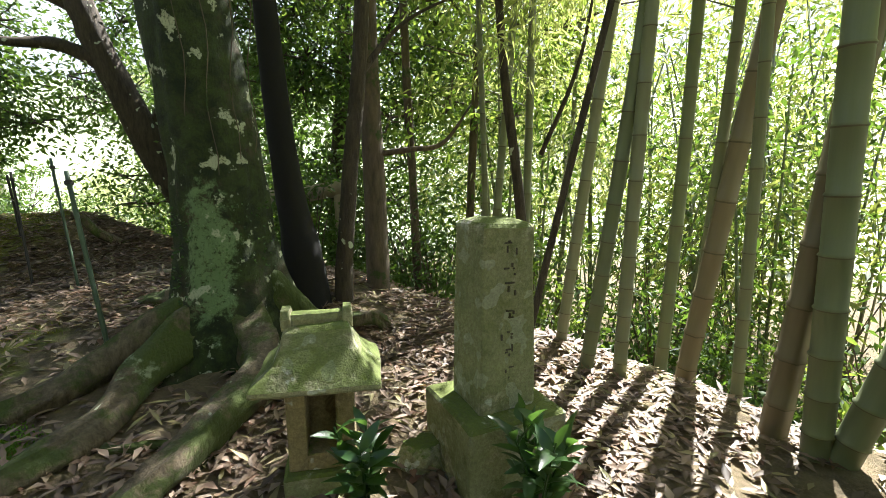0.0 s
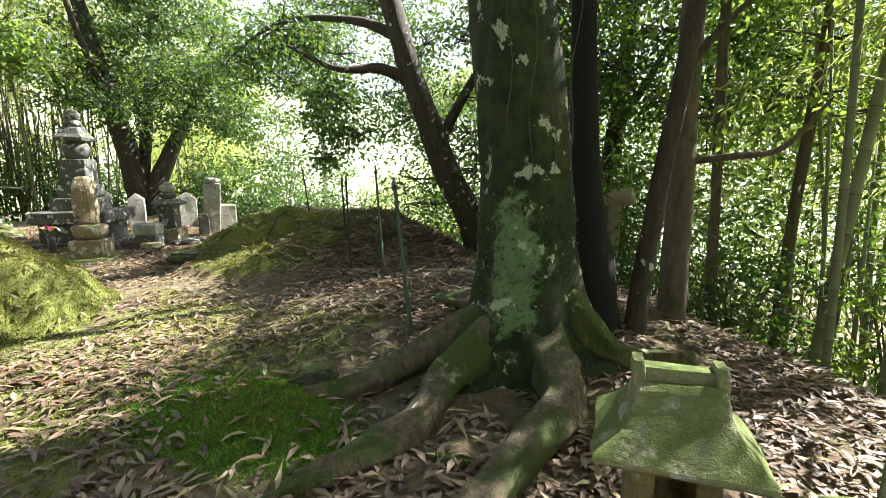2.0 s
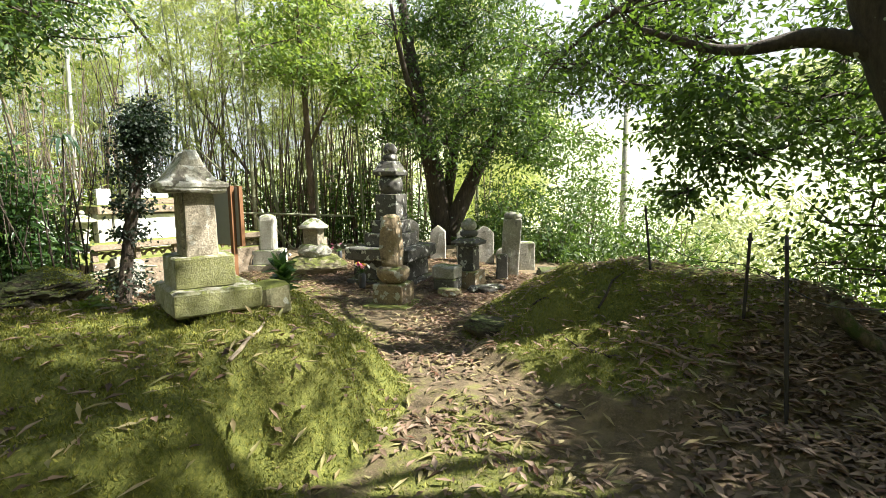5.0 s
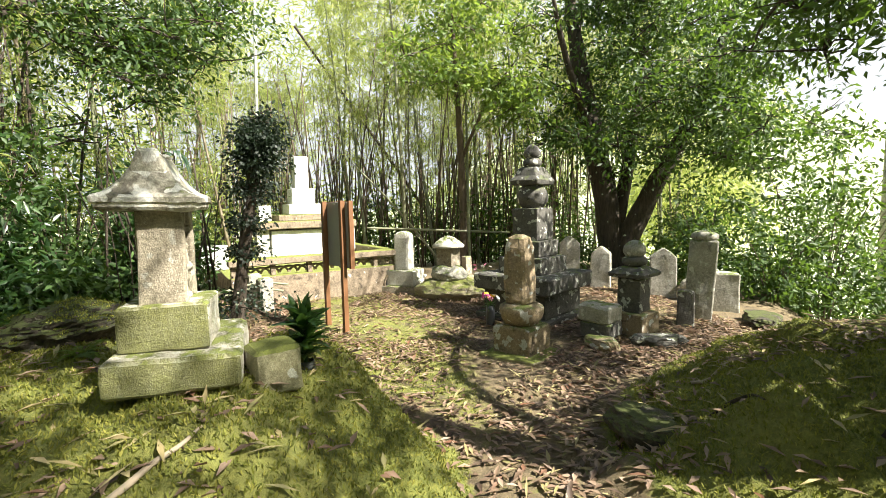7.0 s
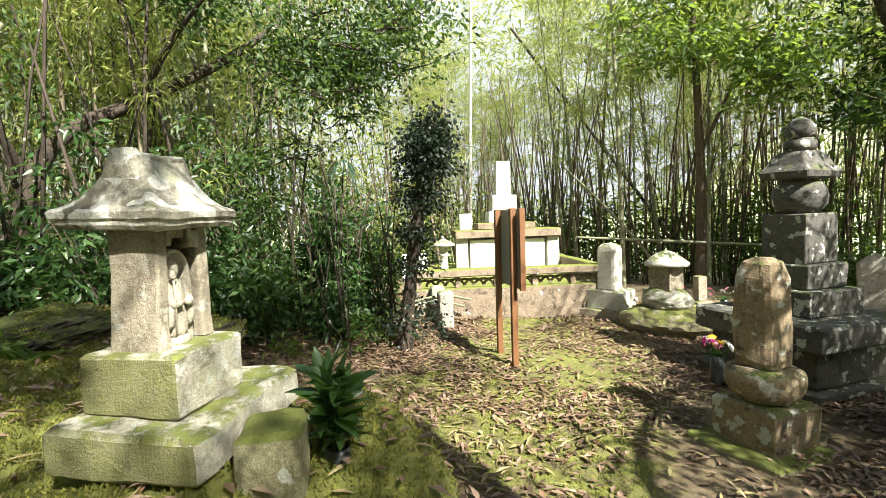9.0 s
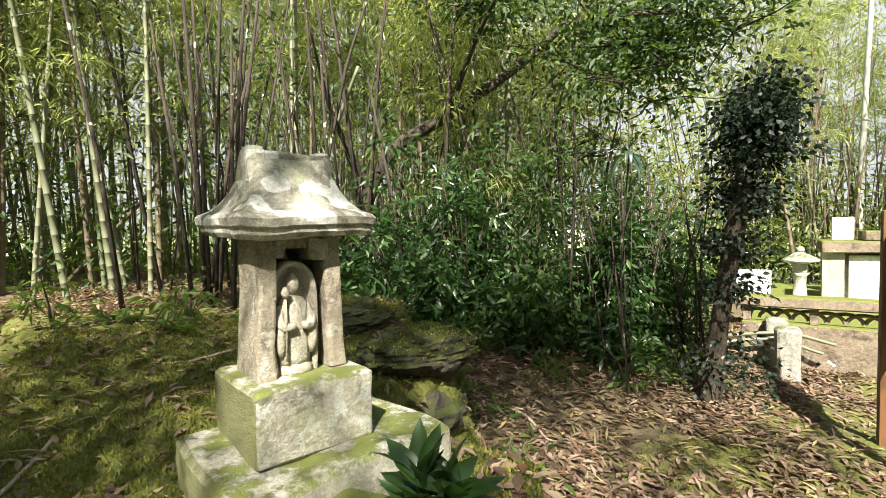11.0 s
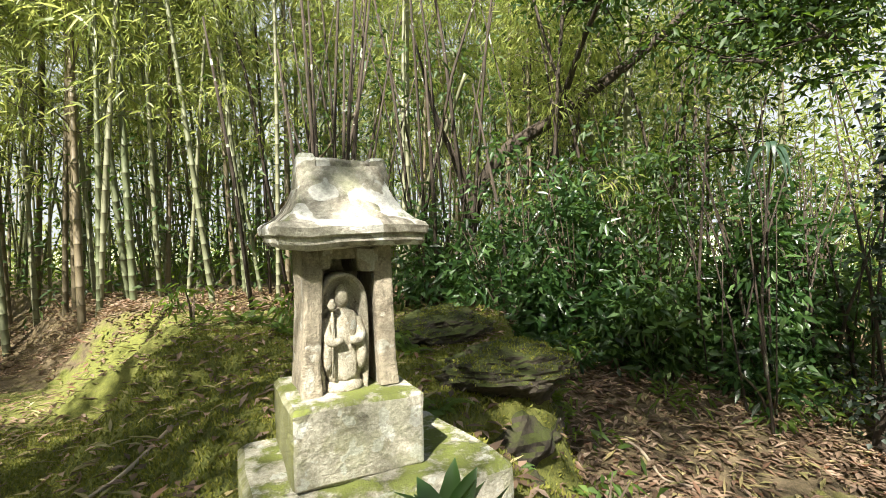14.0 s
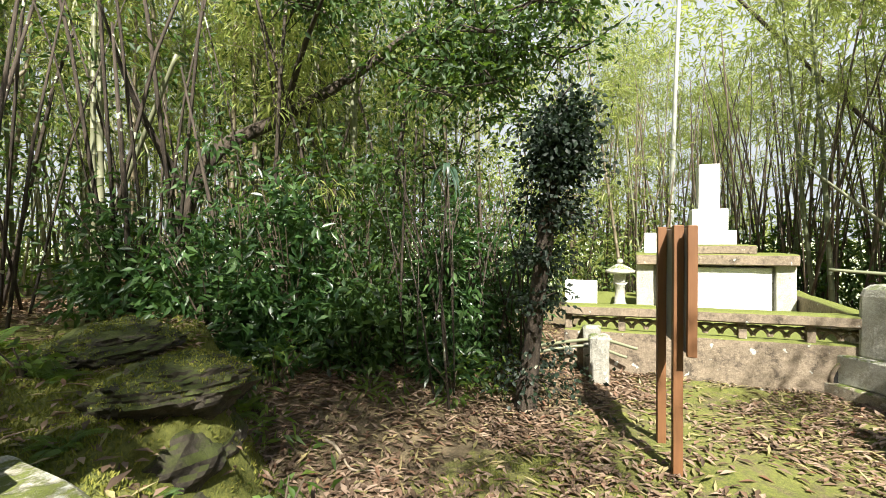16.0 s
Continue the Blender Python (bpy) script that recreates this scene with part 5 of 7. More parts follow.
grow_tree("leaning_tree", [(-3.626, 7.521, -0.4, 0.3), (-3.872, 7.315, 0.6, 0.24), (-4.217, 7.088, 1.4, 0.21), (-4.661, 6.799, 2.8, 0.18), (-4.957, 6.593, 4.0, 0.16), (-5.45, 6.282, 6.0, 0.1)], "dark leaning broadleaf tree over the mossy bank", M_BARK_DARK, M_LEAF_DARK,
          [[(-4.611, 6.8, 2.7, 0.10), (-5.056, 6.541, 2.95, 0.075), (-5.648, 6.178, 2.95, 0.05), (-6.342, 5.863, 3.3, 0.025)], [(-4.809, 6.696, 3.4, 0.1), (-5.554, 6.48, 3.7, 0.06), (-6.85, 6.253, 3.8, 0.04), (-8.354, 6.421, 3.5, 0.02), (-9.466, 6.998, 3.4, 0.01)], [(-4.365, 7.005, 1.8, 0.1), (-3.971, 7.313, 2.7, 0.07), (-3.38, 7.726, 3.8, 0.04)], [(-3.772, 7.318, 0.5, 0.2), (-3.368, 7.176, 1.1, 0.15), (-3.417, 7.125, 1.9, 0.1), (-3.519, 7.223, 2.8, 0.07), (-3.474, 7.424, 4.0, 0.03)]],
          cloud((-8.2, 7.3, 3.7), (2.0, 1.0, 0.7), 4000, 11, 13) + cloud((-8.9, 8.2, 6.2), (2.2, 1.4, 0.8), 1500, 4, 17) + cloud((-6.6, 6.1, 3.5), (1.0, 0.5, 0.5), 500, 3, 18) + cloud((-6.3, 6.4, 2.85), (0.8, 0.35, 0.3), 700, 4, 37) + [(-5.7, 6.3, 2.5, 0.25, 500), (-5.5, 6.5, 2.0, 0.22, 450), (-6.18, 6.51, 1.63, 0.16, 380), (-5.84, 6.23, 2.03, 0.16, 400), (-6.59, 6.66, 2.38, 0.16, 400), (-6.14, 6.42, 2.63, 0.16, 400), (-7.19, 6.84, 2.94, 0.16, 400)] + cloud((-7.9, 6.5, 3.5), (1.1, 0.5, 0.45), 900, 3, 27) + cloud((-9.3, 7.5, 3.8), (1.1, 0.6, 0.5), 900, 3, 28) + cloud((-2.6, 7.3, 3.4), (1.1, 0.7, 1.2), 4500, 20, 43) + cloud((-7.1, 9.5, 5.4), (1.5, 0.8, 1.0), 3600, 16, 29) + cloud((-8.7, 9.3, 5.4), (1.2, 0.8, 0.9), 2600, 12, 30) + cloud((-3.4, 8.4, 3.3), (1.9, 1.1, 1.8), 6000, 26, 14) + cloud((-5.7, 8.5, 3.0), (0.9, 0.9, 1.5), 3200, 14, 19) + cloud((-4.4, 8.2, 1.4), (1.4, 0.8, 1.6), 5000, 24, 24), seed=10)
# evergreens round the clearing
grow_tree("evergreen_tree", [(-8.2, -3.5, 0.5, 0.16), (-8.35, -3.25, 1.6, 0.11), (-8.7, -2.95, 2.7, 0.09), (-9.5, -2.6, 3.3, 0.08), (-10.3, -2.1, 3.9, 0.06), (-11.0, -1.6, 4.6, 0.04)], "dark evergreen leaning out over the litter floor", M_BARK_DARK, M_LEAF_DARK,
          [[(-9.5, -2.6, 3.3, 0.05), (-9.4, -1.8, 3.9, 0.035), (-9.3, -1.0, 4.3, 0.015)], [(-8.5, -3.1, 2.2, 0.05), (-7.9, -2.8, 3.2, 0.03), (-7.5, -2.2, 4.0, 0.012)]],
          cloud((-11.3, -0.5, 4.3), (1.3, 1.0, 0.9), 5000, 20, 31) + cloud((-9.6, -1.6, 4.6), (1.2, 0.8, 0.7), 1800, 8, 38) + cloud((-11.2, -1.2, 3.6), (1.0, 0.9, 1.2), 2200, 12, 34), seed=30)
grow_tree("evergreen_tree", [(-15.8, 8.45, -0.1, 0.42), (-15.9, 8.3, 1.2, 0.32), (-16.1, 7.8, 4.0, 0.25), (-16.3, 7.4, 6.6, 0.15), (-16.4, 7.2, 9.0, 0.06)], "large dark evergreen tree with several trunks behind the graves", M_BARK_DARK, M_LEAF_DARK,
          [[(-15.75, 8.5, 0.3, 0.3), (-15.4, 9.2, 2.0, 0.24), (-14.95, 9.97, 3.8, 0.18), (-14.6, 10.6, 6.0, 0.08)], [(-15.85, 8.4, 0.6, 0.2), (-16.0, 8.9, 3.0, 0.16), (-16.2, 9.4, 6.0, 0.08)], [(-16.0, 8.0, 3.0, 0.12), (-15.2, 6.9, 5.0, 0.08), (-14.6, 6.3, 6.4, 0.04)]],
          cloud((-15.6, 8.9, 6.2), (3.2, 3.0, 3.0), 15000, 60, 32) + cloud((-13.8, 10.3, 3.2), (1.8, 1.5, 1.9), 6000, 26, 33) + cloud((-15.2, 8.0, 3.4), (1.9, 1.6, 1.5), 5000, 22, 39), (0.15, 0.06), seed=31)
grow_tree("broadleaf_tree", [(-17.0, 4.6, 0.0, 0.12), (-17.0, 4.6, 2.0, 0.1), (-16.8, 4.5, 4.0, 0.08), (-16.5, 4.3, 7.0, 0.04)], "light green broadleaf tree in full sun", M_BARK, M_LEAF_MID,
          [[(-16.9, 4.6, 3.0, 0.05), (-16.2, 5.2, 4.4, 0.03), (-15.6, 5.8, 5.2, 0.015)]],
          cloud((-16.3, 4.5, 5.8), (2.0, 2.0, 1.8), 5200, 30, 35) + cloud((-15.4, 5.6, 4.4), (0.9, 0.9, 0.7), 1400, 8, 36), (0.16, 0.07), seed=33)
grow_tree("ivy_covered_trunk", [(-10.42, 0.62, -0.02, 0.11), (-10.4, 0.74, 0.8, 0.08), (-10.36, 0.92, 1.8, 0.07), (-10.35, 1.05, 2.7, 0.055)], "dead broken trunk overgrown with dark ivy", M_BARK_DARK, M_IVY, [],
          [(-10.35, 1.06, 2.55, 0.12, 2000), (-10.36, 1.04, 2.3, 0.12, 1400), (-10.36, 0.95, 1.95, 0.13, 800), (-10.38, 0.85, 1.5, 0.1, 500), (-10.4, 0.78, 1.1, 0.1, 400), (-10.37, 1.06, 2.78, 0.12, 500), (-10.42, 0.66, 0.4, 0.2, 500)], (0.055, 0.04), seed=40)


# last three limbs and clouds are added out of view, to shade ground
grow_tree("evergreen_tree", [(-2.2, 8.8, -1.2, 0.2), (-2.1, 8.7, 1.0, 0.16), (-1.9, 8.6, 3.0, 0.13), (-1.7, 8.4, 6.0, 0.07)], "dense dark evergreen on the slope behind the great tree", M_BARK_DARK, M_LEAF_DARK,
          [[(-2.0, 8.6, 2.0, 0.07), (-1.2, 8.0, 3.2, 0.04), (-0.6, 7.6, 4.0, 0.02)], [(-2.0, 8.7, 2.6, 0.07), (-2.8, 8.2, 3.6, 0.04), (-3.2, 7.8, 4.4, 0.02)], [(-1.8, 8.5, 5.0, 0.07), (-1.7, 7.4, 6.5, 0.05), (-1.5, 6.1, 7.3, 0.02)], [(-1.8, 8.5, 5.2, 0.07), (-0.6, 8.2, 6.6, 0.05), (0.7, 7.7, 7.4, 0.02)], [(-1.8, 8.5, 4.8, 0.07), (-1.8, 9.6, 6.4, 0.05), (-1.6, 10.9, 7.4, 0.02)]],
          cloud((-0.9, 8.0, 4.0), (1.9, 1.4, 2.6), 11000, 50, 41) + cloud((-2.2, 8.4, 1.0), (1.6, 1.0, 1.2), 3600, 18, 42) + cloud((-1.5, 6.1, 7.5), (1.3, 0.9, 0.35), 1500, 6, 73) + cloud((0.7, 7.7, 7.5), (1.5, 1.2, 0.4), 1000, 4, 74) + cloud((-1.6, 10.9, 7.6), (2.2, 1.2, 0.4), 1900, 8, 75), (0.12, 0.05), seed=44)
# ---- bushes ----
def bush(x, y, w, d, h, count, label, material=M_LEAF_BUSH, leaf=(0.075, 0.032), seed=1, name="bush", z=None, stems=9, droop=0.1):
    r2 = np.random.default_rng(seed)
    t = thing(name, pose(x, y, (gz(x, y) if z is None else z) - 0.03), label, "bush")
    for k in range(stems):
        a, rr = r2.random() * 6.28, 0.25 + 0.7 * r2.random()
        tip = (math.cos(a) * rr * w, math.sin(a) * rr * d, h * (0.55 + 0.4 * r2.random()))
        q = smooth_path([(tip[0] * 0.1, tip[1] * 0.1, 0), (tip[0] * 0.35, tip[1] * 0.35, tip[2] * 0.5), tip], 8)
        part("stem", mesh_from("stem", *tube_arrays(q, np.linspace(0.016, 0.004, 8), 5), M_BARK), None, t)
    k = max(4, count // 18)
    v = unit(r2.normal(size=(k, 3))) * (0.35 + 0.65 * r2.random((k, 1)) ** 0.6)
    v[:, 2] = np.abs(v[:, 2]) * (0.75 + 0.25 * r2.random(k)) if h > 1.2 else np.abs(v[:, 2])
    lump = 1 + 0.3 * np.sin(v[:, :1] * 5 + seed) * np.cos(v[:, 1:2] * 4)
    cc = v * np.array([w, d, h]) * lump
    cc[:, 2] = np.maximum(cc[:, 2], 0.06)
    P, D = sprays(cc, 18, 0.10)
    part("foliage", leaf_mesh("foliage", P, D, leaf[0] * (0.7 + 0.6 * rng.random(len(P))), leaf[1], material, 0.2, droop), None, t)
    return t


LB = "dense dark glossy-leaved bush at the edge of the litter floor"
for i, (bx, by, bw, bd, bh, bc) in enumerate([(-8.3, -1.5, 0.7, 0.6, 1.5, 2600), (-9.0, -1.3, 0.7, 0.6, 2.0, 3000), (-9.8, -1.0, 0.7, 0.6, 1.6, 2600), (-10.5, -0.5, 0.6, 0.5, 2.2, 2600), (-11.3, -0.7, 0.7, 0.7, 2.3, 2400), (-10.2, -2.0, 0.9, 0.7, 2.9, 3000), (-8.9, -2.4, 0.9, 0.7, 2.6, 2800), (-7.7, -2.3, 0.7, 0.6, 1.4, 1600), (-9.4, -0.75, 0.4, 0.35, 0.7, 900), (-10.2, -0.2, 0.35, 0.3, 0.6, 700)]):
    bush(bx, by, bw, bd, bh, bc, LB, (M_LEAF_BUSH, M_LEAF_DARK)[i % 3 == 2], (0.13, 0.046), 50 + i, stems=16)
for i, (bx, by, bs) in enumerate([(-8.15, 0.0, 0.3), (-7.9, 0.95, 0.22), (-8.6, -0.75, 0.35), (-9.35, -0.35, 0.3), (-10.0, 0.05, 0.28), (-10.55, 0.25, 0.25), (-6.9, -0.5, 0.2), (-6.2, -1.4, 0.3), (-5.2, -1.7, 0.3)]):
    bush(bx, by, bs, bs, 0.28 + 0.2 * (i % 3) * 0.6, 130, "low green seedling plants at the edge of the thicket", M_LEAF_MID, (0.11, 0.032), 170 + i, "low_plant", stems=4, droop=0.3)
LW = "dense green broadleaf bush below the mossy bank"
for i, (bx, by, bw, bd, bh, bc) in enumerate([(-11.6, 10.2, 1.5, 1.2, 3.6, 4200), (-9.4, 10.0, 1.4, 1.1, 3.0, 3600), (-13.0, 12.0, 1.8, 1.4, 4.5, 4200), (-10.6, 12.6, 1.8, 1.2, 4.0, 3600), (-5.9, 9.6, 0.7, 0.6, 3.4, 2400)]):
    bush(bx, by, bw, bd, bh, bc, LW, M_LEAF_DARK, (0.12, 0.05), 70 + i, stems=10)
for i, (bx, by, bw, bd, bh, bc) in enumerate([(-2.9, 8.2, 0.9, 0.8, 2.6, 3200), (-3.9, 9.0, 1.0, 0.8, 3.0, 3000), (-1.6, 7.4, 0.8, 0.7, 2.4, 2600), (-5.2, 8.9, 0.8, 0.7, 2.2, 2400), (-0.6, 6.9, 0.8, 0.7, 2.2, 2200)]):
    bush(bx, by, bw, bd, bh, bc, "dense shaded bush below the leaning tree", (M_LEAF_DARK, M_LEAF_MID)[i % 2], (0.1, 0.042), 140 + i, stems=9)
for i, (bx, by, bw, bd, bh, bc) in enumerate([(-12.6, 8.7, 1.0, 0.8, 2.0, 2400), (-14.2, 9.4, 1.2, 1.0, 2.5, 2600), (-11.3, 9.0, 0.8, 0.7, 1.6, 2000), (-15.6, 7.0, 0.8, 0.7, 1.2, 1500)]):
    bush(bx, by, bw, bd, bh, bc, "dark shaded bush behind the graves", M_LEAF_DARK, (0.12, 0.05), 190 + i, stems=10)
LE = "leafy understorey bush on the wooded slope"
for i, (bx, by, bw, bd, bh, bc) in enumerate([(-0.2, 5.8, 0.9, 0.7, 1.9, 2400), (0.9, 5.4, 0.8, 0.7, 1.7, 2200), (1.9, 4.6, 0.8, 0.7, 1.8, 2200), (2.9, 4.2, 0.9, 0.7, 2.0, 2200), (2.7, 3.1, 0.6, 0.5, 1.4, 1300), (-1.9, 6.4, 0.9, 0.8, 1.9, 2400), (1.2, 7.4, 1.3, 1.0, 3.2, 2800), (3.4, 6.2, 1.3, 1.0, 3.2, 2800), (-1.2, 7.8, 1.2, 1.0, 3.0, 2800), (4.2, 2.6, 1.0, 0.9, 2.4, 2200), (5.4, 4.4, 1.4, 1.2, 3.2, 2600)]):
    bush(bx, by, bw, bd, bh, bc, LE, (M_LEAF_DARK, M_LEAF_MID, M_LEAF_DARK)[i % 3], (0.095, 0.036), 90 + i)
bush(2.0, 1.5, 0.38, 0.35, 1.45, 420, "large-leaved shrub at the foot of the bamboo", M_LEAF_BUSH, (0.17, 0.075), 120, stems=6)

# ---- woods all round, past what can be counted ----
def woods(name, label, spots, leaf, width, material, seed, twig=M_BARK):
    """Far foliage as sprays round many centres: (x, y, z, sx, sy, sz, sprays)."""
    r2 = np.random.default_rng(seed)
    cc = []
    for x, y, z, sx, sy, sz, n in spots:
        v = unit(r2.normal(size=(n, 3))) * r2.random((n, 1)) ** 0.4
        cc.append(np.array([x, y, z]) + v * np.array([sx, sy, sz]))
    cc = np.vstack(cc)
    P, D = sprays(cc, 14, 0.38)
    me = leaf_mesh(name, P, D, leaf * (0.6 + 0.8 * rng.random(len(P))), width, material, 0.2, 0.1)
    return tagged(new(name, me), label, "woods", kind="stuff")


woods("west_woods", "light bamboo and broadleaf woods behind the graves", [(-23, -4, 6, 3, 4, 5, 130), (-23.5, 2, 7, 3, 3, 5, 110), (-24, -1, 9, 2.5, 3.5, 3.5, 200), (-24, 8, 6, 3, 4, 6, 200), (-21, 13, 5, 4, 3, 5, 300), (-20, -8, 5, 4, 3, 5, 260), (-25, -3, 1.0, 2, 5, 2.2, 420), (-25, 6, 1.0, 2, 5, 2.5, 420), (-22, 14, 1.0, 4, 2.5, 2.5, 360)], 0.28, 0.07, M_LEAF_BAMBOO, 1)
woods("west_undergrowth", "dark undergrowth at the back of the clearing", [(-20, 1.5, 0.8, 1.5, 5, 1.4, 500), (-19, 7, 1.0, 1.6, 3, 1.6, 300), (-19, -5, 1.0, 2.5, 3, 1.5, 300)], 0.2, 0.06, M_LEAF_DARK, 2)
woods("south_woods", "sunlit yellow-green bamboo grove in the distance", [(-14, -14, 5, 4, 2, 5, 500), (-8, -15, 5, 4, 2, 5.5, 560), (-2, -14, 5, 4, 2.5, 5.5, 560), (4, -11, 5, 3, 3, 5.5, 460), (7, -5, 4, 2.5, 4, 5, 420), (-14, -17, 1.2, 5, 1.5, 1.8, 420), (-5, -18, 1.2, 6, 1.5, 1.8, 520), (4, -16, 1.2, 5, 2, 1.8, 420)], 0.24, 0.05, M_LEAF_BAMBOO, 3)
woods("south_undergrowth", "low green undergrowth between the bamboo", [(-5, -9, 0.9, 6, 3, 0.7, 420), (-12, -8, 1.0, 3, 4, 1.0, 320), (2, -7, 0.9, 3, 4, 0.7, 260)], 0.16, 0.05, M_LEAF_MID, 4)
woods("grove_understorey", "dark evergreen leaves between the bamboo culms", [(-6, -5, 2.4, 3, 1, 1.5, 150), (-10.5, -4.4, 3.2, 2, 1, 1.7, 150), (-3, -5.5, 2.2, 2, 1, 1.7, 90), (-12.5, -3.6, 2.6, 1.2, 1.2, 1.8, 90), (-8, -4.2, 4.2, 3, 0.8, 0.8, 80)], 0.13, 0.045, M_LEAF_DARK, 9)
woods("southwest_shrubs", "pale green shrubs beyond the thicket", [(-15.5, -3.6, 1.8, 2.2, 1.4, 1.8, 230), (-18, -2.5, 1.6, 1.6, 2, 1.8, 160), (-13, -5.5, 1.8, 1.6, 1.4, 1.8, 150)], 0.15, 0.05, M_LEAF_SLOPE, 10)
woods("slope_understorey", "dark leaves among the bamboo down the slope", [(1.5, 6.6, 1.3, 1.5, 1.0, 2.0, 170), (3.6, 5.6, 1.4, 1.5, 1.2, 2.2, 170), (0.2, 8.0, 1.6, 1.6, 1.0, 2.4, 150), (5.5, 3.6, 1.3, 1.2, 1.5, 2.0, 120)], 0.11, 0.042, M_LEAF_DARK, 11)
woods("slope_woods", "bright bamboo foliage down the slope", [(1, 12, 2.4, 3, 2, 4.2, 760), (6, 10.5, 2.2, 3, 3, 4.0, 820), (8.5, 5, 2.0, 2.5, 3, 4.2, 760), (9, -1, 3, 2, 3, 4, 300), (4.5, 8, 0.3, 2.5, 2, 1.6, 320)], 0.2, 0.05, M_LEAF_SLOPE, 5)
woods("north_woods", "dark woods closing the view behind the great tree", [(-4.0, 13, 1.5, 2.4, 1.5, 4.0, 420), (0.5, 15, 1.5, 3, 1.5, 4.5, 380)], 0.24, 0.08, M_LEAF_DARK, 7)
woods("far_hill_woods", "trees on the hill beyond the field, haze put into their leaf colour", [(-30, 60, 10, 14, 5, 5, 420), (-60, 40, 9, 10, 12, 6, 420), (-40, 26, 2.5, 5, 4, 3.5, 300)], 0.9, 0.4, M_LEAF_HAZE, 6)


# the haze-tinted leaves give these shrubs their sunlit look by colour
woods("sunlit_shrubs", "shrubs at the edge of the field, sunlit paleness put into their leaf colour", [(-12.2, 16.8, -0.6, 1.5, 1.2, 2.0, 150), (-10.0, 15.5, -0.4, 1.8, 1.2, 2.4, 190), (-14.5, 19.0, -0.6, 1.4, 1.2, 1.5, 90)], 0.2, 0.08, M_LEAF_HAZE, 8)


# ---- leaf litter and moss ----
def litter(name, label, n, density, leaf, width, material, seed, lift=0.011):
    """Dead leaves strewn where density(x, y) allows."""
    r2 = np.random.default_rng(seed)
    x, y = r2.uniform(-14.5, 3.0, n * 3), r2.uniform(-5.5, 7.2, n * 3)
    clump = np.array([noise.noise(Vector((a * 0.9, b * 0.9, seed))) + 0.5 * noise.noise(Vector((a * 2.7, b * 2.7, seed))) for a, b in zip(x, y)])
    keep = r2.random(n * 3) < density(x, y) * np.clip(0.55 + 1.1 * clump, 0.04, 1)
    x, y = x[keep][:n], y[keep][:n]
    z = ground_at(x, y) + lift + 0.012 * r2.random(len(x))
    a = r2.random(len(x)) * 6.28
    d = np.stack([np.cos(a), np.sin(a), r2.normal(size=len(x)) * 0.2], 1)
    me = leaf_mesh(name, np.stack([x, y, z], 1), d, leaf * (0.6 + 0.8 * r2.random(len(x))), width * (0.7 + 0.6 * r2.random(len(x))), material, 0.3, 0.0, flat=0.8)
    return tagged(new(name, me), label, "leaf litter", kind="stuff")


def brown_density(x, y):
    m = moss_amount(x, y)
    d = 1.0 - 0.82 * m + 0.5 * sstep(-5.4, -4.2, x) * sstep(3.3, 4.2, y)
    d = d * (1 - 0.55 * sstep(-3.2, -4.5, x) * sstep(-9.6, -8.6, x) * sstep(2.0, 2.6, y) * sstep(4.6, 4.0, y))
    d = d * (1 - 0.92 * np.exp(-(((x + 2.45) / 0.65) ** 2 + ((y - 2.0) / 0.45) ** 2)))
    d = np.maximum(d, 0.4 * sstep(0.0, 0.4, inside_distance(BANK, x, y)) * sstep(6.8, 5.6, y))
    d = np.where((x < -7.6) & (y < 1.8) & (x > -12), 1.0, d)
    return d


litter("leaf_litter", "brown dead leaves covering the ground", 125000, brown_density, 0.092, 0.031, M_LITTER, 61)
litter("bamboo_litter", "pale dry bamboo leaves on the moss", 30000, lambda x, y: (0.36 - 0.18 * moss_amount(x, y)) * (1 - 0.85 * np.exp(-(((x + 2.45) / 0.65) ** 2 + ((y - 2.0) / 0.45) ** 2))), 0.125, 0.024, M_LITTER_PALE, 62)


def moss_tufts(n, seed):
    r2 = np.random.default_rng(seed)
    x, y = r2.uniform(-9.8, -1.5, n * 3), r2.uniform(-1.5, 6.2, n * 3)
    k = r2.random(n * 3) < np.clip(moss_amount(x, y) - 0.45, 0, 1) * 1.8
    x, y = x[k][:n], y[k][:n]
    d = r2.normal(size=(len(x), 3)) * 0.6 + np.array([0, 0, 1.0])
    me = leaf_mesh("moss", np.stack([x, y, ground_at(x, y) + 0.004], 1), d, 0.02 + 0.016 * r2.random(len(x)), 0.009, M_MOSS_TUFT, 0.1)
    return tagged(new("moss", me), "soft bright moss and short grass on the mounds", "moss", kind="stuff")


M_MOSS_VIVID = leafy("vivid_moss", [(0.06, 0.14, 0.012), (0.12, 0.24, 0.02), (0.2, 0.35, 0.035)], 0.8, 0.35, (0.25, 0.5, 0.03))
M_MOSS_TUFT = leafy("moss_tufts", [(0.08, 0.095, 0.014), (0.15, 0.165, 0.024), (0.24, 0.24, 0.04), (0.33, 0.3, 0.06)], 0.8, 0.3, (0.3, 0.35, 0.05))
moss_tufts(110000, 63)
n_c = 30000
ca, cr = rng.random(n_c) * 6.28, np.sqrt(rng.random(n_c))
cx_, cy_ = -2.56 + 0.72 * cr * np.cos(ca) + 0.06 * rng.normal(size=n_c), 2.0 + 0.4 * cr * np.sin(ca) + 0.05 * rng.normal(size=n_c)
tagged(new("moss_cushion", leaf_mesh("moss_cushion", np.stack([cx_, cy_, ground_at(cx_, cy_) + 0.003], 1), rng.normal(size=(n_c, 3)) * 0.6 + np.array([0, 0, 0.8]), 0.015, 0.009, M_MOSS_VIVID, 0.1)), "vivid green moss cushion among the roots", "moss", kind="stuff")

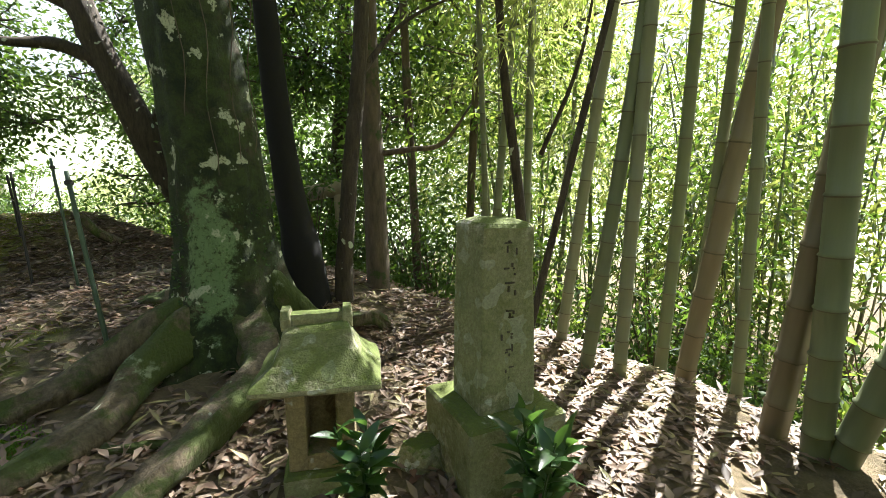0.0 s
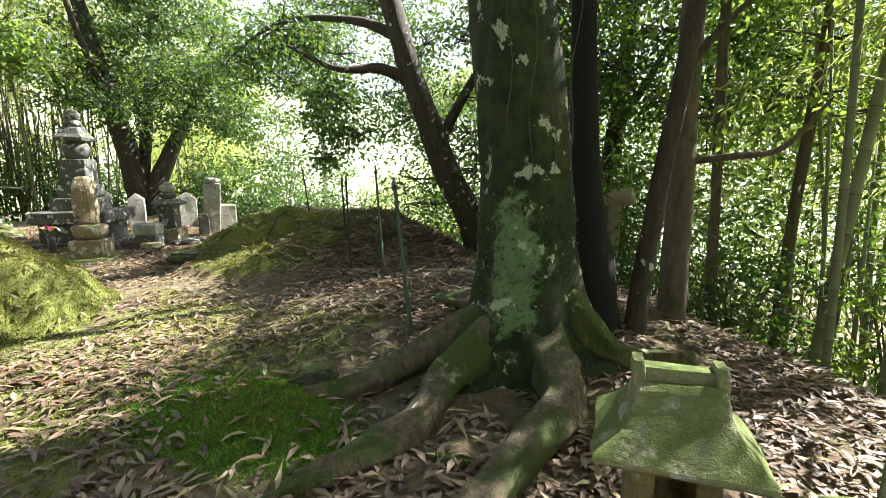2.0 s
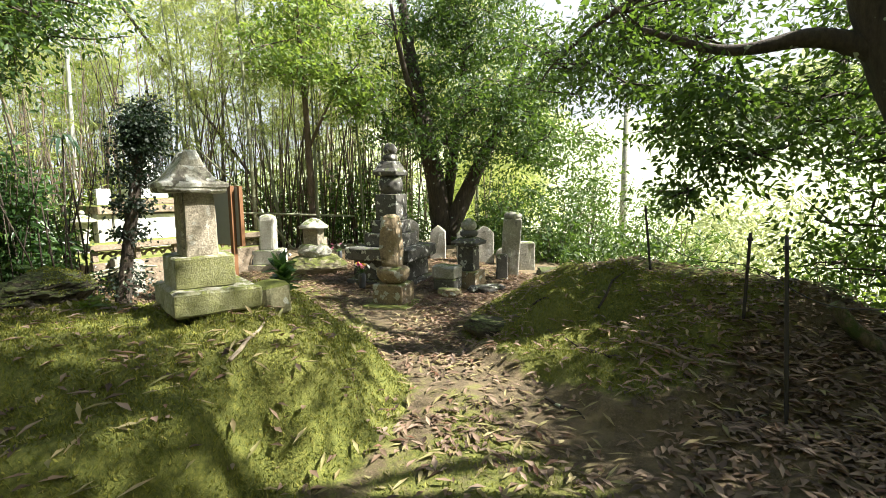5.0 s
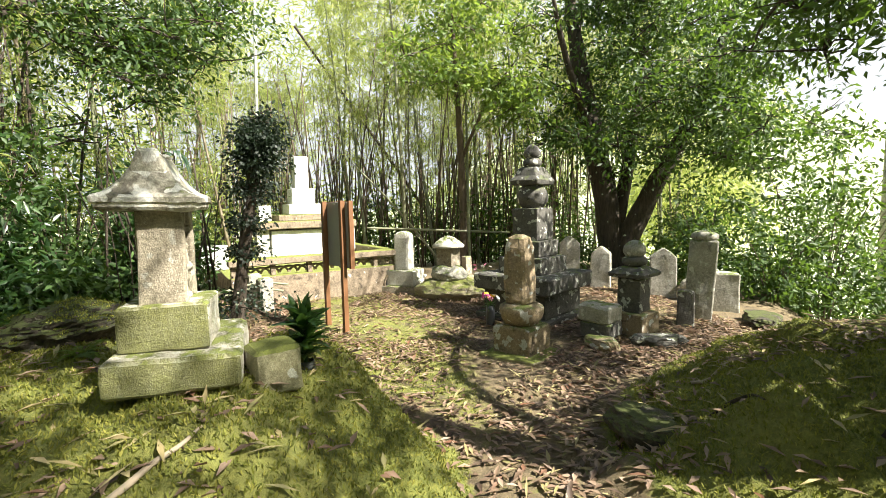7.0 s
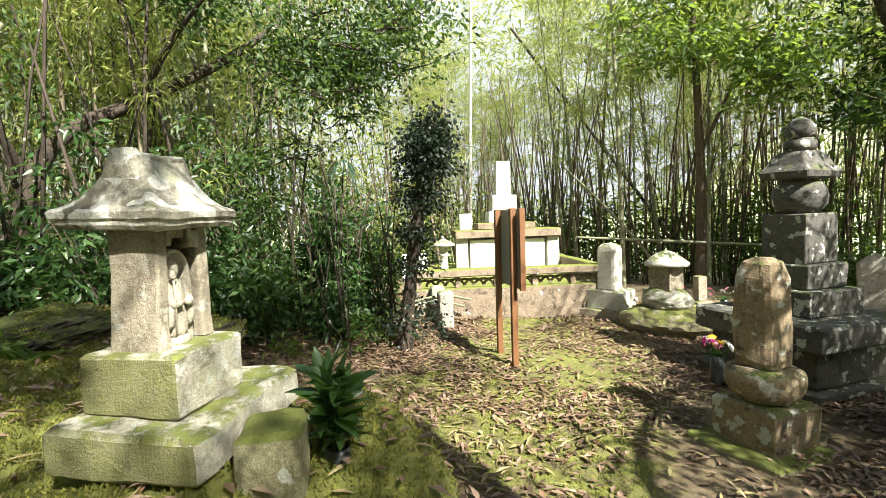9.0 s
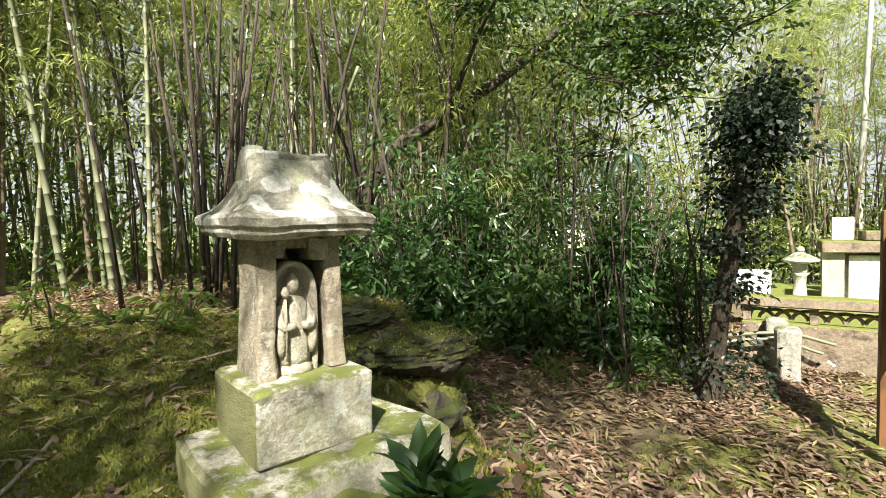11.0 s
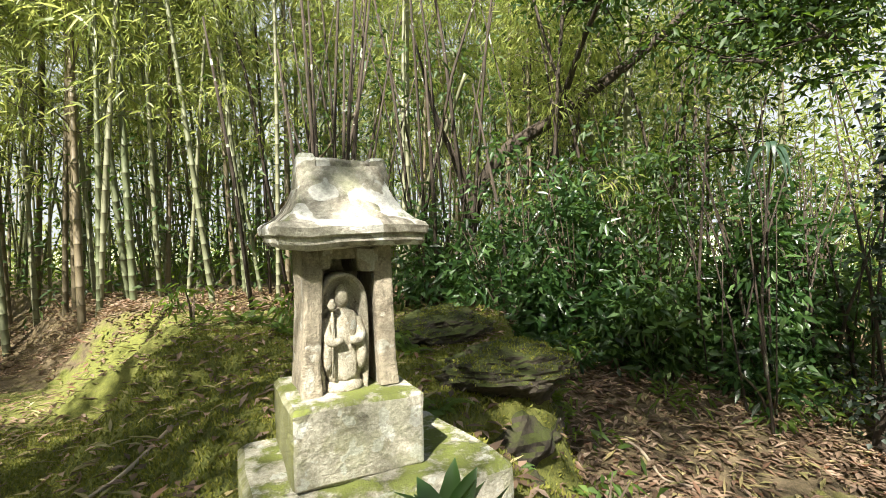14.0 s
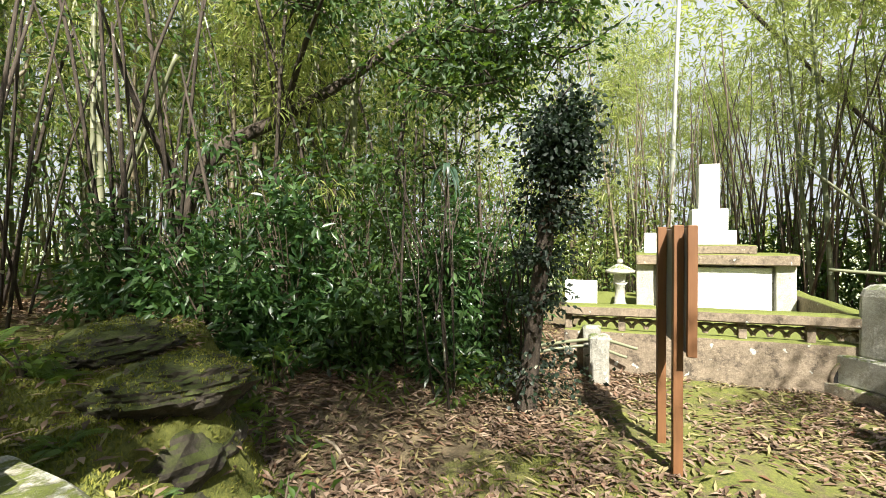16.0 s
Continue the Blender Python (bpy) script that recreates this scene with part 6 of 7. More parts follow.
# ---- rocks, vases, flowers and small things ----
def rock(x, y, z, sx, sy, sz, turn, seed, label, material=M_ROCK, flat=0.35, tilt=0.0, name="rock"):
    me_bm = boulder(sx, sy, sz, seed, 5, 0.3, flat)
    me = bpy.data.meshes.new(name)
    me_bm.to_mesh(me)
    me_bm.free()
    me.materials.append(material)
    ob = new(name, me)
    ob.matrix_world = pose(x, y, z, tilt, 0, turn)
    return tagged(ob, label, "rock")


def ledge_boulder(x, y, z, sx, sy, sz, turn, seed, label, tilt=(0, 0)):
    """A layered boulder: low domed top, jutting rim, sides drawn in below."""
    bm = bmesh.new()
    bmesh.ops.create_icosphere(bm, subdivisions=5, radius=1.0)
    off = Vector((seed * 3.1, seed * 7.7, seed))
    for v in bm.verts:
        c = v.co.copy()
        r = 1 + 0.22 * noise.noise(c * 1.2 + off) + 0.12 * noise.noise(c * 2.9 + off) + 0.13 * noise.noise(c * 5 + off) + 0.06 * noise.noise(c * 13 + off)
        layer = 0.018 * math.sin(c.z * 11 + 3.0 * noise.noise(c * 1.5 + off)) + 0.07 * noise.noise(Vector((c.x * 2, c.y * 2, c.z * 14)) + off)
        under = 1 - 0.5 * max(0.0, -c.z) ** 1.1
        v.co = Vector((c.x * (r + layer) * under * sx, c.y * (r + layer) * under * sy, (0.75 * c.z if c.z > 0 else c.z) * r * sz))
    t = thing("boulder", pose(x, y, z, *tilt, turn), label, "rock")
    bm.normal_update()
    tops = np.array([tuple(v.co) for v in bm.verts if v.normal.z > 0.45 and noise.noise(v.co * 4 + off) > -0.12])
    part("stone", bm, M_ROCK, t)
    r2 = np.random.default_rng(int(seed * 10))
    p = tops[r2.integers(len(tops), size=3000)] + r2.normal(size=(3000, 3)) * (0.012, 0.012, 0.003)
    part("moss", leaf_mesh("moss", p, r2.normal(size=(3000, 3)) * 0.7 + np.array([0, 0, 0.8]), 0.018, 0.009, M_MOSS_TUFT, 0.1), None, t, "short green moss")["kind"] = "stuff"
    return t


ledge_boulder(-7.50, 0.50, 0.86, 0.42, 0.36, 0.24, 20, 1.3, "dark jutting boulder with a mossy top", (5, -4))
rock(-7.42, 0.50, 0.5, 0.46, 0.42, 0.3, 60, 2.1, "mossy stone pile under the boulder", flat=0.2)
ledge_boulder(-7.35, -0.85, 0.86, 0.5, 0.38, 0.26, -20, 3.7, "long mossy boulder behind the shrine", (-4, 6))
rock(-8.05, -0.5, 0.55, 0.25, 0.2, 0.15, 40, 4.9, "small dark mossy stone")
side_stone = thing("stone_block", pose(-6.575, 2.115, 0.72, 0, 0, 30), "small square mossy stone beside the shrine slab", "stone block")
part("block", loft(block_secs(0.135, 0.115, 0.0, 0.245, 4, 0.02), 6, 0.03, 0.014, 8, 6), M_TUFF_MOSSY, side_stone)
rock(-2.49, 2.463, 0.2, 0.13, 0.1, 0.13, 30, 5.5, "small dark mossy stone among the roots")
rock(-0.143, 2.152, 0.2, 0.10, 0.08, 0.12, 10, 7.5, "low green mossy stone between shrine and pillar", M_MOSS_ROOF, 0.3)
rock(-9.7, 7.5, 0.1, 0.4, 0.22, 0.12, -30, 8.4, "flat dark stone slab lying by the graves", flat=0.45)
rock(-9.05, 5.05, 0.08, 0.22, 0.14, 0.11, 30, 9.1, "broken piece of stone on the ground", M_RUST)
rock(-9.15, 5.75, 0.05, 0.34, 0.14, 0.12, 75, 9.9, "low kerb stone before the small tower", M_DARK, 0.4)
rock(-6.9, 4.35, 0.2, 0.28, 0.2, 0.14, 10, 10.3, "mossy stone half sunk in the bank")
rock(-5.9, 1.1, 0.5, 0.10, 0.08, 0.07, 0, 12.0, "small stone in the moss")

cut = thing("cut_stone", pose(-9.42, 5.18, 0.08, 0, 0, 40), "square cut stone block with a worn rim", "stone block")
part("lower_stone", loft(block_secs(0.19, 0.19, 0.0, 0.17, 3), 5, 0.03, 0.012, 7, 2), M_DARK, cut)
part("upper_stone", loft(block_secs(0.20, 0.19, 0.17, 0.38, 3, 0.025), 5, 0.05, 0.014, 7, 5), M_GREY, cut)
moss_slab = thing("stone_slab", pose(-9.08, 4.1, -0.02, 0, 0, 45), "low mossy slab under the stele", "stone slab")
part("slab", loft(block_secs(0.34, 0.32, 0.0, 0.07, 2, 0.012), 7, 0.03, 0.012, 6, 1), M_TUFF_MOSSY, moss_slab)

for px_, py_, ph, pw in ((-11.72, 0.66, 0.62, 0.22), (-11.98, 0.42, 0.66, 0.2)):
    g = thing("stone_post", pose(px_, py_, -0.03, 0, 0, 30), "short weathered stone post with white lichen and moss", "stone post", "stone posts by the wall")
    part("post", loft(block_secs(pw / 2, pw / 2, 0, ph, 4, 0.03), 4, 0.03, 0.008, 8, px_), M_GREY, g)

post = thing("stone_post", pose(-14.4, 4.3, 0, 0, 0, 30), "small square memorial post with a foot", "stone post")
part("foot", loft(block_secs(0.14, 0.14, 0, 0.12, 2), 3, 0.01, 0.004), M_TUFF, post)
part("post", loft(block_secs(0.08, 0.08, 0.12, 0.55, 3), 3, 0.01, 0.004), M_TUFF, post)


def garden_lantern(x, y, z):
    t = thing("stone_lantern", pose(x, y, z, 0, 0, 20), "small pale stone lantern on the terrace", "stone lantern")
    part("foot", lathe([(0.16, 0), (0.17, 0.05), (0.09, 0.12), (0.075, 0.3), (0.085, 0.42), (0.13, 0.47)], 18, 0.003), M_PALE, t, "", True)
    part("light_box", loft(block_secs(0.09, 0.09, 0.47, 0.62, 2), 3, 0.01, 0.002), M_PALE, t)
    part("roof", lathe([(0.10, 0.61), (0.24, 0.64), (0.24, 0.67), (0.12, 0.74), (0.05, 0.78)], 18, 0.003), M_PALE, t, "", True)
    part("finial", lathe([(0.03, 0.775), (0.055, 0.81), (0.045, 0.85), (0.01, 0.88)], 12, 0.001), M_PALE, t, "", True)


garden_lantern(-14.4, -0.46, 0.46)
tab = thing("stone_tablet", pose(-14.0, -0.95, 0.46, 0, 0, wall_yaw - 90), "bright white stone tablet on the terrace", "stone tablet")
part("tablet", loft(block_secs(0.08, 0.26, 0, 0.5, 3), 5, 0.01, 0.002), M_WHITE, tab)

M_VASE = plain("dark_vase", (0.05, 0.055, 0.06), 0.3, 0.3, 20)
M_VASE_GREY = plain("grey_vase", (0.22, 0.24, 0.24), 0.35, 0.25, 20)


def leaf_blade(length, width, bend):
    """A pointed leaf with a keel, five cross-sections long."""
    v, f = [], []
    for i, (s, w) in enumerate(((0, 0.12), (0.25, 0.8), (0.5, 1.0), (0.78, 0.62), (1.0, 0.02))):
        z = -bend * s * s * length
        v += [(-width / 2 * w, s * length, z + width * 0.18 * w), (0, s * length, z), (width / 2 * w, s * length, z + width * 0.18 * w)]
    for i in range(4):
        for k in range(2):
            a = i * 3 + k
            f.append((a, a + 1, a + 4, a + 3))
    return v, f


LEAF_BLADES = [mesh_from("leaf", *leaf_blade(0.115, 0.042, b), M_LEAF_BUSH, True) for b in (0.1, 0.3, 0.5)]


def vase_plant(x, y, z, h, n, label, seed, vase_h=0.0, scale=1.0, glaze=M_VASE_GREY):
    r2 = np.random.default_rng(seed)
    t = thing("evergreen_sprigs", pose(x, y, z), label, "potted sprigs")
    part("vase", lathe([(0.04, 0), (0.045, 0.02), (0.055, vase_h * 0.6), (0.05, vase_h), (0.042, vase_h), (0.04, vase_h * 0.9)], 18, 0.0), glaze, t, "squat vase", True)
    for k in range(5):
        a = r2.random() * 6.28
        tip = Vector((math.cos(a) * h * 0.32 * r2.random(), math.sin(a) * h * 0.32 * r2.random(), vase_h + h * (0.75 + 0.25 * r2.random())))
        q = [Vector((0, 0, vase_h * 0.4)), Vector((tip.x * 0.4, tip.y * 0.4, vase_h + h * 0.4)), tip]
        part("stem", mesh_from("stem", *tube_arrays(smooth_path(q, 7), np.linspace(0.006, 0.003, 7), 6), M_LEAF_BUSH), None, t)
        for i in range(n // 5):
            f = 0.25 + 0.75 * (i + 0.5) / (n / 5)
            p = Vector(smooth_path(q, 20)[min(19, int(f * 19))])
            o = part("leaf", LEAF_BLADES[int(r2.integers(3))], None, t)
            o.matrix_local = Matrix.Translation(p) @ pose(0, 0, 0, 0, 0, math.degrees(i * 2.4 + a)) @ pose(0, 0, 0, 20 + 45 * f + 15 * r2.normal(), 25 * r2.normal()) @ Matrix.Scale(scale * (0.8 + 0.4 * r2.random()), 4)
    return t


LS = "glossy evergreen sprigs set before the stones"
vase_plant(-0.305, 1.789, gz(-0.305, 1.789), 0.34, 60, LS, 1, 0.06)
vase_plant(0.286, 1.771, gz(0.286, 1.771), 0.40, 70, LS, 2, 0.06)
M_VASE_DARK = plain("dark_glazed_vase", (0.06, 0.07, 0.065), 0.4, 0.3, 20)
vase_plant(-6.77, 2.25, gz(-6.77, 2.25) - 0.11, 0.30, 90, "glossy evergreen sprigs in a dark vase beside the shrine", 3, 0.13, 1.2, M_VASE_DARK)

FLOWER_MATS = {k: plain("petals_" + k, c, 0.6, 0.15, 60) for k, c in dict(white=(0.75, 0.75, 0.72), yellow=(0.75, 0.55, 0.03), magenta=(0.6, 0.06, 0.3), red=(0.6, 0.05, 0.04), pink=(0.7, 0.3, 0.45)).items()}


def blossom(size, material):
    items = []
    for k in range(9):
        a = 2 * math.pi * k / 9
        for r, z in ((1.0, 0.0), (0.65, 0.25)):
            c, s = math.cos(a + r), math.sin(a + r)
            items.append(([(0, 0, z * size * 0.6), (c * size * r * 0.6 - s * size * 0.2, s * size * r * 0.6 + c * size * 0.2, size * (0.25 + z)), (c * size * r, s * size * r, size * (0.2 + z)), (c * size * r * 0.6 + s * size * 0.2, s * size * r * 0.6 - c * size * 0.2, size * (0.25 + z))], [(0, 1, 2, 3)]))
    return mesh_from("blossom", *join_arrays(items), material)


BLOSSOMS = {k: blossom(0.052, m) for k, m in FLOWER_MATS.items()}


def bouquet(x, y, z, colours, label, seed, vase_h=0.2, spread=0.09, rise=0.18):
    r2 = np.random.default_rng(seed)
    t = thing("flower_vase", pose(x, y, z), label, "flowers")
    part("vase", lathe([(0.05, 0), (0.055, 0.02), (0.06, vase_h * 0.7), (0.05, vase_h), (0.042, vase_h), (0.04, vase_h * 0.9)], 16, 0.0), M_VASE, t, "dark vase", True)
    for k, c in enumerate(colours):
        p = Vector((r2.normal() * spread, r2.normal() * spread, vase_h + rise * (0.35 + 0.75 * r2.random())))
        part("stem", mesh_from("stem", *tube_arrays([(0, 0, vase_h * 0.5), p * 0.6 + Vector((0, 0, 0.05)), p], [0.004] * 3, 5), M_LEAF_BUSH), None, t)
        o = part("blossom", BLOSSOMS[c], None, t)
        o.matrix_local = Matrix.Translation(p) @ pose(0, 0, 0, 40 * r2.normal(), 40 * r2.normal(), 0)
    for k in range(8):
        o = part("leaf", LEAF_BLADES[k % 3], None, t)
        o.matrix_local = Matrix.Translation((0, 0, vase_h)) @ pose(0, 0, 0, 0, 0, 45 * k) @ pose(0, 0, 0, 55 * r2.random(), 0, 0)
    return t


bouquet(-10.23, 4.00, 0.04, ["white", "white", "white", "yellow", "yellow", "yellow", "magenta", "magenta", "white", "pink"], "white, yellow and magenta flowers in a dark vase", 1, 0.28, 0.11, 0.2)
bouquet(-14.0, 3.95, 0.04, ["red", "red", "yellow", "red"], "red flowers in a dark vase by the graves", 2)
bouquet(-13.95, 4.6, 0.04, ["pink", "pink", "white", "pink", "white"], "pink flowers in a dark vase by the graves", 3)
bouquet(-12.95, 3.3, 0.02, ["white", "yellow", "white", "white"], "white and yellow flowers beside the column grave", 4, 0.12)

# ---- ferns and the drooping broad-bladed plant ----
def frond_mesh(length, seed):
    """One arching frond: a rib with leaflets that shorten towards its tip."""
    r2 = np.random.default_rng(seed)
    items = []
    rib = [(0.0, length * s * 0.85, length * (0.75 * s - 0.62 * s * s)) for s in np.linspace(0, 1, 9)]
    items.append(tube_arrays(rib, np.linspace(0.004, 0.001, 9), 4))
    for s in np.linspace(0.15, 0.98, 16):
        y, z = length * s * 0.85, length * (0.75 * s - 0.62 * s * s)
        w = length * 0.3 * (1 - 0.85 * s) * (0.9 + 0.2 * r2.random()) + 0.01
        for k in (-1, 1):
            items.append(([(0, y, z), (k * w * 0.5, y + 0.1 * w + 0.012, z + 0.005), (k * w, y + 0.3 * w, z - 0.12 * w), (k * w * 0.5, y + 0.1 * w - 0.012, z + 0.003)], [(0, 1, 2, 3)]))
    return mesh_from("frond", *join_arrays(items), M_LEAF_MID)


FRONDS = [frond_mesh(0.34, 300 + k) for k in range(3)]


def fern(x, y, size, seed):
    r2 = np.random.default_rng(seed)
    t = thing("fern", pose(x, y, gz(x, y) - 0.01), "green fern growing from the mossy litter", "fern", "ferns round the shrine")
    for k in range(8):
        o = part("frond", FRONDS[k % 3], None, t)
        o.matrix_local = pose(0, 0, 0, 12 * r2.normal(), 0, 45 * k + 15 * r2.normal()) @ Matrix.Scale(size * (0.75 + 0.5 * r2.random()), 4)
    return t


for k, (fx, fy, fs) in enumerate([(-7.0, 0.9, 0.55), (-7.75, 1.15, 0.5), (-7.25, 1.25, 0.45), (-7.05, -0.35, 0.8), (-6.7, -1.2, 0.9), (-6.1, -0.9, 0.8), (-7.9, 0.3, 0.6), (-8.3, -0.6, 0.8), (-5.6, -1.9, 0.9), (-7.6, -1.5, 0.9)]):
    fern(fx, fy, fs, 400 + k)


def drooping_plant(x, y, top, seed):
    r2 = np.random.default_rng(seed)
    z0 = gz(x, y) - 0.05
    t = thing("broad_bladed_plant", pose(x, y, z0), "slender stem with a fan of long drooping blue-green blades", "plant")
    h = top - z0
    part("stem", mesh_from("stem", *tube_arrays(smooth_path([(0, 0, 0), (0.06, -0.04, h * 0.5), (0, 0, h)], 9), np.linspace(0.012, 0.008, 9), 6), M_BARK_DARK), None, t)
    for k in range(13):
        a, ln, up = r2.random() * 6.28, 0.2 + 0.12 * r2.random(), 0.03 + 0.1 * r2.random()
        v, f = [], []
        for q in range(7):
            u = q / 6
            r, z, w = ln * (u - 0.3 * u * u), up * math.sin(u * 2.2) - 0.42 * u * u * ln / 0.4, 0.019 * math.sin(math.pi * min(1, 0.12 + u * 0.88)) + 0.001
            c, sn_ = math.cos(a), math.sin(a)
            v += [(r * c - w * sn_, r * sn_ + w * c, h + z), (r * c, r * sn_, h + z - 0.006), (r * c + w * sn_, r * sn_ - w * c, h + z)]
        for q in range(6):
            f += [(3 * q, 3 * q + 1, 3 * q + 4, 3 * q + 3), (3 * q + 1, 3 * q + 2, 3 * q + 5, 3 * q + 4)]
        part("blade", mesh_from("blade", v, f, M_BLADE, True), None, t)
    return t


M_BLADE = leafy("blue_green_blades", [(0.03, 0.06, 0.035), (0.06, 0.105, 0.07)], 0.35, 0.25, (0.2, 0.35, 0.12))
drooping_plant(-9.75, 0.3, 2.3, 77)

# ---- rods and poles along the bank ----
def rod(x0, y0, x1, y1, z1, r, material, label):
    z0 = gz(x0, y0) - 0.15
    t = thing("fence_rod", pose(x0, y0, z0), label, "fence rod", "rods along the bank")
    d = Vector((x1 - x0, y1 - y0, z1 - z0))
    part("rod", mesh_from("rod", *tube_arrays([d * (k / 14) for k in range(15)], [r * (1.18 if k % 2 else 1.0) for k in range(15)], 8), material, True), None, t)
    part("tie", mesh_from("tie", *tube_arrays([d * 0.93, d * 0.95], [r * 1.9, r * 1.9], 8), M_IRON_BLACK), None, t)
    return t


rod(-4.861, 5.394, -4.768, 5.246, 1.34, 0.011, M_IRON_BLACK, "thin dark iron rod stuck in the bank")
rod(-3.358, 4.306, -3.582, 4.461, 1.50, 0.011, M_IRON, "thin green iron rod stuck in the bank")
rod(-6.35, 6.2, -6.41, 6.11, 1.48, 0.012, M_IRON_BLACK, "thin dark iron rod at the crest of the bank")
rod(-2.234, 3.149, -2.59, 3.431, 1.40, 0.014, M_IRON, "leaning green iron rod beside the great tree")
rod(-4.167, 4.709, -4.319, 4.826, 1.38, 0.011, M_IRON_BLACK, "thin dark iron rod stuck in the bank")
cord = [(-6.41, 6.11, 1.2), (-5.5, 5.6, 1.05), (-4.65, 5.07, 1.12), (-4.0, 4.6, 1.05), (-3.43, 4.2, 1.2)]
rope = thing("cord", pose(0, 0, 0), "thin slack cord tied between the rods", "cord")
part("cord", mesh_from("cord", *tube_arrays(smooth_path(cord, 24), [0.004] * 24, 5), M_IRON_BLACK), None, rope)


def log(name, pts, radii, material, label, category="log"):
    x, y, z = pts[0]
    t = thing(name, pose(x, y, z), label, category)
    q = smooth_path([(a - x, b - y, c - z, r) for (a, b, c), r in zip(pts, radii)], 8 * len(pts))
    part("wood", mesh_from("wood", *tube_arrays(q[:, :3], q[:, 3], 12, 0.1, x), material, True), None, t)
    return t


log("fallen_log", [(-3.264, 6.978, 0.93), (-2.559, 6.743, 0.97), (-1.354, 6.518, 1.15)], [0.12, 0.12, 0.1], M_DEAD, "grey timber propped level against the leaning tree")
log("log_prop", [(-2.709, 6.74, -0.3), (-2.709, 6.74, 0.9)], [0.07, 0.07], M_DEAD, "short grey prop under the timber")
log("log_prop", [(-1.555, 6.564, -0.6), (-1.555, 6.564, 1.08)], [0.07, 0.07], M_DEAD, "short grey prop under the timber")
log("leaning_log", [(-3.896, 6.115, gz(-3.75, 5.9) - 0.05), (-4.291, 5.856, 0.6), (-4.439, 5.753, 0.82)], [0.06, 0.055, 0.05], M_ROOT, "short mossy log leaning out of the bank")
log("fallen_branch", [(-1.7, 3.9, gz(-1.7, 3.9) + 0.03), (-2.4, 4.4, gz(-2.4, 4.4) + 0.03), (-3.1, 4.7, gz(-3.1, 4.7) + 0.05)], [0.03, 0.025, 0.012], M_DEAD, "bleached fallen branch on the leaf litter", "branch")
log("fallen_branch", [(-1.9, 4.6, gz(-1.9, 4.6) + 0.03), (-2.6, 5.0, gz(-2.6, 5.0) + 0.04), (-3.0, 5.5, gz(-3.0, 5.5) + 0.04)], [0.02, 0.016, 0.008], M_DEAD, "bleached fallen branch on the leaf litter", "branch")
log("fallen_bamboo", [(-11.5, -0.15, 0.35), (-11.9, 0.5, 0.48), (-12.05, 0.95, 0.42)], [0.02, 0.02, 0.018], M_BAMBOO, "pale cut bamboo pole lying on the wall's end", "bamboo pole")
log("fallen_bamboo", [(-11.2, -0.1, 0.3), (-11.75, 0.45, 0.42), (-11.9, 0.9, 0.34)], [0.018, 0.018, 0.016], M_BAMBOO, "pale cut bamboo pole lying on the wall's end", "bamboo pole")
log("leaning_bamboo", [(-21.6, 5.0, -0.4), (-21.0, 3.3, 2.3), (-20.3, 0.8, 5.9), (-20.0, -0.3, 7.5)], [0.055, 0.05, 0.045, 0.04], M_BARK_DARK, "dark fallen stem leaning across the woods", "stem")
log("dead_bamboo", [(-18.5, -1.3, -0.3), (-18.52, -1.25, 3.0), (-18.56, -1.1, 8.0)], [0.06, 0.055, 0.04], M_WHITE_CULM, "bleached white dead bamboo culm", "bamboo")
log("dead_bamboo", [(-17.6, 4.2, -0.2), (-17.2, 2.8, 1.6), (-16.9, 1.6, 2.9)], [0.03, 0.03, 0.02], M_BAMBOO, "dead bamboo pole leaning behind the graves", "bamboo")
log("dead_bamboo", [(-17.0, 5.9, 0.9), (-16.6, 3.6, 1.05), (-16.4, 2.0, 1.15)], [0.03, 0.03, 0.025], M_BAMBOO, "dead bamboo pole lying level behind the graves", "bamboo")
log("dead_bamboo", [(-7.4, -5.2, 0.5), (-8.0, -4.0, 2.6), (-8.4, -3.2, 4.0)], [0.035, 0.032, 0.025], M_BAMBOO, "dead pale bamboo leaning in the grove", "bamboo")
log("dead_bamboo", [(-4.2, -6.0, 0.6), (-5.6, -5.2, 2.2), (-7.0, -4.4, 3.8)], [0.03, 0.03, 0.02], M_BAMBOO_DARK, "dead pale bamboo leaning in the grove", "bamboo")

pole = thing("utility_pole", pose(-16.5, 17.0, -2.4), "distant grey concrete utility pole beyond the field", "utility pole")
part("pole", mesh_from("pole", *tube_arrays([(0, 0, 0), (0, 0, 4), (0, 0, 7.4)], [0.16, 0.14, 0.12], 12), M_GREY, True), None, pole)

# worn carved strokes on the pillar, as dark chips instead of cut recesses
r5 = np.random.default_rng(88)
carved = bpy.data.objects["inscribed_stone_pillar"]
for k in range(7):
    zc = 0.99 - 0.085 * k
    items = []
    for j in range(4):
        cx, cz, w, h = r5.normal() * 0.018, zc + r5.normal() * 0.02, 0.006 + 0.03 * (j % 2) * r5.random(), 0.006 + 0.03 * ((j + 1) % 2) * r5.random()
        items.append(([(cx - w / 2, -0.1185, cz - h / 2), (cx + w / 2, -0.1185, cz - h / 2), (cx + w / 2, -0.1185, cz + h / 2), (cx - w / 2, -0.1185, cz + h / 2), (cx - w / 2, -0.10, cz - h / 2), (cx + w / 2, -0.10, cz - h / 2), (cx + w / 2, -0.10, cz + h / 2), (cx - w / 2, -0.10, cz + h / 2)], [(0, 1, 2, 3), (0, 4, 5, 1), (2, 6, 7, 3), (0, 3, 7, 4), (1, 5, 6, 2)]))
    part("carving", mesh_from("carving", *join_arrays(items), M_ROCK), None, carved)

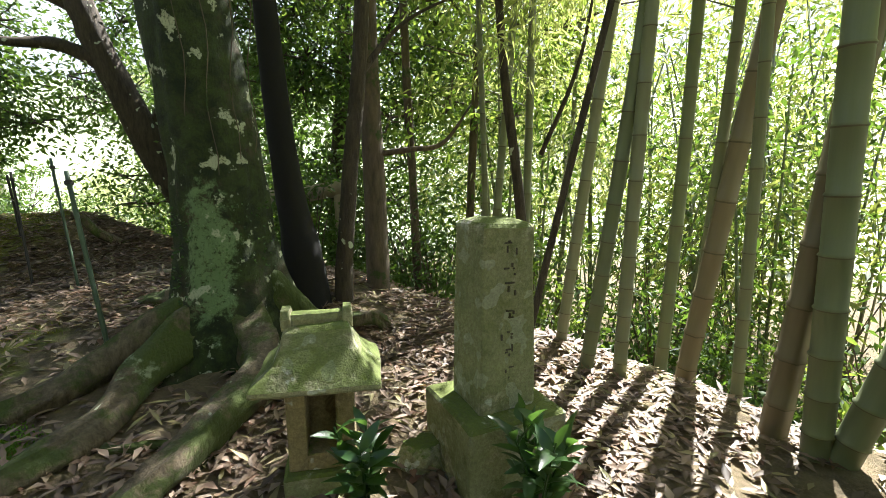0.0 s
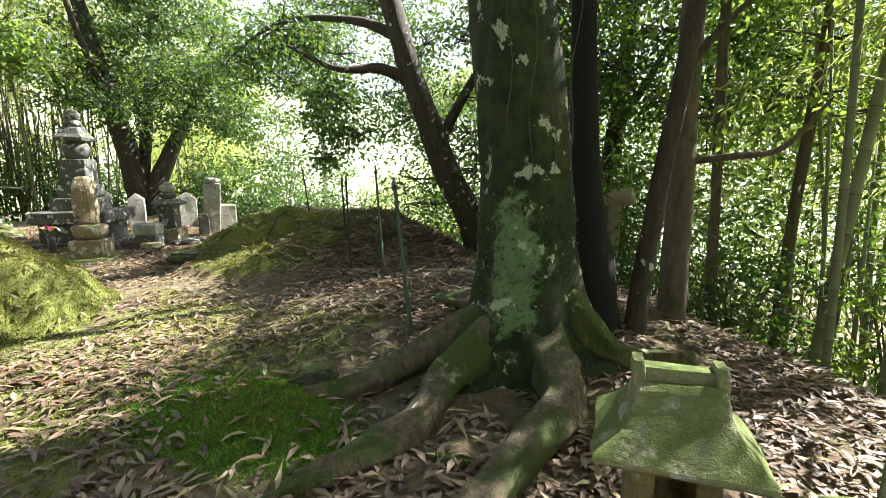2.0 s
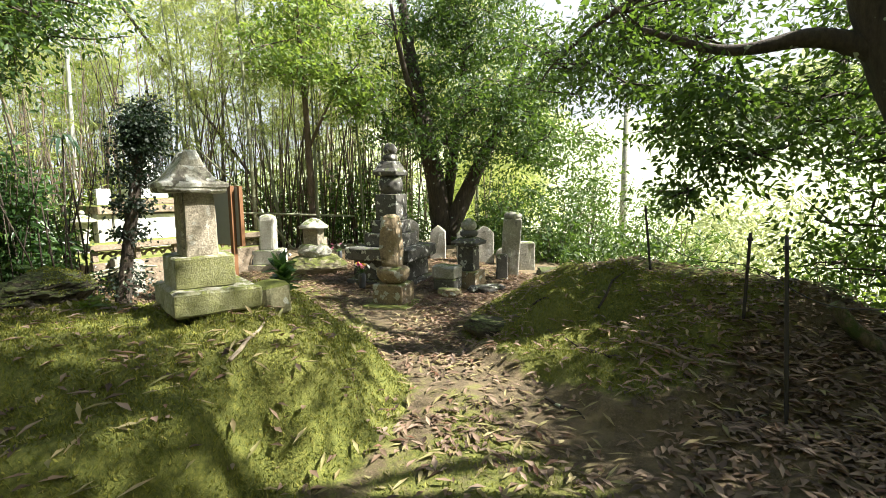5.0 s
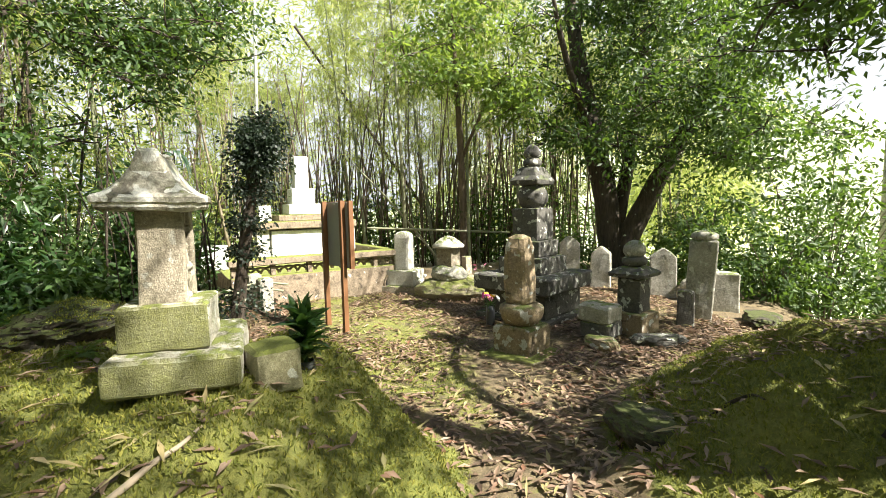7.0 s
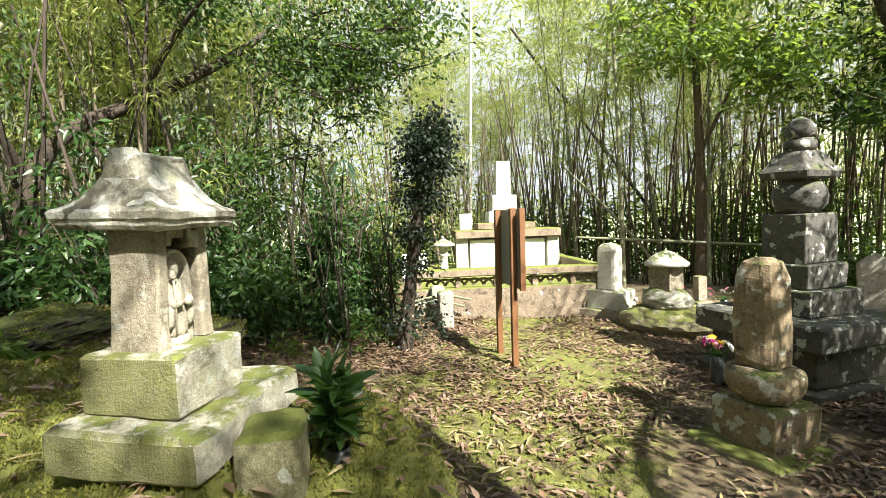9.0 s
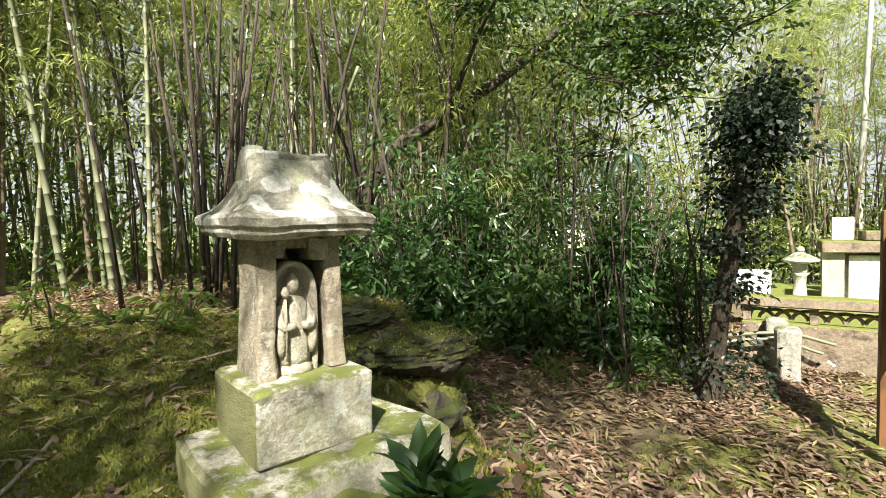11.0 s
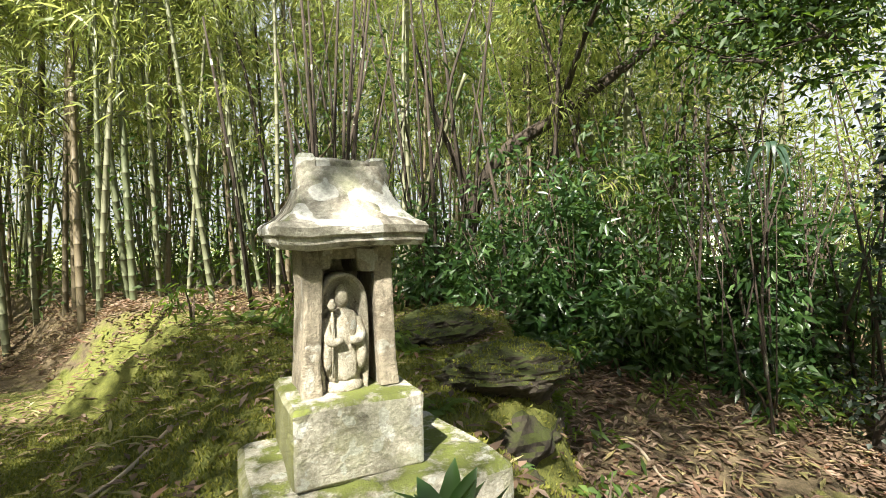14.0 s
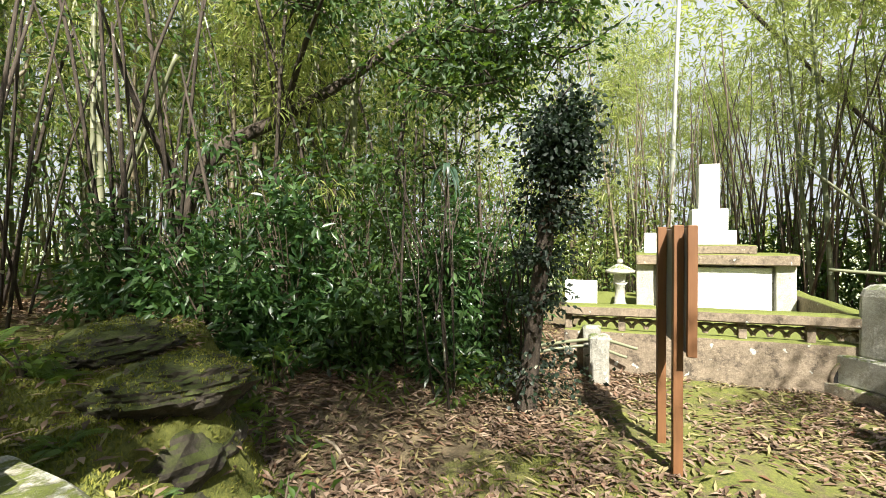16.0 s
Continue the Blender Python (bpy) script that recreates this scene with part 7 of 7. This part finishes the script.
# thin stems of the grove
def thin_stem(r2, region, tall=1.0):
    x, y = region(r2)
    z = gz(x, y) - 0.1
    lx, ly, h, r = r2.normal() * 0.16, r2.normal() * 0.1, (3 + 4 * r2.random()) * tall, (0.012 + 0.02 * r2.random()) * (0.3 + 0.7 * tall)
    return tube_arrays([(x, y, z), (x + lx * h * 0.4, y + ly * h * 0.4, z + h * 0.5), (x + lx * h, y + ly * h, z + h)], [r, r * 0.85, r * 0.4], 5)


def thin_stems(name, label, n, region, seed, material):
    """Stems past counting, as one mesh."""
    r2 = np.random.default_rng(seed)
    me = mesh_from(name, *join_arrays([thin_stem(r2, region) for _ in range(n)]), material, True)
    return tagged(new(name, me), label, "stems", kind="stuff")


def thicket(name, label, n, region, seed, material, tall=1.0):
    """A clump whose stems can be counted."""
    r2 = np.random.default_rng(seed)
    t = thing(name, pose(0, 0, 0), label, "thicket")
    for _ in range(n):
        part("stem", mesh_from("stem", *thin_stem(r2, region, tall), material, True), None, t)
    return t


thin_stems("grove_stems", "thin pale bamboo stems of the grove", 340, lambda q: (-15 + 17 * q.random(), -5.5 - 9 * q.random()), 5, M_BAMBOO)
thicket("dead_stem_thicket", "thicket of thin brown dead stems", 70, lambda q: (-12.5 + 7 * q.random(), -2.0 - 2.5 * q.random()), 6, M_BARK_DARK)
thin_stems("west_stems", "thin brown stems behind the graves", 330, lambda q: (-21.5 + 4 * q.random(), -5 + 14 * q.random()), 7, M_BARK)
thicket("slope_thicket", "thicket of thin bamboo stems down the slope", 80, lambda q: (0.5 + 7 * q.random(), 5.5 + 5 * q.random()), 8, M_BAMBOO)

# dark stems round the ivy-grown trunk
thicket("dark_stem_thicket", "clump of thin dark stems beside the ivy-grown trunk", 40, lambda q: (-11.2 + 1.4 * q.random(), -0.7 + 0.9 * q.random()), 16, M_BARK_DARK, 0.4)

# sticks and roots on the mossy ground
r6 = np.random.default_rng(52)
for sx_, sy_, sl, sa in ((-6.6, 4.7, 0.5, 20), (-5.6, 4.5, 0.6, 160), (-7.3, 5.2, 0.45, 70), (-4.9, 4.8, 0.7, 35), (-6.1, 5.3, 0.5, 110), (-5.2, 3.9, 0.4, 10), (-5.5, 0.6, 0.6, 60), (-5.8, 1.9, 0.35, 140), (-6.3, -0.4, 0.55, 20), (-4.4, 4.5, 0.5, 80), (-3.5, 4.6, 0.6, 150), (-7.9, 1.4, 0.5, 30), (-8.6, 0.4, 0.6, 100)):
    q = []
    for k in range(5):
        a = radians(sa + 14 * r6.normal())
        x, y = sx_ + math.cos(a) * sl * (k / 4 - 0.5), sy_ + math.sin(a) * sl * (k / 4 - 0.5)
        q.append((x, y, gz(x, y) + 0.012 + 0.01 * r6.random()))
    log("fallen_twig", q, [0.012, 0.013, 0.011, 0.009, 0.005], (M_DEAD, M_BARK_DARK)[int(r6.random() > 0.5)], "thin dead twig lying on the moss", "twig")
